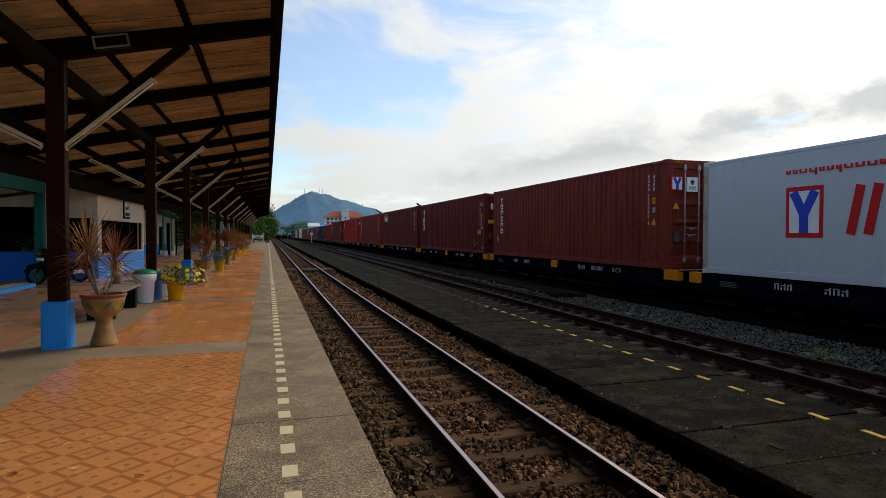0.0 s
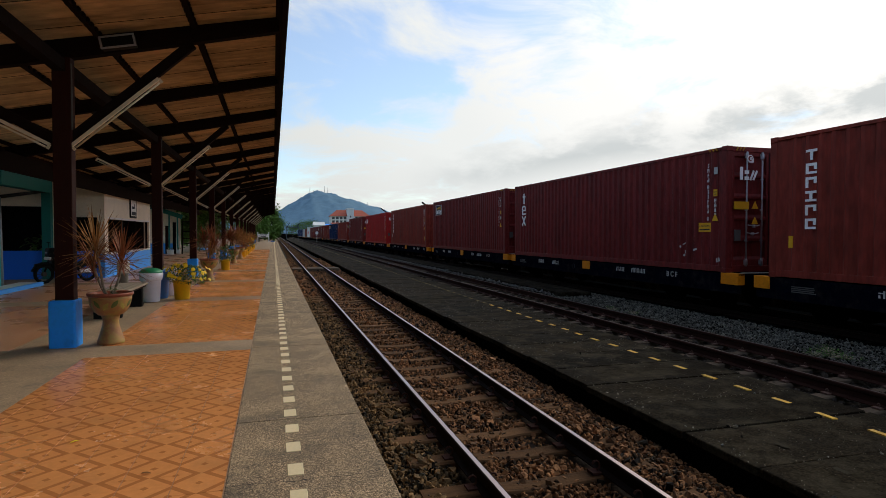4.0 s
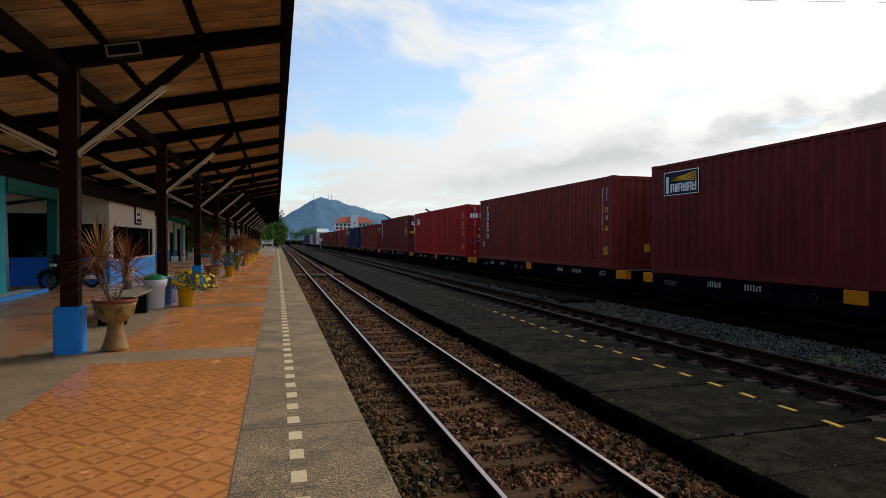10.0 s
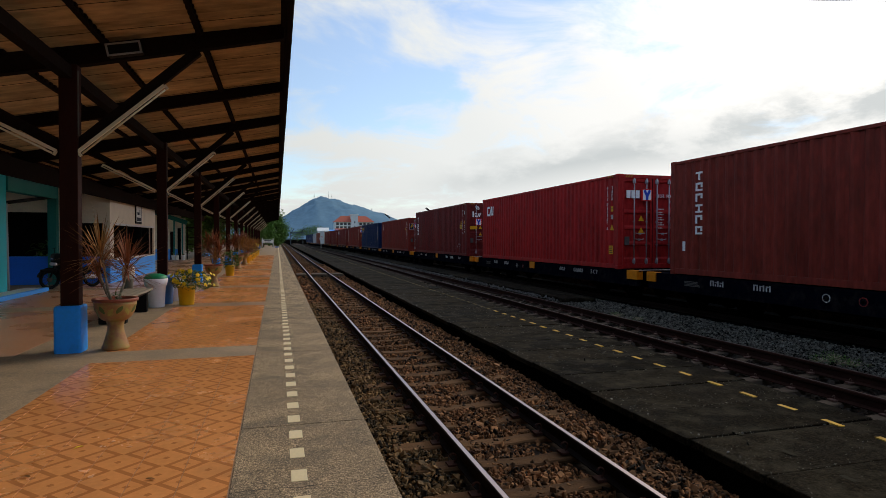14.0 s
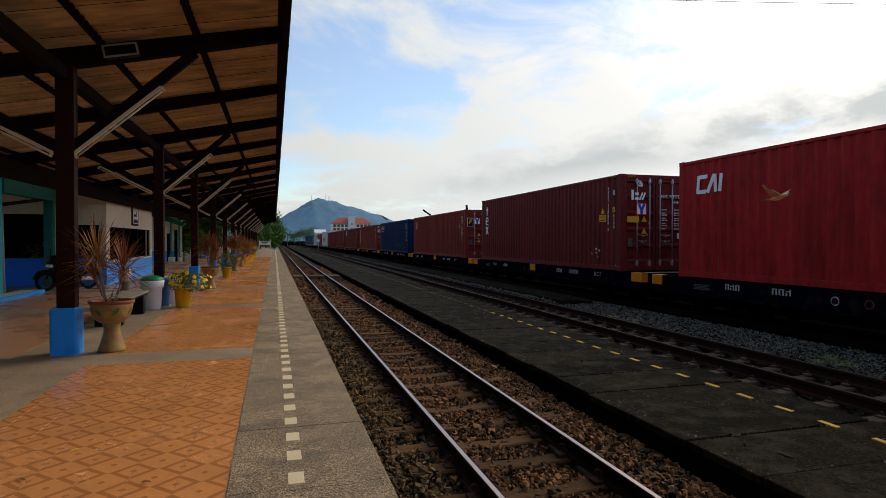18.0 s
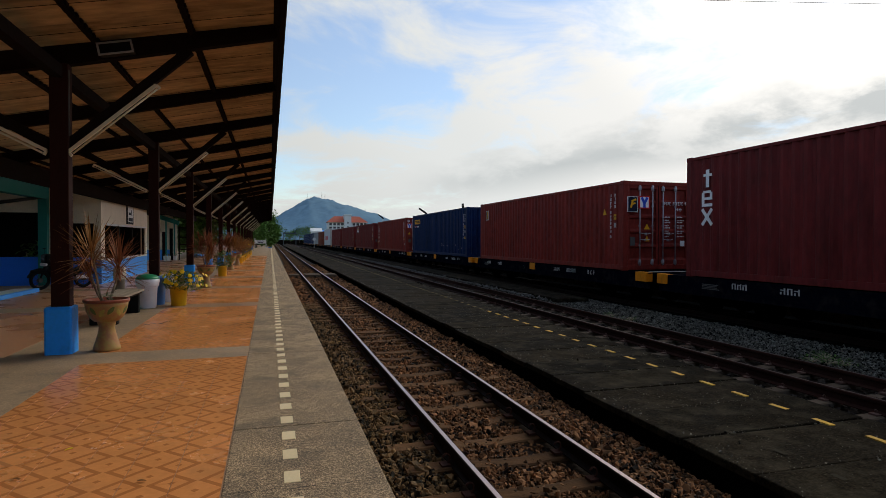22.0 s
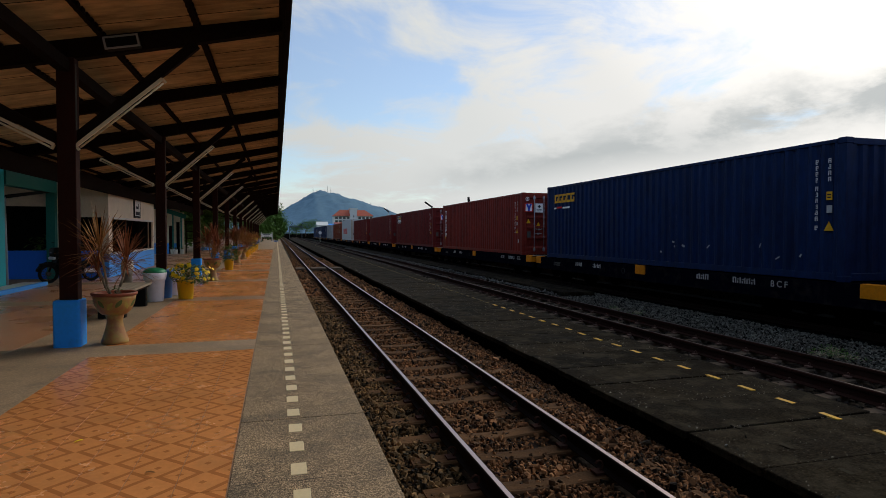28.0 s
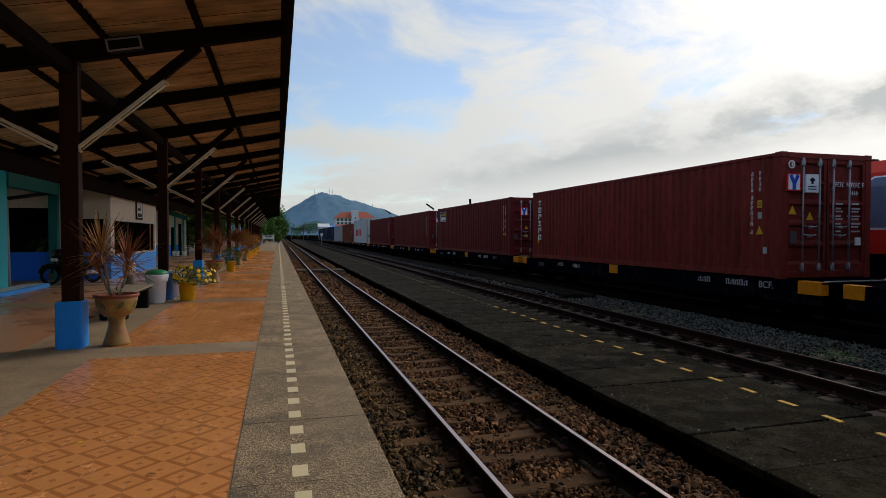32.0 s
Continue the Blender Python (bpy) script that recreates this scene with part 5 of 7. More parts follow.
def markings(c, i, h):
    white, yellow = M["white_mark"], M["yellow_mark"]
    if i == 0:
        # reefer side: red square with white and blue shapes, then large red bars
        ya, yb, za, zb = LENGTH - 3.15, LENGTH - 2.33, 0.86, 1.86
        mark(c, ya, yb, za, zb, M["red_mark"], "emblem", "red square emblem")
        mark(c, ya + 0.08, yb - 0.08, za + 0.09, zb - 0.09, white, "emblem", "", 0.006)
        ym, zm = (ya + yb) / 2, za + 0.50
        bm = bmesh.new()
        bar(bm, (-0.0010, ym, za + 0.09), (-0.0010, ym, zm), 0.20, 0.006, (1, 0, 0))
        bar(bm, (-0.0015, ym, zm - 0.06), (-0.0015, ym + 0.24, zb - 0.10), 0.19, 0.006, (1, 0, 0))
        bar(bm, (-0.0020, ym, zm - 0.06), (-0.0020, ym - 0.24, zb - 0.10), 0.19, 0.006, (1, 0, 0))
        part("emblem", bm, M["blue_mark"], c, "blue forked shape")
        y = LENGTH - 3.55
        for k in range(6):
            bm = bmesh.new()
            if k % 2 == 0:
                strokes = (((y - 0.14, 0.92), (y - 0.32, 1.80)), ((y - 0.46, 0.92), (y - 0.64, 1.80)))
            else:
                strokes = (((y - 0.32, 0.92), (y - 0.14, 1.80)), ((y - 0.64, 0.92), (y - 0.46, 1.80)))
            for j, (p, q) in enumerate(strokes):
                bar(bm, (0.004, *p), (0.004, *q), 0.17, 0.009 - 0.001 * j, (1, 0, 0))
            part("letter_block", bm, M["red_mark"], c, "large red slanting bars")
            y -= 0.92
        bm = bmesh.new()
        r = random.Random(3)
        yy = LENGTH - 2.32
        while yy > LENGTH - 7.5:
            w = r.choice((0.10, 0.13, 0.16))
            z0 = 2.12 - (0.06 if r.random() < 0.2 else 0)
            flat(bm, yy - w, yy - w + 0.035, z0, 2.20), flat(bm, yy - 0.035, yy, 2.12, 2.20), flat(bm, yy - w + 0.035, yy - 0.035, 2.12, 2.145)
            yy -= w + 0.055
        tagged(part("small_lettering", bm, M["red_mark"], c, "line of small red lettering"), kind="stuff")
        return
    r = random.Random(40 + i)
    # codes at the near end of the side
    ca, cb = CODES.get(i, (0.78, 0.54))
    glyph_column(c, ca, h - 0.36, 11, 0.058, 0.085, 0.030, M["code_white"], 3 * i)
    glyph_column(c, cb, h - 0.36 if i not in (2, 6) else h - 1.20, 4, 0.058, 0.085, 0.030, M["code_white"], 3 * i + 1)
    mark(c, cb - 0.06, cb + 0.06, h - 1.14, h - 0.98, yellow, "sticker", "small yellow sticker")
    mark(c, cb - 0.04, cb + 0.04, h - 1.05, h - 1.03, M["black_mark"], "sticker_lines", "", 0.006), mark(c, cb - 0.04, cb + 0.04, h - 1.10, h - 1.08, M["black_mark"], "sticker_lines", "", 0.006)
    mark(c, cb - 0.06, cb + 0.05, h - 1.38 if i not in (2, 6) else h - 0.62, h - 1.24 if i not in (2, 6) else h - 0.46, M["faded_white"], "sticker")
    triangle(c, cb if i not in (6, 7) else 1.02, h - 1.72 if i not in (6, 7) else h - 0.98 if i == 7 else h - 1.16, 0.20, yellow)
    if i in (2, 6):
        yc, zc = (0.70, h - 1.98) if i == 2 else (1.03, h - 1.42)
        mark(c, yc - 0.20, yc + 0.20, zc, zc + 0.22, yellow, "caution_label", "yellow caution label")
        lettering("CAUTION", 0.075, M["black_mark"], c, Matrix.Translation((0.0015, yc + 0.175, zc + 0.12)) @ TO_WEST)
        mark(c, yc - 0.17, yc + 0.17, zc + 0.04, zc + 0.07, M["black_mark"], "sticker_lines", "", 0.006)
    if i in (4, 5):
        mark(c, cb - 0.06, cb + 0.16, 0.46, 0.72, yellow, "sticker", "yellow sticker")
        for k in range(4):
            mark(c, cb - 0.04, cb + 0.14, 0.50 + 0.055 * k, 0.52 + 0.055 * k, M["black_mark"], "sticker_lines", "", 0.006)
    if i == 9:
        mark(c, 0.36, 0.46, 0.52, 0.66, M["faded_white"], "sticker")
    if i in (2, 6, 8):
        # scraped paint
        for k in range(8):
            y, z = (r.uniform(0.9, 1.75), r.uniform(0.34, 0.66)) if k < 5 else (r.uniform(0.04, 0.34), r.uniform(0.06, 0.30))
            if i == 8:
                y, z = r.uniform(0.3, 6), r.uniform(0.3, 1.2)
            part("paint_scrape", bar(bmesh.new(), (0.007, y, z), (0.007, y + r.uniform(-0.12, 0.12), z + r.uniform(0.02, 0.10)), r.uniform(0.02, 0.06), 0.005, (1, 0, 0)), M["faded_white"], c, "pale scrape in the paint")
    # big marks near the far end
    if i in (1, 4, 9):
        n = 6
        r2 = random.Random(5)
        y, w, hh = LENGTH - {1: 0.97, 4: 1.07, 9: 0.66}[i], 0.24, 0.205
        for k in range(n):
            bm = bmesh.new()
            z = h - 0.36 - 0.268 * k
            flat(bm, y - w / 2, y + w / 2, z - 0.05, z)
            if k % 3 != 0:
                flat(bm, y + w / 2 - 0.06, y + w / 2, z - hh, z - 0.05)
                flat(bm, y - w / 2, y - w / 2 + 0.06, z - hh * 0.6, z - 0.05)
            else:
                flat(bm, y - 0.03, y + 0.03, z - hh, z - 0.05)
            if k % 2:
                flat(bm, y - w / 2, y + w / 2, z - hh, z - hh + 0.045)
            part("letter", bm, white, c, "white letter shape")
        mark(c, LENGTH - 0.58, LENGTH - 0.48, 0.62, 0.86, white if i == 4 else yellow, "sticker")
    if i in (2, 6):
        y = LENGTH - (0.92 if i == 2 else 0.71)
        for z, kind in ((h - 0.36, 0), (h - 0.84, 1), (h - 1.30, 2)):
            bm = bmesh.new()
            if kind == 0:
                flat(bm, y - 0.06, y + 0.04, z - 0.42, z)
                flat(bm, y - 0.15, y + 0.12, z - 0.16, z - 0.10)
            elif kind == 1:
                for q in ((-0.17, 0.17, -0.40, -0.33), (-0.17, 0.17, -0.24, -0.18), (-0.12, 0.12, -0.08, -0.02), (0.09, 0.17, -0.36, -0.06), (-0.17, -0.10, -0.22, -0.06)):
                    flat(bm, y + q[0], y + q[1], z + q[2], z + q[3])
            else:
                bar(bm, (0.006, y - 0.16, z - 0.38), (0.006, y + 0.16, z), 0.08, 0.009, (1, 0, 0))
                bar(bm, (0.006, y + 0.16, z - 0.38), (0.006, y - 0.16, z), 0.08, 0.008, (1, 0, 0))
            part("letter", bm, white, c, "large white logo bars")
    if i in (3, 10):
        mark(c, LENGTH - 1.88, LENGTH - 0.54, h - 0.86, h - 0.24, white, "logo_rim", "thin white rim", 0.001)
        mark(c, LENGTH - 1.86, LENGTH - 0.56, h - 0.84, h - 0.26, M["black_mark"], "logo_plate", "dark blue plate with white and yellow bars", 0.003)
        bm = bmesh.new()
        for k in range(5):
            bar(bm, (0.001, LENGTH - 0.86, h - 0.46 + 0.006 * k), (0.001, LENGTH - 1.80, h - 0.52 + 0.052 * k), 0.026, 0.006, (1, 0, 0))
        tagged(part("ray_pattern", bm, yellow, c, "yellow rays"), kind="stuff")
        part("tower_emblem", box(bmesh.new(), -0.001, 0.006, LENGTH - 0.74, LENGTH - 0.64, h - 0.80, h - 0.36), white, c, "white tower shape")
        yy = LENGTH - 0.82
        for k in range(6):
            wd = (0.15, 0.10, 0.16, 0.13, 0.15, 0.15)[k]
            bar_ = box(bmesh.new(), -0.001, 0.006, yy - wd, yy - wd + 0.045, h - 0.78, h - 0.56)
            box(bar_, -0.001, 0.006, yy - 0.045, yy, h - 0.78, h - 0.58 if k % 2 else h - 0.56)
            for zz in ((0.78, 0.67) if k % 2 else (0.595, 0.69)):
                box(bar_, -0.0008, 0.0062, yy - wd + 0.045, yy - 0.045, h - zz, h - zz + 0.035)
            part("letter", bar_, white, c, "white letter shape")
            yy -= wd + 0.028
    if i == 5:
        bm = bmesh.new()
        y, z0, z1 = LENGTH - 0.68, h - 0.84, h - 0.42
        for strokes in ((((y, z0), (y - 0.05, z1)), ((y, z0 + 0.03), (y - 0.36, z0 + 0.03)), ((y - 0.05, z1 - 0.03), (y - 0.42, z1 - 0.03))), (((y - 0.42, z0), (y - 0.70, z1)), ((y - 0.76, z0), (y - 0.72, z1))), (((y - 0.92, z0), (y - 0.98, z1)),)):
            bm = bmesh.new()
            for k, (p, q) in enumerate(strokes):
                bar(bm, (0.006, y + 0.8 * (p[0] - y), p[1]), (0.006, y + 0.8 * (q[0] - y), q[1]), 0.095, 0.009 - 0.0012 * k, (1, 0, 0))
            part("letter", bm, white, c, "slanting white letter shape")
    if i == 7:
        mark(c, LENGTH - 1.08, LENGTH - 0.78, h - 0.80, h - 0.36, white, "logo_plate", "small dark plate with a yellow sweep")
        mark(c, LENGTH - 1.06, LENGTH - 0.80, h - 0.78, h - 0.38, M["black_mark"], "logo_face", "", 0.006)
        part("logo", bar(bmesh.new(), (-0.001, LENGTH - 0.90, h - 0.74), (-0.001, LENGTH - 0.96, h - 0.42), 0.10, 0.006, (1, 0, 0)), yellow, c, "yellow sweep")
    if i == 8:
        yy = LENGTH - 0.62
        for k, w in enumerate((0.24, 0.25, 0.26, 0.25, 0.28)):
            bm = bmesh.new()
            flat(bm, yy - w, yy, h - 0.64, h - 0.56)
            flat(bm, yy - w, yy, h - 0.40, h - 0.33)
            flat(bm, yy - 0.07, yy, h - 0.57, h - 0.39)
            if k != 3:
                flat(bm, yy - w, yy - w + 0.06, h - 0.57, h - 0.47)
            part("letter", bm, yellow, c, "yellow letter shape")
            yy -= w + 0.05
        mark(c, LENGTH - 0.75, LENGTH - 0.57, h - 0.86, h - 0.80, white, "sticker")
        mark(c, LENGTH - 1.20, LENGTH - 0.80, h - 0.84, h - 0.78, M["red_mark"], "sticker", "red swoosh")
        mark(c, LENGTH - 1.75, LENGTH - 1.25, h - 0.86, h - 0.80, white, "sticker")
    if i == 13:
        for k in range(4):
            mark(c, LENGTH - 3.2 - 1.3 * k, LENGTH - 2.3 - 1.3 * k, 0.9, 1.7, M["red_mark"], "letter_block")
    # the door end
    if i in PLAIN_END:
        if i == 8:
            triangle(c, 0, 0.62, 0.22, yellow, on_end=1.25)
            bm = bmesh.new()
            for k in range(11):
                box(bm, 1.93, 2.0, -0.008, 0.016, h - 0.42 - 0.12 * k - 0.09, h - 0.42 - 0.12 * k)
            tagged(part("code_marking", bm, white, c, "upright row of small white code marks"), kind="stuff")
        else:
            end_mark(c, 1.15, 1.35, 0.55, 0.80, yellow, "sticker")
        return
    if i in (1, 5, 6, 7, 9, 10, 11):
        x = 0.50 if i != 5 else 0.80
        z = h - 0.80 if i not in (6,) else h - 1.22
        x = 0.10 if i in (1, 9) else x
        emblem(c, x, z - 0.02, 0.37)
    if i in (1, 9):
        end_mark(c, 0.60, 0.93, h - 0.84, h - 0.46, white, "logo_plate", "white plate with a dark emblem", 0.030)
        end_mark(c, 0.735, 0.795, h - 0.66, h - 0.53, M["black_mark"], "emblem", "", 0.034)
        end_mark(c, 0.695, 0.835, h - 0.60, h - 0.56, M["black_mark"], "emblem", "", 0.034)
    if i in (1, 9):
        for k in range(2):
            end_mark(c, 0.65, 0.87, h - 0.73 - 0.05 * k, h - 0.71 - 0.05 * k, M["black_mark"], "sticker_lines", "", 0.034)
    if i in (2, 6, 9):
        x, z = (0.22, h - 0.27) if i == 9 else (0.62, h - 0.28)
        part("round_sticker", tube(bmesh.new(), (x, -0.042, z), (x, -0.034, z), 0.085, 20), white, c, "round white sticker")
        part("round_centre", tube(bmesh.new(), (x, -0.046, z), (x, -0.040, z), 0.058, 20), PAINT["brown"], c)
        part("round_letter", box(bmesh.new(), x - 0.012, x + 0.03, -0.050, -0.044, z - 0.035, z + 0.035), white, c)
    if i in (2, 6):
        for strokes in (((0.33, 0.41, -0.78, -0.48),), ((0.46, 0.58, -0.78, -0.70), (0.46, 0.58, -0.64, -0.56))):
            bm = bmesh.new()
            for x0, x1, z0, z1 in strokes:
                box(bm, x0, x1, -0.05, -0.04, h + z0, h + z1)
            part("letter", bm, white, c, "large white logo bars")
        bm = bmesh.new()
        bar(bm, (0.62, -0.045, h - 0.78), (0.72, -0.045, h - 0.56), 0.05, 0.01, (0, 1, 0))
        bar(bm, (0.71, -0.045, h - 0.78), (0.81, -0.045, h - 0.56), 0.05, 0.01, (0, 1, 0))
        part("letter", bm, white, c, "large white logo bars")
        end_mark(c, 0.20, 0.60, h - 1.46, h - 1.28, yellow, "caution_label", "yellow caution label", 0.03)
    if i == 5:
        for x in (0.28, 0.44, 0.60):
            end_mark(c, x, x + 0.12, h - 0.74, h - 0.50, white, "letter_block", "", 0.03)
    if i == 7:
        end_mark(c, 0.12, 0.46, h - 0.93, h - 0.47, white, "logo_rim", "thin white rim", 0.028)
        end_mark(c, 0.135, 0.445, h - 0.915, h - 0.485, M["black_mark"], "logo_plate", "dark plate with a yellow sweep", 0.032)
        sweep = bmesh.new()
        bar(sweep, (0.22, -0.046, h - 0.80), (0.28, -0.046, h - 0.60), 0.06, 0.004, (0, 1, 0))
        bar(sweep, (0.24, -0.047, h - 0.61), (0.40, -0.047, h - 0.55), 0.06, 0.004, (0, 1, 0))
        bar(sweep, (0.24, -0.048, h - 0.71), (0.37, -0.048, h - 0.66), 0.05, 0.004, (0, 1, 0))
        part("logo", sweep, yellow, c, "yellow sweep")
    if i in (1, 9):
        triangle(c, 0, h - 1.30, 0.20, yellow, on_end=0.28)
        if i == 9:
            triangle(c, 0, h - 1.42, 0.19, yellow, on_end=0.74)
    else:
        triangle(c, 0, h - 1.44, 0.19, yellow, on_end=0.80), triangle(c, 0, h - 1.80, 0.19, yellow, on_end=0.80)
    end_mark(c, 0.22, 0.38, 0.74, 1.0, M["dim_plate"], "plate", "dull data plate", 0.02)
    # rows of small white data lines on the second door
    bm = bmesh.new()
    for k in range(11):
        x = 1.38 + 0.062 * k + (0.06 if k > 3 else 0) + (0.06 if k > 9 else 0)
        for q in ((0, 0.012, 0.0, 0.10), (0.012, 0.042, 0.0 if k % 2 else 0.04, 0.018 if k % 2 else 0.058), (0.012, 0.042, 0.084, 0.10)):
            box(bm, x + q[0], x + q[1], -0.05, -0.042, h - 0.71 + q[2], h - 0.71 + q[3])
    for k in range(4):
        x = 1.78 + 0.062 * k
        box(bm, x, x + 0.012, -0.05, -0.042, h - 0.88, h - 0.79), box(bm, x + 0.012, x + 0.042, -0.05, -0.042, h - 0.84, h - 0.825)
    z = h - 1.05
    for k in range(8):
        for x0, n in ((1.40, 4), (1.84, 5)):
            for j in range(n - (k + n) % 2):
                box(bm, x0 + 0.05 * j, x0 + 0.05 * j + 0.032, -0.05, -0.042, z - 0.032, z)
        z -= 0.062 if k % 2 else 0.10
    tagged(part("data_marking", bm, M["code_white"], c, "small white data lines"), kind="stuff")
    end_mark(c, 1.98, 2.12, h - 1.95, h - 1.78, white, "sticker", "", 0.02)
    # black and yellow hazard dashes at the tall ones' top corners
    if h > 2.7:
        for k in range(3):
            part("hazard_dash", bar(bmesh.new(), (0.26 + 0.09 * k, -0.006, h - 0.10), (0.31 + 0.09 * k, -0.006, h - 0.03), 0.03, 0.01, (0, 1, 0)), M["dim_yellow"], c)
            part("hazard_dash", bar(bmesh.new(), (-0.004, 0.30 + 0.11 * k, h - 0.08), (-0.004, 0.36 + 0.11 * k, h - 0.02), 0.03, 0.01, (1, 0, 0)), M["dim_yellow"], c)
        part("vent_cap", bevelled(0.62, 0.74, -0.03, 0.02, h - 0.38, h - 0.26, 0.02, 2), white, c) if i in (2, 6, 9) else None


def wheelset(parent, y):
    w = part("wheelset", tube(bmesh.new(), (0.45, 0, 0), (1.99, 0, 0), 0.07, 10), M["undergear"], parent, at=pose(0, y, 0.10))
    for x in (0.66, 1.68):
        bm = bmesh.new()
        tube(bm, (x, 0, 0), (x + 0.11, 0, 0), 0.43, 28)
        part("wheel", bm, M["undergear"], w)


def wagon(i):
    """A flat wagon under container i: its own space starts at the container's near end, z = 0 at platform height."""
    y0 = STARTS[i]
    before = (y0 - STARTS[i - 1] - LENGTH) if i else 1.33
    after = (STARTS[i + 1] - y0 - LENGTH) if i + 1 < len(STARTS) else 2.4
    a, b = -(before - 0.45) / 2, LENGTH + (after - 0.45) / 2 - (0.42 if i == 3 else 0.0)
    w = thing("flat_wagon", "black container flat wagon with yellow corner plates and white lettering", "wagon", pose(SIDE, y0, 0), "wagons of the freight train")
    for x in (0.02, WIDTH - 0.14):
        part("sole_bar", box(bmesh.new(), x, x + 0.12, a + 0.04, b - 0.04, 0.16, 0.57), M["wagon"], w)
    deck = bmesh.new()
    box(deck, 0.02, WIDTH - 0.02, a, b, 0.57, 0.605)
    part("deck", deck, M["wagon"], w)
    belly = bmesh.new()
    box(belly, 0.85, 1.6, a + 0.5, b - 0.5, 0.12, 0.56)
    box(belly, 0.4, 2.0, 5.0, 6.4, 0.0, 0.5)
    tube(belly, (0.5, 7.0, 0.25), (0.5, 8.1, 0.25), 0.19, 14)
    part("centre_beam", belly, M["undergear"], w)
    for yc in (a + 2.1, b - 2.1):
        bm = bmesh.new()
        for x in (0.42, 1.90):
            box(bm, x, x + 0.12, yc - 1.25, yc + 1.25, 0.02, 0.24)
            for d in (-0.9, 0.9):
                box(bm, x - 0.03, x + 0.15, yc + d - 0.14, yc + d + 0.14, -0.02, 0.30)
            for d in (-0.2, 0.0, 0.2):
                tube(bm, (x + 0.06, yc + d, -0.08), (x + 0.06, yc + d, 0.2), 0.06, 8)
        box(bm, 0.42, 2.02, yc - 0.15, yc + 0.15, 0.1, 0.34)
        g = part("bogie", bm, M["undergear"], w)
        for d in (-0.9, 0.9):
            wheelset(w, yc + d)
    # yellow plates: both corners and mid-length, each side
    for yy, ln in ((a, 0.52), (b - 0.40, 0.40), (LENGTH / 2 - 0.10, 0.46)):
        for x in (-0.012, WIDTH - 0.19):
            end = yy != LENGTH / 2 - 0.10
            bm = bevelled(x, x + (0.20 if end else 0.03), yy, yy + ln, 0.355, 0.615, 0.006, 1)
            part("marker_plate", bm, M["marker"], w, "dirty yellow marker plate")
    part("coupler", bevelled(1.10, 1.34, a - 0.36, a + 0.1, 0.28, 0.52, 0.03, 1), M["undergear"], w)
    part("hand_rail", tube(bmesh.new(), (0.05, a - 0.02, 0.63), (WIDTH - 0.05, a - 0.02, 0.63), 0.014, 6), M["rod"], w, "pale steel bar across the end")
    part("coupler", bevelled(1.10, 1.34, b - 0.1, b + 0.30, 0.28, 0.52, 0.03, 1), M["undergear"], w)
    for x in (0.75, 1.7):
        part("brake_hose", tube(bmesh.new(), (x, a, 0.30), (x + 0.05, a - 0.2, 0.05), 0.022, 6), M["gasket"], w)
    # lettering: codes in bars, the wagon's class in letters
    r = random.Random(200 + i)
    white = M["faded_white"]

    def code(y, n, hh, ww):
        bm = bmesh.new()
        for k in range(n):
            yy = y - k * ww * 1.35
            e = r.choice((0.0, 0.35, 0.6))
            box(bm, 0.014, 0.020, yy - ww, yy - ww * 0.72, 0.53 - hh, 0.53)
            box(bm, 0.014, 0.020, yy - ww * 0.28, yy, 0.53 - hh, 0.53 - hh * e)
            box(bm, 0.014, 0.020, yy - ww, yy, 0.53 - hh * (0.14 + 0.4 * e), 0.53 - hh * 0.4 * e)
        tagged(part("code_marking", bm, white, w, "white stencilled code"), kind="stuff")
    na, nb, nc = STENCILS.get(i, (4.3, 3.5, 2.1))
    code(na, 3, 0.13, 0.11), code(nb, 5, 0.13, 0.10)
    lettering("BCF." if i in (4, 9) else "B C F", 0.19 if i not in (4, 9) else 0.205, white, w, Matrix.Translation((0.017, nc, 0.40)) @ TO_WEST, "white stencilled letters")
    fa, fb = FAR_STENCILS.get(i, (2.2, 3.35))
    code(LENGTH - fa, 3, 0.13, 0.115), code(LENGTH - fb, 3, 0.13, 0.125)
    lines = bmesh.new()
    for k in range(4):
        box(lines, 0.014, 0.020, LENGTH - 1.02 - r.uniform(0.0, 0.1), LENGTH - 0.55, 0.46 - 0.035 * k - 0.02, 0.46 - 0.035 * k)
    tagged(part("data_marking", lines, M["dim_plate"], w), kind="stuff")
    rounds = {4: ((4.55, "faded_white"), (5.28, "dull_red")), 5: ((4.35, "faded_white"), (5.0, "dull_red"))}
    for d, kind in rounds.get(i, ((5.1, "dim_mark"),)):
        y = LENGTH - d
        part("round_mark", tube(bmesh.new(), (0.012, y, 0.40), (0.020, y, 0.40), 0.085, 18), M[kind], w, "round stencil mark")
        part("round_centre", tube(bmesh.new(), (0.008, y, 0.40), (0.016, y, 0.40), 0.066, 18), M["wagon"], w)
        if kind != "dim_mark":
            star = bmesh.new()
            ring = [star.verts.new((0.006, y + q * math.sin(k * math.pi / 5), 0.40 + q * math.cos(k * math.pi / 5))) for k, q in ((k, 0.05 if k % 2 == 0 else 0.021) for k in range(10))]
            star.faces.new(ring)
            part("star", bmesh.ops.extrude_face_region(star, geom=star.faces[:]) and star, M["white_mark"], w)
    return w


CARS = [(container(i), wagon(i), STARTS[i]) for i in range(len(STARTS))]


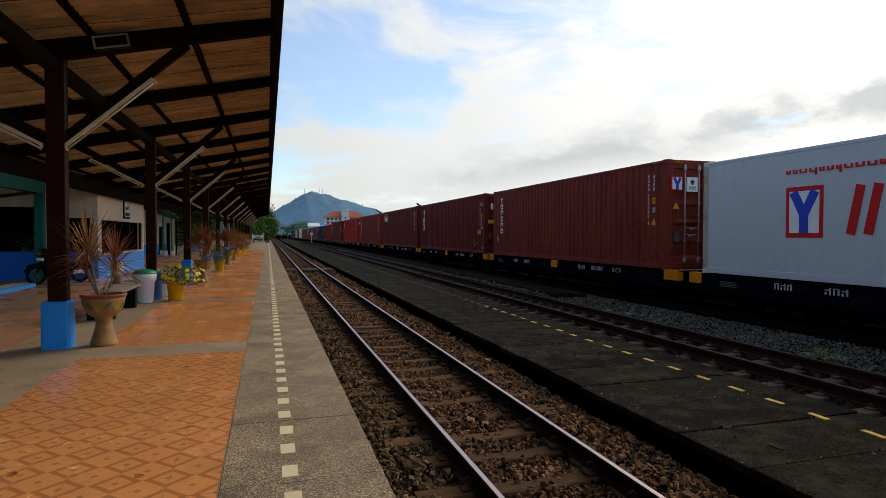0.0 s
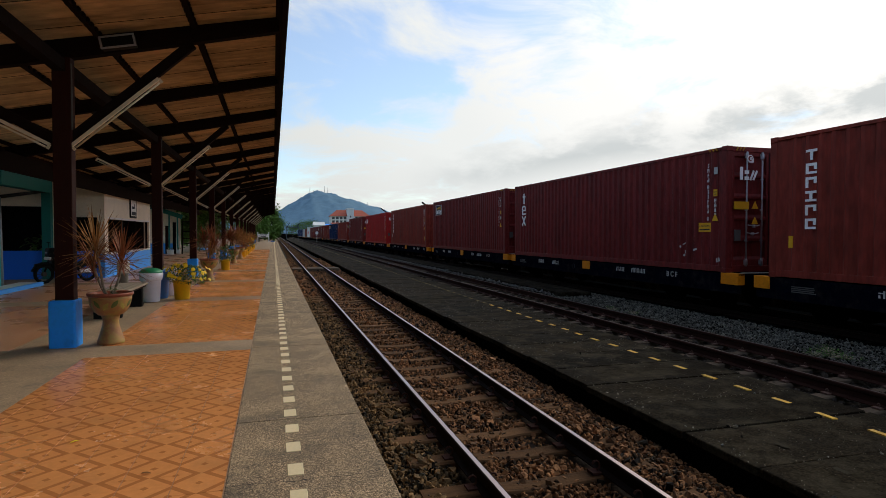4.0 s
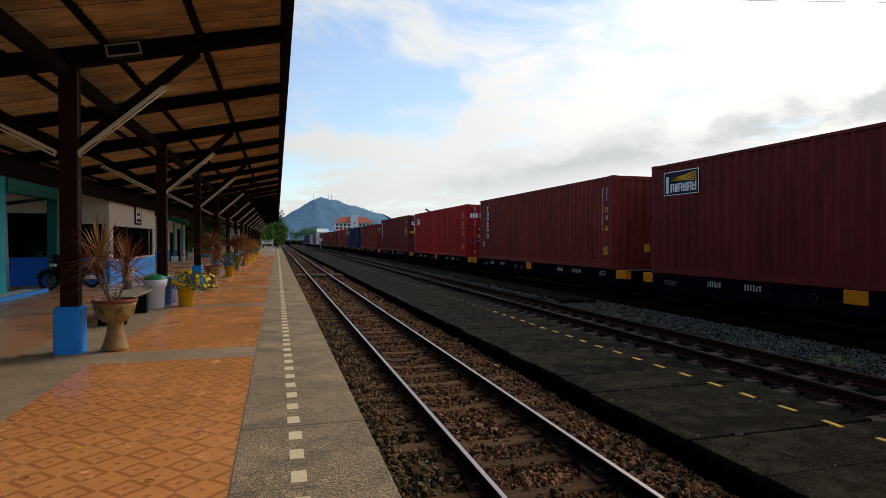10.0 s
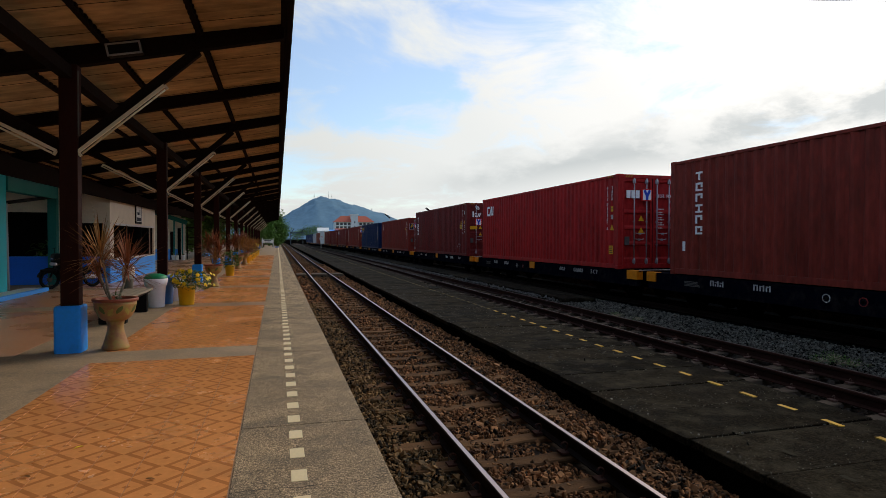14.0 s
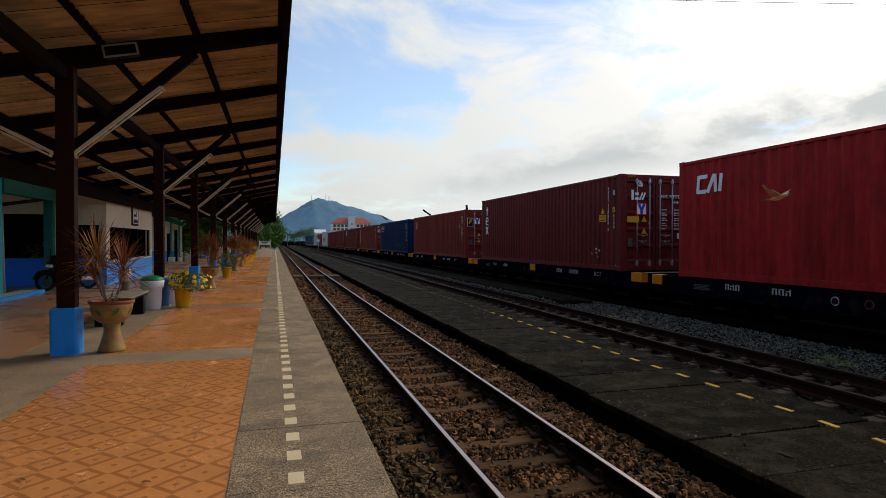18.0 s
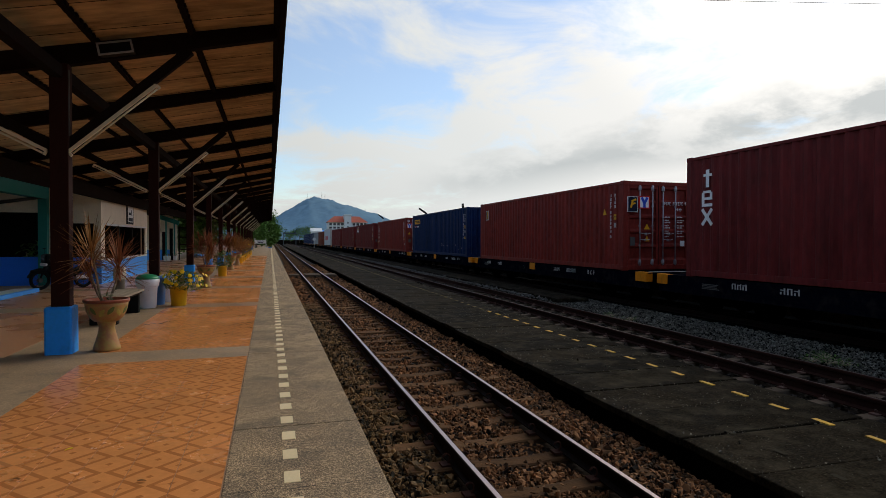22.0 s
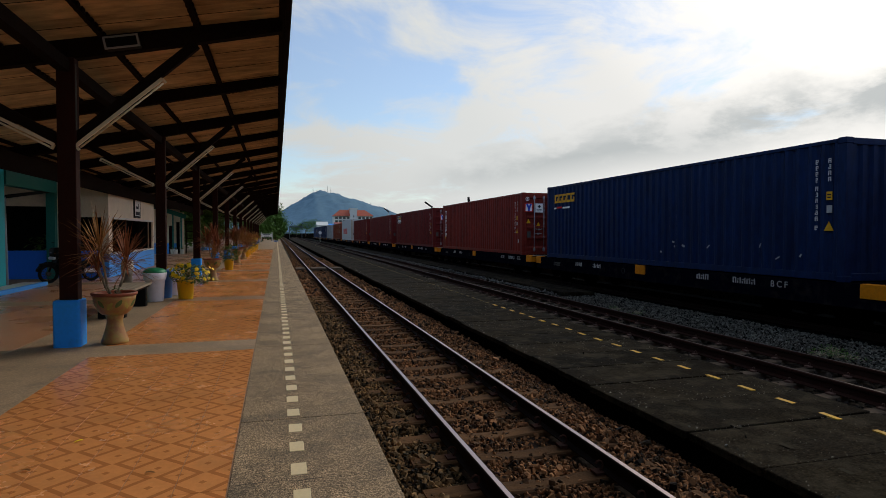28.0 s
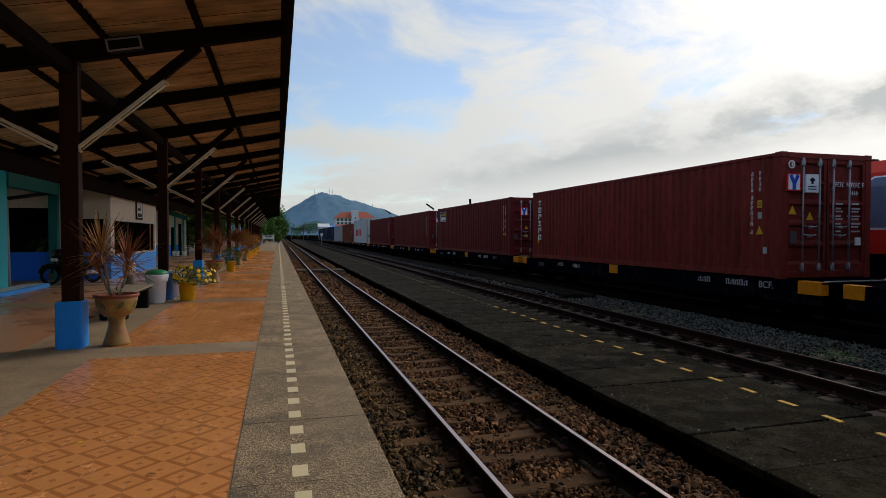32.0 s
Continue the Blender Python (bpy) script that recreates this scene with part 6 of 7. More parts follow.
def locomotive():
    """A parked diesel on the siding behind the freight train."""
    g = thing("locomotive", "parked red and grey diesel locomotive with a white stripe", "locomotive", pose(14.45, 4.5, 0))
    w, n = 2.75, 21.5

    def loft(z0, z1, in0, in1, mat, name, label=""):
        bm = bmesh.new()
        pts = [(in0, z0), (in1, z1), (w - in1, z1), (w - in0, z0)]
        ends = [[bm.verts.new((x, y, z)) for x, z in pts] for y in (0, n)]
        for i in range(4):
            bm.faces.new((ends[0][i], ends[1][i], ends[1][(i + 1) % 4], ends[0][(i + 1) % 4]))
        bm.faces.new(ends[0]), bm.faces.new(ends[1][::-1])
        return part(name, bm, mat, g, label)
    loft(0.45, 1.06, 0.0, 0.0, M["undergear"], "frame_side", "black frame side")
    loft(1.06, 2.75, 0.0, 0.0, M["loco_red"], "body_side", "red body side")
    loft(2.75, 3.12, 0.0, 0.16, M["loco_red"], "roof_shoulder", "red roof shoulder")
    loft(3.12, 3.46, 0.16, 0.55, M["loco_red"], "roof", "red roof")
    def panel(lift, pts, mat, name, label):
        bm = bmesh.new()
        u = [bm.verts.new((-lift + 0.432 * max(0.0, z - 2.75), y, z)) for y, z in pts]
        v = [bm.verts.new((0.02 + 0.432 * max(0.0, z - 2.75), y, z)) for y, z in pts]
        bm.faces.new(u), bm.faces.new(v[::-1])
        for i in range(len(pts)):
            j = (i + 1) % len(pts)
            bm.faces.new((u[i], v[i], v[j], u[j]))
        part(name, bm, mat, g, label)
    white, grey = M["white_paint"], M["loco_grey"]
    panel(0.006, [(0.2, 1.66), (7.0, 1.66), (8.6, 1.07), (10.2, 1.07), (7.23, 2.75), (0.2, 2.75)], white, "stripe", "white edge of the grey panel")
    panel(0.006, [(0.2, 2.75), (7.23, 2.75), (6.75, 3.02), (0.2, 3.02)], white, "stripe", "white edge of the grey panel")
    panel(0.012, [(0.2, 1.72), (7.0, 1.72), (8.62, 1.12), (10.0, 1.12), (7.12, 2.75), (0.2, 2.75)], grey, "side_panel", "blue-grey slanting side panel")
    panel(0.012, [(0.2, 2.75), (7.12, 2.75), (6.70, 2.98), (0.2, 2.98)], grey, "side_panel", "blue-grey slanting side panel")
    part("vent_hood", bevelled(0.5, 2.2, 8.2, 12.5, 3.40, 3.72, 0.05, 2), M["black"], g, "dark roof vent hood")
    part("cab_window", bevelled(-0.02, 0.02, 8.55, 8.95, 2.05, 2.55, 0.02, 1), M["bench_wood"], g, "small pale window")
    loft(0.05, 0.45, 0.15, 0.12, M["undergear"], "underframe")
    for y in (3.2, 6.0, 9.0):
        part("grille", bevelled(-0.02, 0.02, y + 8.5, y + 9.9, 1.45, 2.2, 0.01, 1), M["black"], g, "dark louvred grille")
        part("door_handle", bevelled(-0.03, 0, y + 10.15, y + 10.22, 1.4, 1.75, 0.005, 1), M["chrome"], g)
    for yc in (3.4, 14.0):
        bm = bmesh.new()
        box(bm, 0.25, 2.5, yc - 1.6, yc + 1.6, -0.1, 0.3)
        part("bogie", bm, M["undergear"], g)
        for d in (-1.2, 0, 1.2):
            bm = tube(bmesh.new(), (0.82, yc + d, 0.16), (0.94, yc + d, 0.16), 0.46, 20)
            tube(bm, (1.85, yc + d, 0.16), (1.97, yc + d, 0.16), 0.46, 20)
            part("wheelset", bm, M["undergear"], g)


locomotive()


# ---- plants, pots and furniture of the platform ----
def strap_leaf(bm, base, out, length, width, droop, r):
    """A narrow arching leaf with a keel."""
    out = Vector(out).normalized()
    side = out.cross(Vector((0, 0, 1)))
    side = (side if side.length > 0.01 else Vector((1, 0, 0))).normalized()
    p, d, rows = Vector(base), out.copy(), []
    n = 5
    for i in range(n + 1):
        t = i / n
        w = width * (0.55 + 0.9 * t) * (1 - t) ** 0.6 + 0.001
        keel = Vector((0, 0, -0.25 * w))
        rows.append((bm.verts.new(p - side * w / 2), bm.verts.new(p + keel), bm.verts.new(p + side * w / 2)))
        p = p + d * (length / n)
        d = (d + Vector((0, 0, -droop / n))).normalized()
    for a, b in zip(rows, rows[1:]):
        bm.faces.new((a[0], a[1], b[1], b[0])), bm.faces.new((a[1], a[2], b[2], b[1]))


def rosette(parent, top, radius, n, mat, seed, wide=1.0):
    r = random.Random(seed)
    bm = bmesh.new()
    for i in range(n):
        az = i * 2.39996 + r.uniform(-0.3, 0.3)
        el = r.uniform(-0.55, 1.2) if i > n * 0.15 else r.uniform(0.9, 1.5)
        out = (math.cos(az) * math.cos(el), math.sin(az) * math.cos(el), math.sin(el))
        base = Vector(top) + Vector((0, 0, r.uniform(-0.16, 0.05)))
        strap_leaf(bm, base, out, radius * r.uniform(0.75, 1.15), wide * r.uniform(0.014, 0.024), r.uniform(0.05, 0.5), r)
    return part("leaves", bm, mat, parent)


def planter(at, label="tall footed terracotta planter with faded painted leaves"):
    p = thing("planter", label, "planter", at, "pots along the platform")
    part("foot", lathe(bmesh.new(), [(0.158, 0), (0.17, 0.015), (0.166, 0.04), (0.137, 0.13), (0.104, 0.25), (0.097, 0.31), (0.112, 0.375), (0.116, 0.40)], 28), M["terracotta"], p)
    part("bowl", lathe(bmesh.new(), [(0.083, 0.385), (0.150, 0.398), (0.206, 0.45), (0.240, 0.53), (0.258, 0.608), (0.264, 0.655), (0.249, 0.655), (0.232, 0.62)], 32), M["terracotta"], p)
    for k in range(14):
        a0, z0, lean = k * 0.449 + 0.2, 0.525 + 0.030 * (k % 2), 0.9 if k % 3 else -0.8
        leaf = bmesh.new()
        rows = []
        for j in range(6):
            u = j / 5
            w = 0.030 * math.sin(math.pi * (0.08 + 0.84 * u))
            z, q = z0 + 0.10 * (u - 0.5), a0 + lean * 0.30 * (u - 0.5)
            r0 = 0.0025 + float(np.interp(z, (0.398, 0.45, 0.53, 0.608), (0.150, 0.206, 0.240, 0.258)))
            rows.append([leaf.verts.new((r0 * math.cos(q + e * w / 0.25), r0 * math.sin(q + e * w / 0.25), z - 0.3 * e * w * lean)) for e in (-1, 0, 1)])
        for lo, hi in zip(rows, rows[1:]):
            for e in (0, 1):
                leaf.faces.new((lo[e], lo[e + 1], hi[e + 1], hi[e]))
        part("painted_leaf", leaf, M["leaf_paint"] if k % 2 else M["leaf_paint_pale"], p, "faded leaf painted on the bowl")
    part("rim", lathe(bmesh.new(), [(0.261, 0.650), (0.280, 0.660), (0.285, 0.685), (0.278, 0.698), (0.249, 0.695), (0.245, 0.650)], 32), M["terracotta_rim"], p, "red-brown glazed rim")
    part("soil", lathe(bmesh.new(), [(0.249, 0.61), (0.247, 0.65), (0.124, 0.665), (0.017, 0.672)], 24), M["earth"], p)
    return p


def cordyline(at, stems, seed, wide=1.0, group="plants along the platform"):
    """Bare stems with tufts of narrow bronze leaves."""
    g = thing("cordyline", "bronze-leaved cordyline with bare stems in a terracotta planter", "plant", at, group)
    r = random.Random(seed)
    for k, (dx, dy, h, rad, n, kind) in enumerate(stems):
        bm = bmesh.new()
        pts = [Vector((dx * 0.35 * (1 - 0.4 * (i == 0)), dy * 0.35, 0.70)) if i == 0 else Vector((dx * (0.35 + 0.65 * i / 4), dy * (0.35 + 0.65 * i / 4), 0.70 + (h - 0.70) * i / 4)) + Vector((r.uniform(-0.012, 0.012), r.uniform(-0.012, 0.012), 0)) for i in range(5)]
        for a, b in zip(pts, pts[1:]):
            tube(bm, a, b, 0.017, 7, 0.015)
        part("stem", bm, M["stem"], g)
        rosette(g, pts[-1], rad, int(n * wide), M[kind], seed * 7 + k, wide)
    return g


def yellow_pot(at):
    p = thing("flower_pot", "bright yellow plastic flower pot on the tiles", "pot", at, "pots along the platform")
    part("wall", lathe(bmesh.new(), [(0.150, 0), (0.158, 0.01), (0.186, 0.38), (0.200, 0.382), (0.203, 0.43), (0.188, 0.432), (0.18, 0.38)], 28), M["yellow_plastic"], p)
    part("soil", lathe(bmesh.new(), [(0.172, 0.36), (0.178, 0.39), (0.042, 0.405)], 20), M["earth"], p)
    return p


def bush(at, radius, height, n, seed, flowers=0, label="leafy green plant in a pot", mat="leaf", spill=0.0, name="potted_plant", leaf=0.05):
    g = thing(name, label, "plant", at, "plants along the platform")
    r = random.Random(seed)
    stems, leaves = bmesh.new(), bmesh.new()
    for i in range(14):
        az, el = r.uniform(0, 6.28), r.uniform(0.5, 1.4)
        tip = Vector((radius * math.cos(az) * math.cos(el) * 1.1, radius * math.sin(az) * math.cos(el) * 1.1, height * math.sin(el)))
        tube(stems, (0, 0, 0), tip * 0.8, 0.006, 4)
    for i in range(n):
        az, u = r.uniform(0, 6.28), r.random() ** 0.5
        z = r.uniform(-0.05, 1)
        rr = radius * u * (1.1 - 0.55 * abs(z - 0.4))
        c = Vector((rr * math.cos(az) + spill * rr, rr * math.sin(az), height * z - spill * 0.5 * max(0, rr * math.cos(az))))
        strap_leaf(leaves, c, (r.uniform(-1, 1), r.uniform(-1, 1), r.uniform(-0.3, 0.8)), leaf * r.uniform(1.0, 2.2), leaf * r.uniform(0.5, 0.8), 0.6, r)
    tagged(part("stem", stems, M["stem"], g), kind="stuff")
    tagged(part("foliage", leaves, M[mat], g), kind="stuff")
    for i in range(flowers):
        az, z = r.uniform(0, 6.28), r.uniform(0.25, 1.05)
        rr = radius * r.uniform(0.45, 1.15)
        c = Vector((rr * math.cos(az) + spill * rr * 0.8, rr * math.sin(az), height * z - spill * 0.7 * max(0, rr * math.cos(az))))
        bm = bmesh.new()
        nrm = (Vector((math.cos(az), math.sin(az) - 0.6, 0.7))).normalized()
        s = nrm.orthogonal().normalized()
        t = nrm.cross(s)
        rad = r.uniform(0.034, 0.056)
        mid = bm.verts.new(c + nrm * 0.012)
        ring = [bm.verts.new(c + (rad if k % 2 == 0 else rad * 0.86) * (math.cos(k * math.pi / 5) * s + math.sin(k * math.pi / 5) * t)) for k in range(10)]
        low = bm.verts.new(c - nrm * 0.02)
        for k in range(10):
            bm.faces.new((mid, ring[k], ring[(k + 1) % 10])), bm.faces.new((low, ring[(k + 1) % 10], ring[k]))
        part("flower", bm, M["petal"], g, "yellow flower")
    return g


def bin_(at, body, lid, label):
    b = thing("waste_bin", label, "bin", at, "bins by the bench")
    part("body", lathe(bmesh.new(), [(0.165, 0), (0.175, 0.01), (0.205, 0.60), (0.220, 0.61), (0.220, 0.64), (0.200, 0.64)], 28), body, b)
    if lid:
        part("lid", lathe(bmesh.new(), [(0.232, 0.62), (0.240, 0.64), (0.235, 0.665), (0.18, 0.71), (0.09, 0.735), (0.02, 0.74)], 28), lid, b, "domed green lid")
        part("bag", lathe(bmesh.new(), [(0.212, 0.47), (0.224, 0.48), (0.246, 0.62), (0.236, 0.635)], 22), M["white_plastic"], b, "white bag folded over the rim")
    return b


def bench(at):
    b = thing("bench", "weathered wooden plank bench on dark block legs", "bench", at)
    for k in range(4):
        part("plank", bevelled(-0.26 + 0.131 * k, -0.26 + 0.131 * k + 0.124, -1.15, 1.15, 0.42, 0.46, 0.006, 1), M["bench_wood"], b)
    for y in (-0.95, 0.75):
        part("leg", bevelled(-0.22, 0.22, y, y + 0.14, 0, 0.40, 0.012, 1), M["black"], b)
    part("apron", box(bmesh.new(), -0.235, 0.235, -1.05, 1.05, 0.385, 0.42), M["beam"], b)


def motorcycle(at):
    m = thing("motorcycle", "dark underbone motorcycle parked on its stand by the hall", "motorcycle", at)
    for y in (-0.62, 0.62):
        bm = bmesh.new()
        rings = [[bm.verts.new((0.05 * math.sin(q), y + (0.24 + 0.045 * math.cos(q)) * math.cos(a), 0.285 + (0.24 + 0.045 * math.cos(q)) * math.sin(a))) for q in (2 * math.pi * j / 8 for j in range(8))] for a in (2 * math.pi * i / 28 for i in range(28))]
        for i in range(28):
            for j in range(8):
                bm.faces.new((rings[i][j], rings[(i + 1) % 28][j], rings[(i + 1) % 28][(j + 1) % 8], rings[i][(j + 1) % 8])).smooth = True
        w = part("wheel", bm, M["gasket"], m)
        bm = bmesh.new()
        for i in range(12):
            a = 2 * math.pi * i / 12
            tube(bm, (0, y, 0.285), (0, y + 0.22 * math.cos(a), 0.285 + 0.22 * math.sin(a)), 0.006, 4)
        tube(bm, (-0.05, y, 0.285), (0.05, y, 0.285), 0.06, 12)
        part("spokes", bm, M["dim_plate"], w)
        bm = bmesh.new()
        for i in range(8):
            a, c = math.pi * (0.12 + 0.10 * i), math.pi * (0.12 + 0.10 * (i + 1))
            bar(bm, (0, y + 0.31 * math.cos(a), 0.285 + 0.31 * math.sin(a)), (0, y + 0.31 * math.cos(c), 0.285 + 0.31 * math.sin(c)), 0.10, 0.014, (1, 0, 0))
        part("mudguard", bm, M["black"], m)
    bm = bmesh.new()
    tube(bm, (0, -0.62, 0.285), (0, -0.40, 0.95), 0.028, 8)
    tube(bm, (-0.30, -0.36, 1.02), (0.30, -0.36, 1.02), 0.014, 8)
    part("fork", bm, M["black"], m)
    bm = bevelled(-0.17, 0.17, -0.54, -0.26, 0.76, 1.06, 0.08, 3)
    part("headlamp_cowl", bm, M["black"], m)
    part("headlamp", bevelled(-0.09, 0.09, -0.555, -0.52, 0.86, 0.93, 0.02, 2), M["glass_dark"], m, "dark headlamp glass")
    bm = bmesh.new()
    prof = [(-0.36, 0.80), (-0.10, 0.52), (0.35, 0.60), (0.80, 0.78), (0.82, 0.66), (0.30, 0.38), (-0.12, 0.34), (-0.44, 0.62)]
    a = [bm.verts.new((-0.09, y, z)) for y, z in prof]
    b = [bm.verts.new((0.09, y, z)) for y, z in prof]
    bm.faces.new(a), bm.faces.new(b[::-1])
    for i in range(8):
        bm.faces.new((a[i], b[i], b[(i + 1) % 8], a[(i + 1) % 8]))
    part("body", bm, M["black"], m)
    part("leg_shield", bevelled(-0.22, 0.22, -0.36, -0.20, 0.34, 0.90, 0.05, 3), M["black"], m)
    part("lamp_panel", bevelled(-0.15, 0.15, -0.56, -0.47, 0.70, 0.79, 0.03, 2), M["white_plastic"], m, "pale lamp panel")
    part("shield_stripe", bevelled(-0.225, 0.225, -0.30, -0.24, 0.52, 0.60, 0.01, 1), M["dull_red"], m, "red stripe on the leg shield")
    part("heat_guard", bevelled(0.15, 0.22, 0.30, 0.78, 0.28, 0.40, 0.03, 2), M["white_plastic"], m, "pale exhaust guard")
    part("front_fender", bevelled(-0.075, 0.075, -0.86, -0.44, 0.50, 0.60, 0.045, 3), M["black"], m)
    part("tail_lamp", bevelled(-0.07, 0.07, 0.80, 0.86, 0.66, 0.76, 0.015, 2), M["dull_red"], m, "red tail lamp")
    part("seat", bevelled(-0.12, 0.12, 0.02, 0.72, 0.74, 0.83, 0.035, 3), M["gasket"], m)
    part("engine", bevelled(-0.13, 0.13, -0.12, 0.24, 0.24, 0.46, 0.03, 2), M["grey_steel"], m)
    part("exhaust", tube(bmesh.new(), (0.13, 0.0, 0.26), (0.16, 0.80, 0.34), 0.045, 10), M["chrome"], m)
    for x in (-0.24, 0.24):
        bm = tube(bmesh.new(), (x, -0.36, 1.02), (x * 1.2, -0.34, 1.20), 0.007, 5)
        lathe(bm, [(0.01, 0), (0.05, 0.01), (0.05, 0.02)], 12, (x * 1.25, -0.34, 1.20))
        part("mirror", bm, M["gasket"], m)
    part("stand", tube(bmesh.new(), (-0.05, 0.2, 0.3), (-0.28, 0.25, 0.01), 0.014, 6), M["grey_steel"], m)


planter(pose(-2.135, 8.86, 0))
cordyline(pose(-2.135, 8.86, -0.06), [(-0.15, -0.06, 1.37, 0.56, 95, "olive_leaf"), (0.14, 0.03, 1.22, 0.50, 110, "red_leaf"), (-0.23, 0.06, 1.16, 0.46, 60, "red_leaf")], 3)
bush(pose(-2.095, 8.82, 0.65), 0.07, 0.10, 22, 8, label="small green weed in the planter", name="weed", leaf=0.035)
bench(pose(-2.80, 12.35, 0))
bin_(pose(-2.58, 14.02, 0, 0, 0, 10), M["white_plastic"], M["green_plastic"], "white waste bin with a domed green lid beside a bench")
bin_(pose(-2.52, 14.70, 0), M["blue_plastic"], None, "blue waste bin behind the white one")
bin_(pose(-2.40, 15.35, 0), M["white_plastic"], None, "plain white bin beside the post")
jar = thing("water_jar", "cream jar with a brown base on a low stand", "jar", pose(-3.25, 14.6, 0))
part("jar_body", lathe(bmesh.new(), [(0.10, 0.60), (0.13, 0.62), (0.13, 0.82), (0.10, 0.87), (0.06, 0.89)], 20), M["cream"], jar)
part("base", lathe(bmesh.new(), [(0.14, 0.0), (0.10, 0.05), (0.10, 0.56), (0.13, 0.60)], 20), M["bench_wood"], jar)
yellow_pot(pose(-2.00, 14.35, 0))
bush(pose(-2.00, 14.35, 0.40), 0.44, 0.38, 760, 21, 64, "sprawling green plant full of yellow flowers in a yellow pot", spill=0.28, name="flowering_plant")
planter(pose(-1.93, 19.5, 0), "footed terracotta planter beside the second post")
cordyline(pose(-1.93, 19.5, 0), [(-0.15, 0.05, 1.25, 0.50, 60, "red_leaf"), (0.16, -0.05, 1.15, 0.50, 60, "red_leaf"), (0.0, 0.18, 1.45, 0.45, 50, "red_leaf"), (0.05, -0.1, 0.95, 0.40, 40, "olive_leaf")], 5, 1.5)

yellow_pot(pose(-1.87, 25.1, 0))
bush(pose(-1.87, 25.1, 0.40), 0.38, 0.58, 300, 33, 0, "bushy dark green plant in a yellow pot", leaf=0.09)
for k, (y, x) in enumerate(((30.5, -1.88), (35.6, -1.84))):
    planter(pose(x, y, 0))
    cordyline(pose(x, y, 0), [(-0.2, 0.05, 1.30, 0.55, 60, "red_leaf"), (0.2, -0.05, 1.2, 0.55, 60, "olive_leaf"), (0.0, 0.2, 1.5, 0.5, 50, "red_leaf")], 11 + k, 1.9)
for k, y in enumerate((38.5, 41.5, 44.8, 48.5, 52.5, 57.0)):
    yellow_pot(pose(-1.82, y, 0))
    if k % 2:
        bush(pose(-1.82, y, 0.38), 0.40, 0.75, 160, 50 + k, 10, "leafy plant with yellow flowers in a yellow pot", leaf=0.09, name="flowering_plant")
    else:
        cordyline(pose(-1.82, y, -0.32), [(-0.2, 0, 1.25, 0.55, 50, "red_leaf"), (0.2, 0.1, 1.4, 0.55, 50, "olive_leaf"), (0, -0.1, 1.1, 0.5, 40, "red_leaf")], 61 + k, 2.0)
motorcycle(pose(-6.03, 20.10, 0, 0, 0, -46))
for k, (x, y) in enumerate(((-7.0, 44.2), (-6.75, 44.0), (-6.38, 44.3))):
    p = thing("white_pot", "small white pot against the building wall", "pot", pose(x, y, 0), "white pots by the wall")
    part("wall", lathe(bmesh.new(), [(0.10, 0), (0.11, 0.01), (0.13, 0.30), (0.14, 0.33), (0.12, 0.33)], 18), M["white_paint"], p)
    part("soil", lathe(bmesh.new(), [(0.115, 0.28), (0.12, 0.31), (0.03, 0.315)], 14), M["earth"], p)
    bush(pose(x, y, 0.30), 0.12, 0.2, 30, 80 + k, 0, "small dark plant in a white pot", leaf=0.05)
bush(pose(-7.75, 22.6, 0.0), 0.40, 1.35, 110, 90, 0, "dim leafy plant behind the low hall wall", name="shrub", leaf=0.13)

for k in range(13):
    (yy, xx) = ((4.71, -1.39), (4.23, -1.54), (3.97, -0.76), (5.0, -2.02), (3.05, -1.02), (6.2, -1.2), (7.1, -0.9), (3.4, -1.9), (4.9, -0.6), (13.2, -1.55), (13.6, -1.50), (13.4, -1.35), (9.8, -1.2))[k]
    r = random.Random(300 + k)
    bm = bmesh.new()
    strap_leaf(bm, (-0.04, 0, 0.006), (1, 0, 0.2), 0.062, 0.034, 0.7, r)
    solid("fallen_leaf", bm, M["petal"] if k in (0, 9, 10, 11) else M["fallen"], "small dry leaf lying on the tiles", "leaf", pose(xx, yy, 0.004, 0, 0, r.uniform(0, 360)), "fallen leaves")


# ---- far things ----
def tree(at, height, spread, seed, n=1100):
    t = thing("tree", "dense dark green tree beyond the platform end", "tree", at, "trees along the line")
    r = random.Random(seed)
    bm = bmesh.new()
    tube(bm, (0, 0, -0.3), (r.uniform(-0.2, 0.2), 0, height * 0.45), 0.16, 8, 0.10)
    tips = []
    for i in range(7):
        az = i * 0.9 + r.uniform(-0.3, 0.3)
        tip = Vector((spread * 0.55 * math.cos(az), spread * 0.55 * math.sin(az), height * r.uniform(0.55, 0.9)))
        tube(bm, (0, 0, height * r.uniform(0.25, 0.45)), tip, 0.07, 6, 0.02)
        tips.append(tip)
    part("trunk", bm, M["bark"], t)
    crown = bmesh.new()
    tips.append(Vector((0, 0, height * 0.9)))
    for i in range(n):
        c = r.choice(tips) + Vector((r.gauss(0, spread * 0.26), r.gauss(0, spread * 0.26), r.gauss(0, height * 0.13)))
        if c.z < 0.4:
            continue
        strap_leaf(crown, c, (r.uniform(-1, 1), r.uniform(-1, 1), r.uniform(-0.6, 0.6)), r.uniform(0.35, 0.75), r.uniform(0.24, 0.44), 0.8, r)
    part("crown", crown, M["tree_leaf"], t)


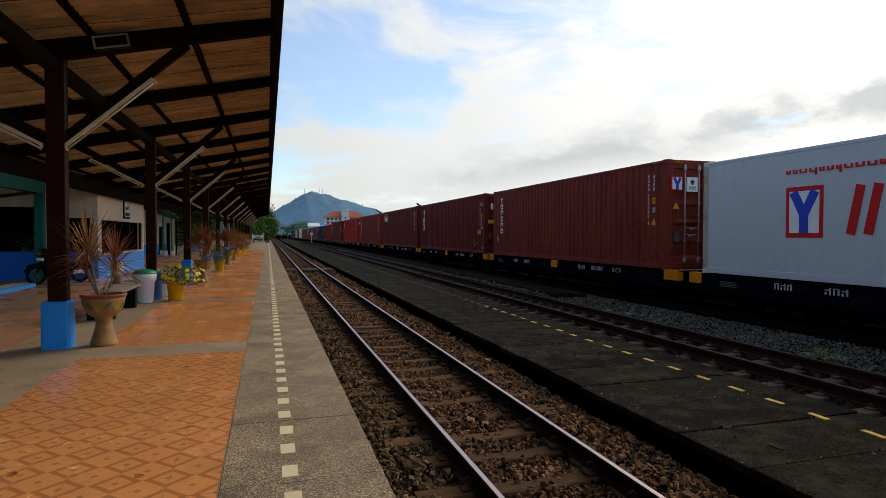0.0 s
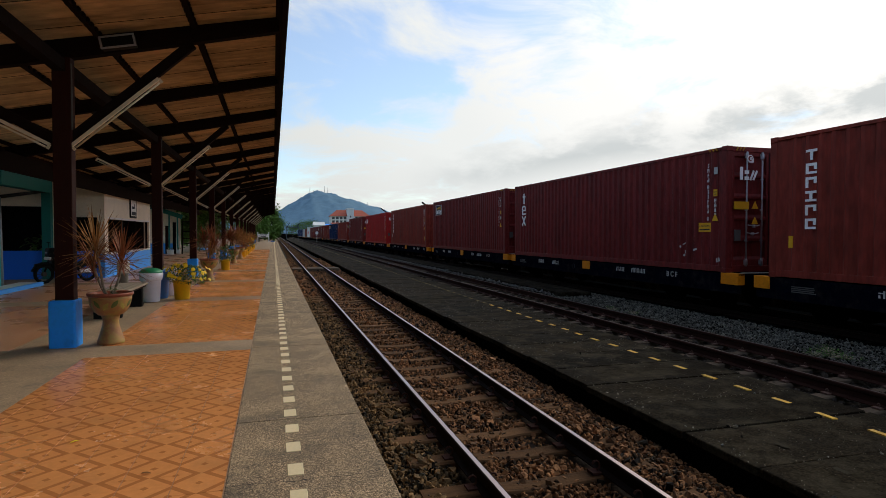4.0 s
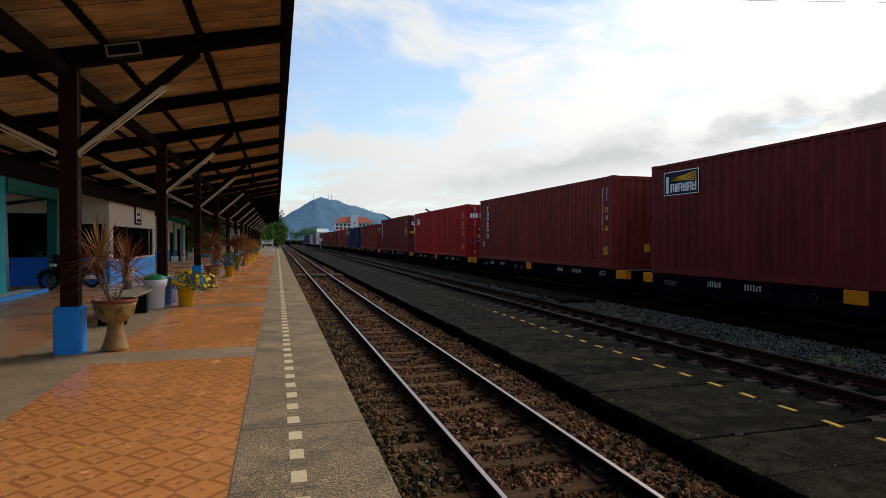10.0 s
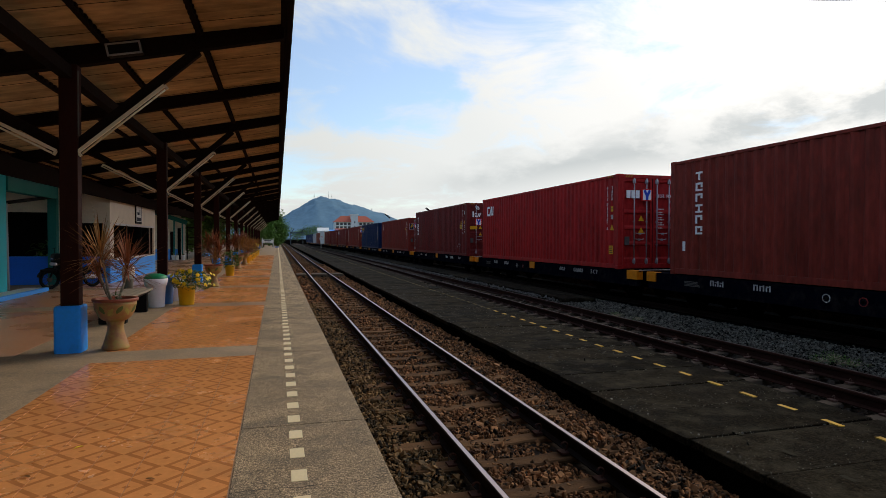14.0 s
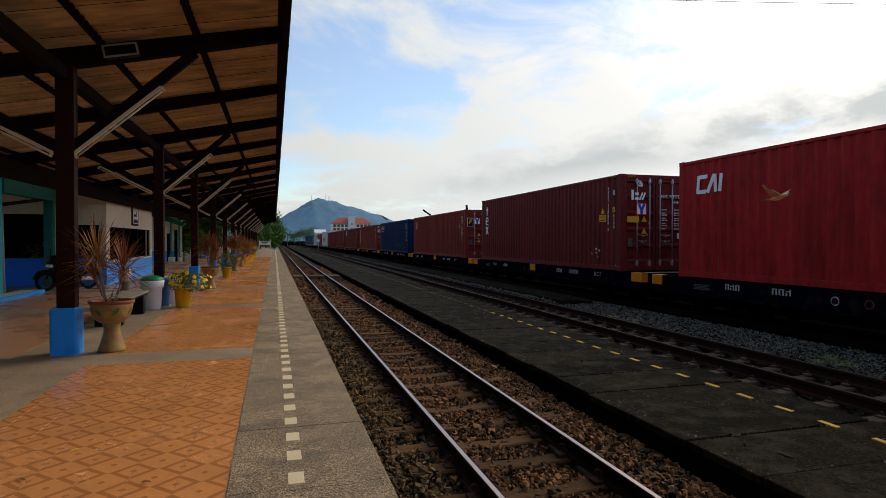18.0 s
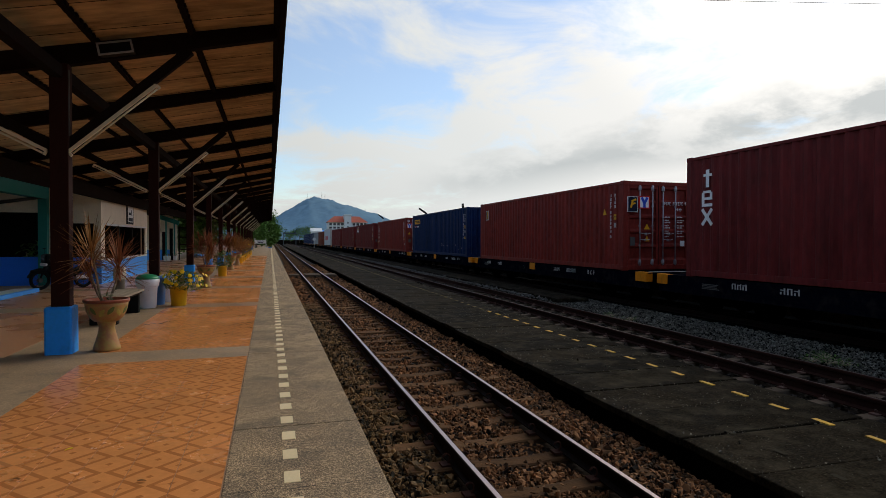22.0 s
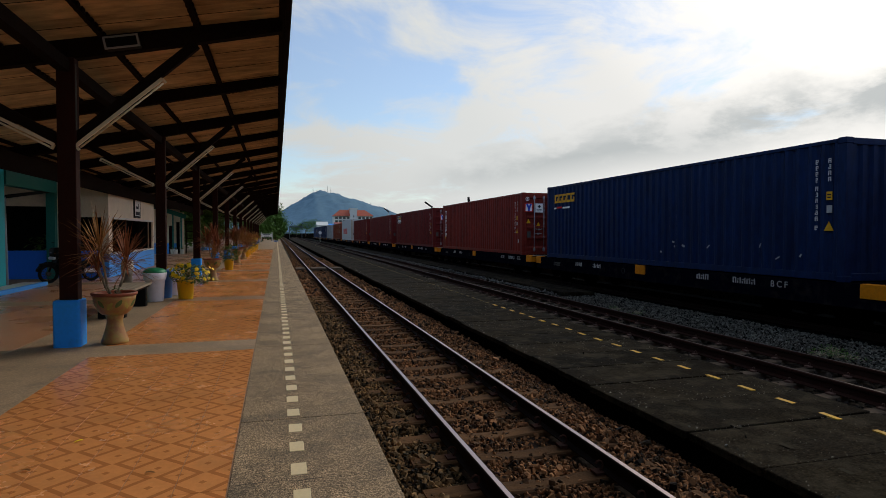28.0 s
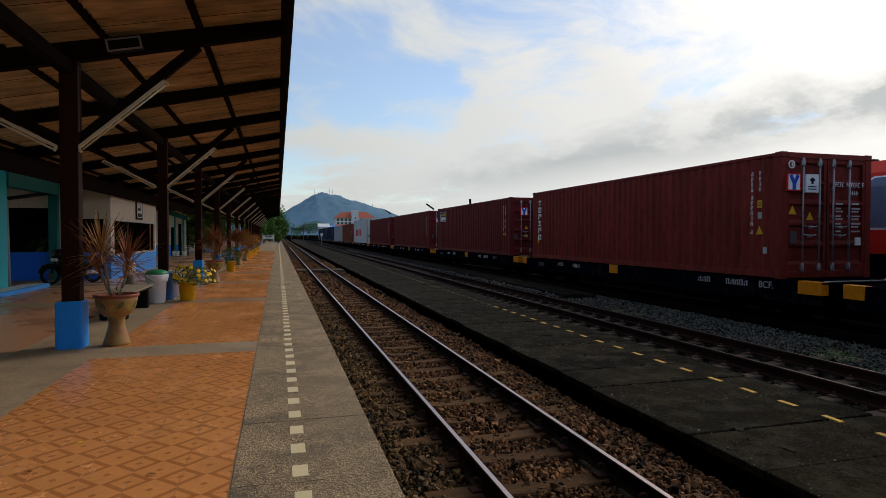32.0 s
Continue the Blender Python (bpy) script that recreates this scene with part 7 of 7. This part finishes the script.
for k, (x, y, h, s) in enumerate(((-3.6, 118, 7.2, 2.8), (-1.6, 128, 7.2, 2.7), (-2.6, 112, 5.6, 2.2), (0.2, 122, 3.0, 1.4), (-0.7, 112, 2.6, 1.3), (-2.3, 106, 3.4, 1.5), (-3.9, 104, 4.6, 1.8), (0.1, 128, 3.6, 1.5), (-4.8, 110, 8.2, 2.8), (-0.4, 136, 6.0, 2.2), (-6.0, 124, 8.5, 3.4), (-9.5, 116, 9.5, 4.0), (2.2, 268, 9.5, 4.0), (-3.0, 266, 10.5, 5.0), (-8.5, 270, 12.0, 5.5), (-0.6, 146, 5.6, 2.4), (-4.5, 140, 8.0, 3.2), (-7.5, 70, 6.5, 3.0), (-8.5, 58, 6.0, 3.2), (-9.5, 84, 8.0, 3.6), (-6.3, 52.5, 3.6, 1.8), (-7.4, 48.6, 4.0, 1.8), (15.5, 330, 7.5, 4.5), (21, 345, 8.5, 5.5), (11, 350, 6.0, 4.0), (24, 320, 6.5, 4.0))):
    tree(pose(x, y, -0.3), h, s, 400 + k, 3000 if y < 150 else 1200)


def palm(at, height, seed):
    t = thing("palm_tree", "slim palm with a pale ringed trunk beyond the porch", "tree", at, "palms beyond the porch")
    r = random.Random(seed)
    bm = bmesh.new()
    pts = [Vector((0.25 * math.sin(0.9 * u), 0.1 * u, height * u / 3)) for u in range(4)]
    for a, b in zip(pts, pts[1:]):
        tube(bm, a, b, 0.11, 9, 0.095)
    part("trunk", bm, M["palm_trunk"], t)
    for k in range(13):
        az, el = 2.4 * k + r.uniform(-0.2, 0.2), r.uniform(0.1, 1.1)
        p, d, frond = pts[-1].copy(), Vector((math.cos(az) * math.cos(el), math.sin(az) * math.cos(el), math.sin(el))), bmesh.new()
        for j in range(11):
            q = p + d * 0.17
            tube(frond, p, q, 0.014, 4)
            side = d.cross(Vector((0, 0, 1))).normalized()
            for e in (-1, 1):
                strap_leaf(frond, q, side * e + d * 0.6 + Vector((0, 0, -0.15)), 0.42 * math.sin(0.35 + 0.25 * j), 0.04, 0.8, r)
            p, d = q, (d + Vector((0, 0, -0.13))).normalized()
        part("frond", frond, M["tree_leaf"], t)


for k, (x, y, h) in enumerate(((-7.1, 60.0, 3.4), (-6.6, 63.0, 4.2), (-6.2, 60.8, 3.0), (-7.6, 66.0, 4.6), (-6.05, 67.0, 4.0))):
    palm(pose(x, y, -0.1, 0, 0, 70 * k), h, 700 + k)
bush(pose(-5.75, 50.6, 0.0), 0.65, 1.5, 320, 720, 0, "bushy light green shrub beside the porch", mat="tree_leaf", name="shrub", leaf=0.12)


def hill():
    def hz(x, y):
        d = max(0.0, math.cos(math.pi / 2 * (y - 3000) / 600)) * min(1.0, max(0.0, (x + 900) / 300), max(0.0, (1500 - x) / 400))
        z = float(np.interp(x, (-900, -420, -120, 20, 172, 235, 304, 464, 598, 800, 1500), (6, 34, 64, 108, 202, 206, 196, 147, 100, 40, 8)))
        return d * (z * (1 + 0.07 * noise.noise((x / 60, y / 60, 3))) + 6 * noise.noise((x / 38, y / 38, 1)) + 5 * noise.noise((x / 16, y / 16, 2))) - 3.0
    bm = bmesh.new()
    xs, ys = np.linspace(-900, 1500, 330), np.linspace(2400, 3600, 60)
    v = [[bm.verts.new((x, y, hz(x, y))) for y in ys] for x in xs]
    for i in range(len(xs) - 1):
        for j in range(len(ys) - 1):
            bm.faces.new((v[i][j], v[i + 1][j], v[i + 1][j + 1], v[i][j + 1])).smooth = True
    solid("hill", bm, M["hill"], "wooded hill with masts on its top, blue haze painted into its colour", "hill", kind="structure")
    for x, h in ((178, 24), (196, 12), (250, 30), (266, 22), (470, 13)):
        m = thing("radio_mast", "thin radio mast on the hilltop", "mast", pose(x, 3000, hz(x, 3000) - 2), "masts on the hill")
        bm = bmesh.new()
        tube(bm, (0, 0, 0), (0, 0, 1.45 * h), 1.0, 6, 0.6)
        part("mast", bm, M["grey_steel"], m)
        bm = bmesh.new()
        for z in (0.7, 0.85):
            tube(bm, (0, 0, h * z), (0, 0, h * z + 1.5), 2.1, 8)
        part("dish", bm, M["grey_steel"], m)


def hotel():
    """A white hotel with red roofs, four storeys."""
    h = thing("hotel", "white hotel of several storeys with red tiled roofs", "building", pose(42.4, 450, 0))
    w, d, top = 29.5, 14.0, 14.4
    part("wall", box(bmesh.new(), 0, w, 0, d, -0.7, top), M["wall_white"], h)
    part("tower", box(bmesh.new(), 12.0, 17.2, -1.6, 6, -0.7, top + 6.0), M["wall_white"], h)
    part("tower_cap", bevelled(11.6, 17.6, -2.0, 6.4, top + 5.3, top + 5.9, 0.1, 1), M["wall_white"], h)
    bm = bmesh.new()
    a = [bm.verts.new(p) for p in ((-0.9, -1.2, top), (w + 0.9, -1.2, top), (w + 0.9, d + 1, top), (-0.9, d + 1, top))]
    b = [bm.verts.new(p) for p in ((5.0, d / 2, top + 4.9), (w - 5.0, d / 2, top + 4.9))]
    bm.faces.new((a[0], a[1], b[1], b[0])), bm.faces.new((a[2], a[3], b[0], b[1])), bm.faces.new((a[1], a[2], b[1])), bm.faces.new((a[3], a[0], b[0])), bm.faces.new(a[::-1])
    part("roof", bm, M["roof_red"], h, "red tiled hipped roof")
    me = mesh_of("pane", box(bmesh.new(), 0, 2.05, -0.06, 0.04, 0, 1.95), M["glass_dark"])
    sill = mesh_of("balcony", box(bmesh.new(), -0.35, 2.4, -0.5, 0, -0.6, 0.0), M["wall_white"])
    for fl in range(5):
        for k in range(10):
            x = 0.7 + 2.95 * k
            if 10.6 < x < 17.3:
                continue
            z = 0.6 + 2.85 * fl
            win = part("window", me, None, h, at=pose(x, 0, z))
            part("balcony", sill, None, h, at=pose(x, 0, z))
    for fl in range(4):
        part("window", box(bmesh.new(), 14.2, 15.1, -1.66, -1.56, 3.2 + 3.4 * fl, 4.6 + 3.4 * fl), M["glass_dark"], h)


def house(x, y, w, d, z, roof, name, label, wall="wall_white"):
    g = thing(name, label, "house", pose(x, y, 0))
    part("wall", box(bmesh.new(), 0, w, 0, d, -0.7, z), M[wall], g)
    bm = bmesh.new()
    a = [bm.verts.new(p) for p in ((-0.5, -0.5, z), (w + 0.5, -0.5, z), (w + 0.5, d + 0.5, z), (-0.5, d + 0.5, z))]
    b = [bm.verts.new(p) for p in ((-0.5, d / 2, z + 1.8), (w + 0.5, d / 2, z + 1.8))]
    bm.faces.new((a[0], a[1], b[1], b[0])), bm.faces.new((a[2], a[3], b[0], b[1])), bm.faces.new((a[1], a[2], b[1])), bm.faces.new((a[3], a[0], b[0])), bm.faces.new(a[::-1])
    part("roof", bm, M[roof], g)
    for k in range(3):
        part("window", box(bmesh.new(), 0.6 + w / 3 * k, 0.6 + w / 3 * k + w / 6, -0.05, 0.05, z - 2.0, z - 0.8), M["glass_dark"], g)


def yard():
    # portal of line signals
    g = thing("signal_gantry", "dark grey steel gantry over the line in the distance", "gantry", pose(5.2, 250, -0.6))
    for x in (0, 5.0):
        part("post", box(bmesh.new(), x - 0.12, x + 0.12, -0.12, 0.12, -0.3, 4.6), M["old_steel"], g)
    part("beam", box(bmesh.new(), -0.3, 5.3, -0.15, 0.15, 4.3, 4.75), M["old_steel"], g)
    for x in (0.4, 4.4):
        part("arm", bar(bmesh.new(), (x, 0, 4.7), (x + 1.0, 0, 6.3), 0.24, 0.24), M["black"], g)
    s = thing("marker_post", "slim pale post with a round white disc beside the freight track", "post", pose(8.72, 123.6, -0.34))
    part("pole", tube(bmesh.new(), (0, 0, 0), (0, 0, 2.1), 0.05, 8), M["white_paint"], s)
    part("disc", tube(bmesh.new(), (0, -0.09, 1.85), (0, -0.055, 1.85), 0.33, 16), M["white_paint"], s, "round white disc")
    n = thing("station_name_board", "white station name board on two posts", "sign", pose(-1.55, 99, 0))
    for x in (-0.85, 0.85):
        part("post", box(bmesh.new(), x - 0.06, x + 0.06, -0.06, 0.06, 0, 1.62), M["white_paint"], n)
    part("board", bevelled(-0.79, 0.79, -0.04, 0.02, 0.78, 1.34, 0.01, 1), M["white_paint"], n)
    for z, w in ((1.18, 0.55), (0.95, 0.42)):
        part("lettering", box(bmesh.new(), -w, w, -0.05, -0.042, z - 0.05, z + 0.05), M["black_mark"], n)
    b = thing("line_signal", "red and white signal post among the trees", "signal", pose(-0.3, 121, -0.3))
    for k in range(6):
        part("band", tube(bmesh.new(), (0, 0, 0.6 * k), (0, 0, 0.6 * k + 0.6), 0.07, 8), M["white_paint"] if k % 2 else M["red_mark"], b)
    part("head", bevelled(-0.2, 0.2, -0.1, 0.1, 3.5, 4.2, 0.04, 2), M["black"], b)
    solid("tarpaulin", bevelled(-0.45, 0.25, 0, 0.6, 0, 0.16, 0.07, 3), M["blue_plastic"], "crumpled light blue tarpaulin by the platform end", "tarpaulin", pose(0.0, 103, 0))
    # yard lamps behind the train
    for x, y, z, tilt, size in ((18.0, 53.8, 4.9, 86, 0.6), (18.0, 68.0, 5.15, 35, 1.0), (18.0, 44.8, 4.45, 40, 0.4), (18.0, 96.0, 5.5, 40, 1.0)):
        l = thing("yard_lamp", "slim yard lamp post with a tilted dark lamp head", "lamp", pose(x, y, -1.05), "yard lamps")
        part("pole", tube(bmesh.new(), (0, 0, 0), (0, 0, z + 0.55), 0.06, 8, 0.04), M["grey_steel"], l)
        a = radians(tilt)
        part("head", bar(bmesh.new(), (0.15 * math.cos(a), 0, z + 0.50), (-size * math.cos(a), 0, z + 0.55 + size * math.sin(a)), 0.16, 0.18), M["black"], l)
    span = thing("overhead_cable", "thin dark cable strung high over the yard", "cable")
    cable = bmesh.new()
    pts = [(x, 24.0 - 0.245 * (x - 22.45), 13.5 + 0.0006 * (x - 24) ** 2) for x in range(-26, 80, 7)]
    for p, q in zip(pts, pts[1:]):
        tube(cable, p, q, 0.013, 5)
    part("wire", cable, M["black"], span)
    for p in (pts[0], pts[-1]):
        part("pole", tube(bmesh.new(), (p[0], p[1], -0.7), (p[0], p[1], p[2] + 0.3), 0.14, 10, 0.1), M["concrete"], span)


def woods():
    """A belt of far trees on both sides of the line."""
    r = random.Random(77)
    bm = bmesh.new()
    for k in range(260):
        y = r.uniform(330, 620)
        x = r.uniform(-190, 330)
        if -4 < x < 13 or 0.054 < x / y < 0.17:
            continue
        h, s = r.uniform(4, 8.5), r.uniform(2.5, 5)
        for i in range(46):
            c = Vector((x + r.gauss(0, s * 0.5), y + r.gauss(0, s * 0.5), max(0.0, r.gauss(h * 0.6, h * 0.24)) - 0.5))
            strap_leaf(bm, c, (r.uniform(-1, 1), r.uniform(-1, 1), r.uniform(-0.5, 0.7)), r.uniform(1.0, 2.2), r.uniform(0.8, 1.5), 0.7, r)
    solid("far_woods", bm, M["leaf"], "belt of far green trees and scrub", "woods", kind="stuff")


hill()
woods()
hotel()
house(20.0, 300, 4.8, 8, 5.4, "wall_white", "house", "white house with a pale gable roof behind the train")
house(26.3, 310, 4.2, 8, 4.5, "light_blue", "house", "low house with a blue roof behind the train")
house(31.8, 330, 6.8, 8, 5.6, "roof_red", "house", "pale house with a faded red roof before the hotel")
house(44.6, 380, 10.5, 10, 5.8, "grey_steel", "house", "white house with a pale grey roof before the hotel")
yard()
for k, (x, y) in enumerate(((8.55, 7.15), (8.7, 7.0), (8.45, 7.35), (8.75, 7.35), (8.95, 7.55), (8.5, 12.4), (8.4, 13.2))):
    bush(pose(x, y, -0.48), 0.22, 0.10, 60, 500 + k, 0, "low green weeds growing in the gravel", name="weed", leaf=0.03)


# ---- a small bird that flits past ----
def small_bird():
    size = Matrix.Scale(0.62, 4)
    b = thing("bird", "small tan brown bird in flight with spread wings", "bird", pose(9.0, -12.0, -0.4))
    body = bmesh.new()
    prof = [(0.002, -0.050), (0.010, -0.042), (0.019, -0.015), (0.021, 0.008), (0.016, 0.030), (0.013, 0.040), (0.013, 0.050), (0.004, 0.059)]
    rings = [[body.verts.new((0.8 * r * math.cos(q), y, 0.72 * r * math.sin(q) + 0.05 * max(0.0, y - 0.02))) for q in (2 * math.pi * k / 12 for k in range(12))] for r, y in prof]
    for lo, hi in zip(rings, rings[1:]):
        for k in range(12):
            body.faces.new((lo[k], lo[(k + 1) % 12], hi[(k + 1) % 12], hi[k])).smooth = True
    body.faces.new(rings[0]), body.faces.new(rings[-1][::-1])
    body.transform(size)
    part("body", body, M["feather"], b)
    part("beak", tube(bmesh.new(), (0, 0.040, 0.0015), (0, 0.050, 0.0), 0.0032, 6, 0.0006), M["beak"], b)
    tail = bmesh.new()
    for k in range(5):
        s = (k - 2) * 0.006
        bar(tail, (s * 0.4, -0.042, 0.001 * k), (s, -0.092, 0.001 * k), 0.008, 0.0018)
    tail.transform(size)
    part("tail", tail, M["feather_dark"], b)
    for side in (-1, 1):
        w = bmesh.new()
        for k in range(9):
            q = k / 8
            root = (side * (0.012 + 0.05 * q), 0.022 - 0.004 * k * q, 0.008 + 0.022 * q)
            bar(w, root, (side * (0.020 + 0.088 * q), -0.030 + 0.028 * q, 0.010 + 0.050 * q), 0.013, 0.0016)
        bar(w, (side * 0.010, 0.022, 0.008), (side * 0.064, 0.012, 0.032), 0.014, 0.006)
        w.transform(size)
        part("wing", w, M["feather_dark"], b, "spread brown wing")
    return b


BIRD = small_bird()


# ---- small pieces: tracks, tiles and stones ----
tile_fields()
track(RAILS_1, M["sleeper"], "platform track with timber sleepers and bright worn rails", -25, 260, 45, M["rail_head"], first=4.18, pitch=0.583)
track(RAILS_2, M["concrete_sleeper"], "middle track with pale sleepers and brown rusty rails", -25, 260, 30, M["worn_head"], -0.385, None, "red_rail", 5.77, 0.64)
# freight sleepers share the near-black soil, for the shade under the train
track(RAILS_3, M["soil"], "freight track under the train", -40, 260, 2, M["rust"], -0.34, GRADE)
track(RAILS_4, M["concrete_sleeper"], "siding with a parked locomotive", -25, 150, 2, M["rust"], -0.34)
on_rail = lambda rails: (lambda x, y: min(abs(x - r) for r in rails) > 0.075)
def shoulder(x, y):
    """Clear of the rails, and mostly clear of the sleepers."""
    if min(abs(x - r) for r in RAILS_1) < 0.085 or x > 3.47:
        return False
    on_sleeper = abs((y - 4.18 + 0.29) % 0.583 - 0.29) < 0.095 and 1.06 < x < 3.08
    return not on_sleeper or (x * 917.3 + y * 631.7) % 1 < (0.50 if 1.6 < x < 2.55 else 0.90)


inner_bed = lambda x, y: x > 1.47 and shoulder(x, y)
outer_bed = lambda x, y: x <= 1.47 and shoulder(x, y)
slope = lambda x, y: 0.035 * noise.noise((x * 1.3, y * 1.1, 5)) - 0.004 + 0.030 * (x < 1.32 or x > 2.80) - 0.12 * max(0.0, x - 3.0) - 0.014 * (1.60 < x < 2.54)
stones(1.47, 3.50, 1.9, 9, -0.484, 1250, 0.0178, M["stone"], "ballast_stones", "rust-brown angular ballast stones between the rails", inner_bed, slope)
stones(0.72, 1.47, 1.9, 9, -0.484, 1250, 0.0178, M["olive_stone"], "ballast_stones", "dusty olive-brown ballast stones beside the platform", outer_bed, slope)
stones(0.72, 3.50, -14, 1.9, -0.480, 330, 0.030, M["stone"], "ballast_stones", "rust-brown ballast stones behind the viewpoint", shoulder, slope)
stones(1.47, 3.50, 9, 18, -0.484, 900, 0.0200, M["stone"], "ballast_stones", "rust-brown ballast stones between the rails", inner_bed, slope)
stones(0.72, 1.47, 9, 18, -0.484, 900, 0.0200, M["olive_stone"], "ballast_stones", "dusty olive-brown ballast stones beside the platform", outer_bed, slope)
stones(0.80, 3.40, 18, 45, -0.490, 190, 0.034, M["stone"], "ballast_stones", "rust-brown angular ballast stones further along the track", shoulder, slope)
stones(5.72, 8.60, 2.5, 24, -0.640, 330, 0.027, M["dark_stone"], "ballast_stones", "dark ballast stones of the middle track", on_rail(RAILS_2))
stones(5.72, 8.60, -12, 2.5, -0.640, 160, 0.032, M["dark_stone"], "ballast_stones", "dark ballast stones of the middle track", on_rail(RAILS_2))
stones(8.25, 10.2, -10, 4.0, -0.480, 220, 0.028, M["grey_stone"], "gravel_stones", "grey gravel beside the freight track")
stones(8.25, 10.2, 4.0, 17.5, -0.482, 760, 0.0150, M["grey_stone"], "gravel_stones", "grey gravel beside the freight track")
stones(MID_A + 0.02, MID_B - 0.02, 2.5, 22, MID_Z + 0.0012, 75, 0.0026, M["chip"], "stone_chips", "small pale stone chips scattered on the dark platform")
stones(MID_A, MID_A + 0.16, 2.5, 30, MID_Z + 0.001, 60, 0.006, M["chip"], "stone_chips", "pale chips along the broken edge of the dark platform")
stones(MID_A, MID_B, 2.5, 16, MID_Z + 0.004, 1.2, 0.013, M["grey_stone"], "loose_stones", "a few loose stones on the dark platform")
stones(MID_A + 0.02, MID_B - 0.02, 3.4, 15, MID_Z + 0.001, 420, 0.0032, M["chip"], "stone_chips", "pale grit along the joints of the dark platform", lambda x, y: abs((y - 3.515 + 0.06) % 0.828 - 0.06) < 0.022)
stones(8.36, 8.62, 16.8, 75, -0.43, 130, 0.030, M["pale_gravel"], "gravel_stones", "pale gravel along the edge of the loading strip")
stones(5.72, 8.40, 24, 60, -0.625, 70, 0.042, M["dark_stone"], "ballast_stones", "dark ballast stones further along the middle track", on_rail(RAILS_2))


def motions():
    """The freight train rolls towards the viewer and past."""
    for box_, flat, y0 in CARS:
        walk(box_, [(t, GRADE @ pose(SIDE, y0 - s, DECK)) for t, s in TRAIN])
        walk(flat, [(t, GRADE @ pose(SIDE, y0 - s, 0)) for t, s in TRAIN])
    # the bird leaves the ballast, flits past and settles behind
    flit = [(0, (2.74, 12.5, -0.44)), (17.2, (2.74, 12.5, -0.44)), (17.5, (1.26, 8.65, 0.46)), (17.7, (1.40, 6.20, 0.87)), (17.8, (1.48, 4.66, 1.13)), (17.9, (1.57, 3.13, 1.39)), (18.0, (1.65, 1.59, 1.66)), (18.1, (1.74, 0.06, 1.92)), (18.3, (2.14, -2.29, 2.33)), (19.0, (6.0, -9.0, 2.0)), (20.0, (9.0, -14.0, -0.4)), (32, (9.0, -14.0, -0.4))]
    walk(BIRD, [(t, pose(*p, 10 if 17.3 < t < 19.5 else 0, -5 if 17.3 < t < 19.5 else 0, -174)) for t, p in flit])


motions()
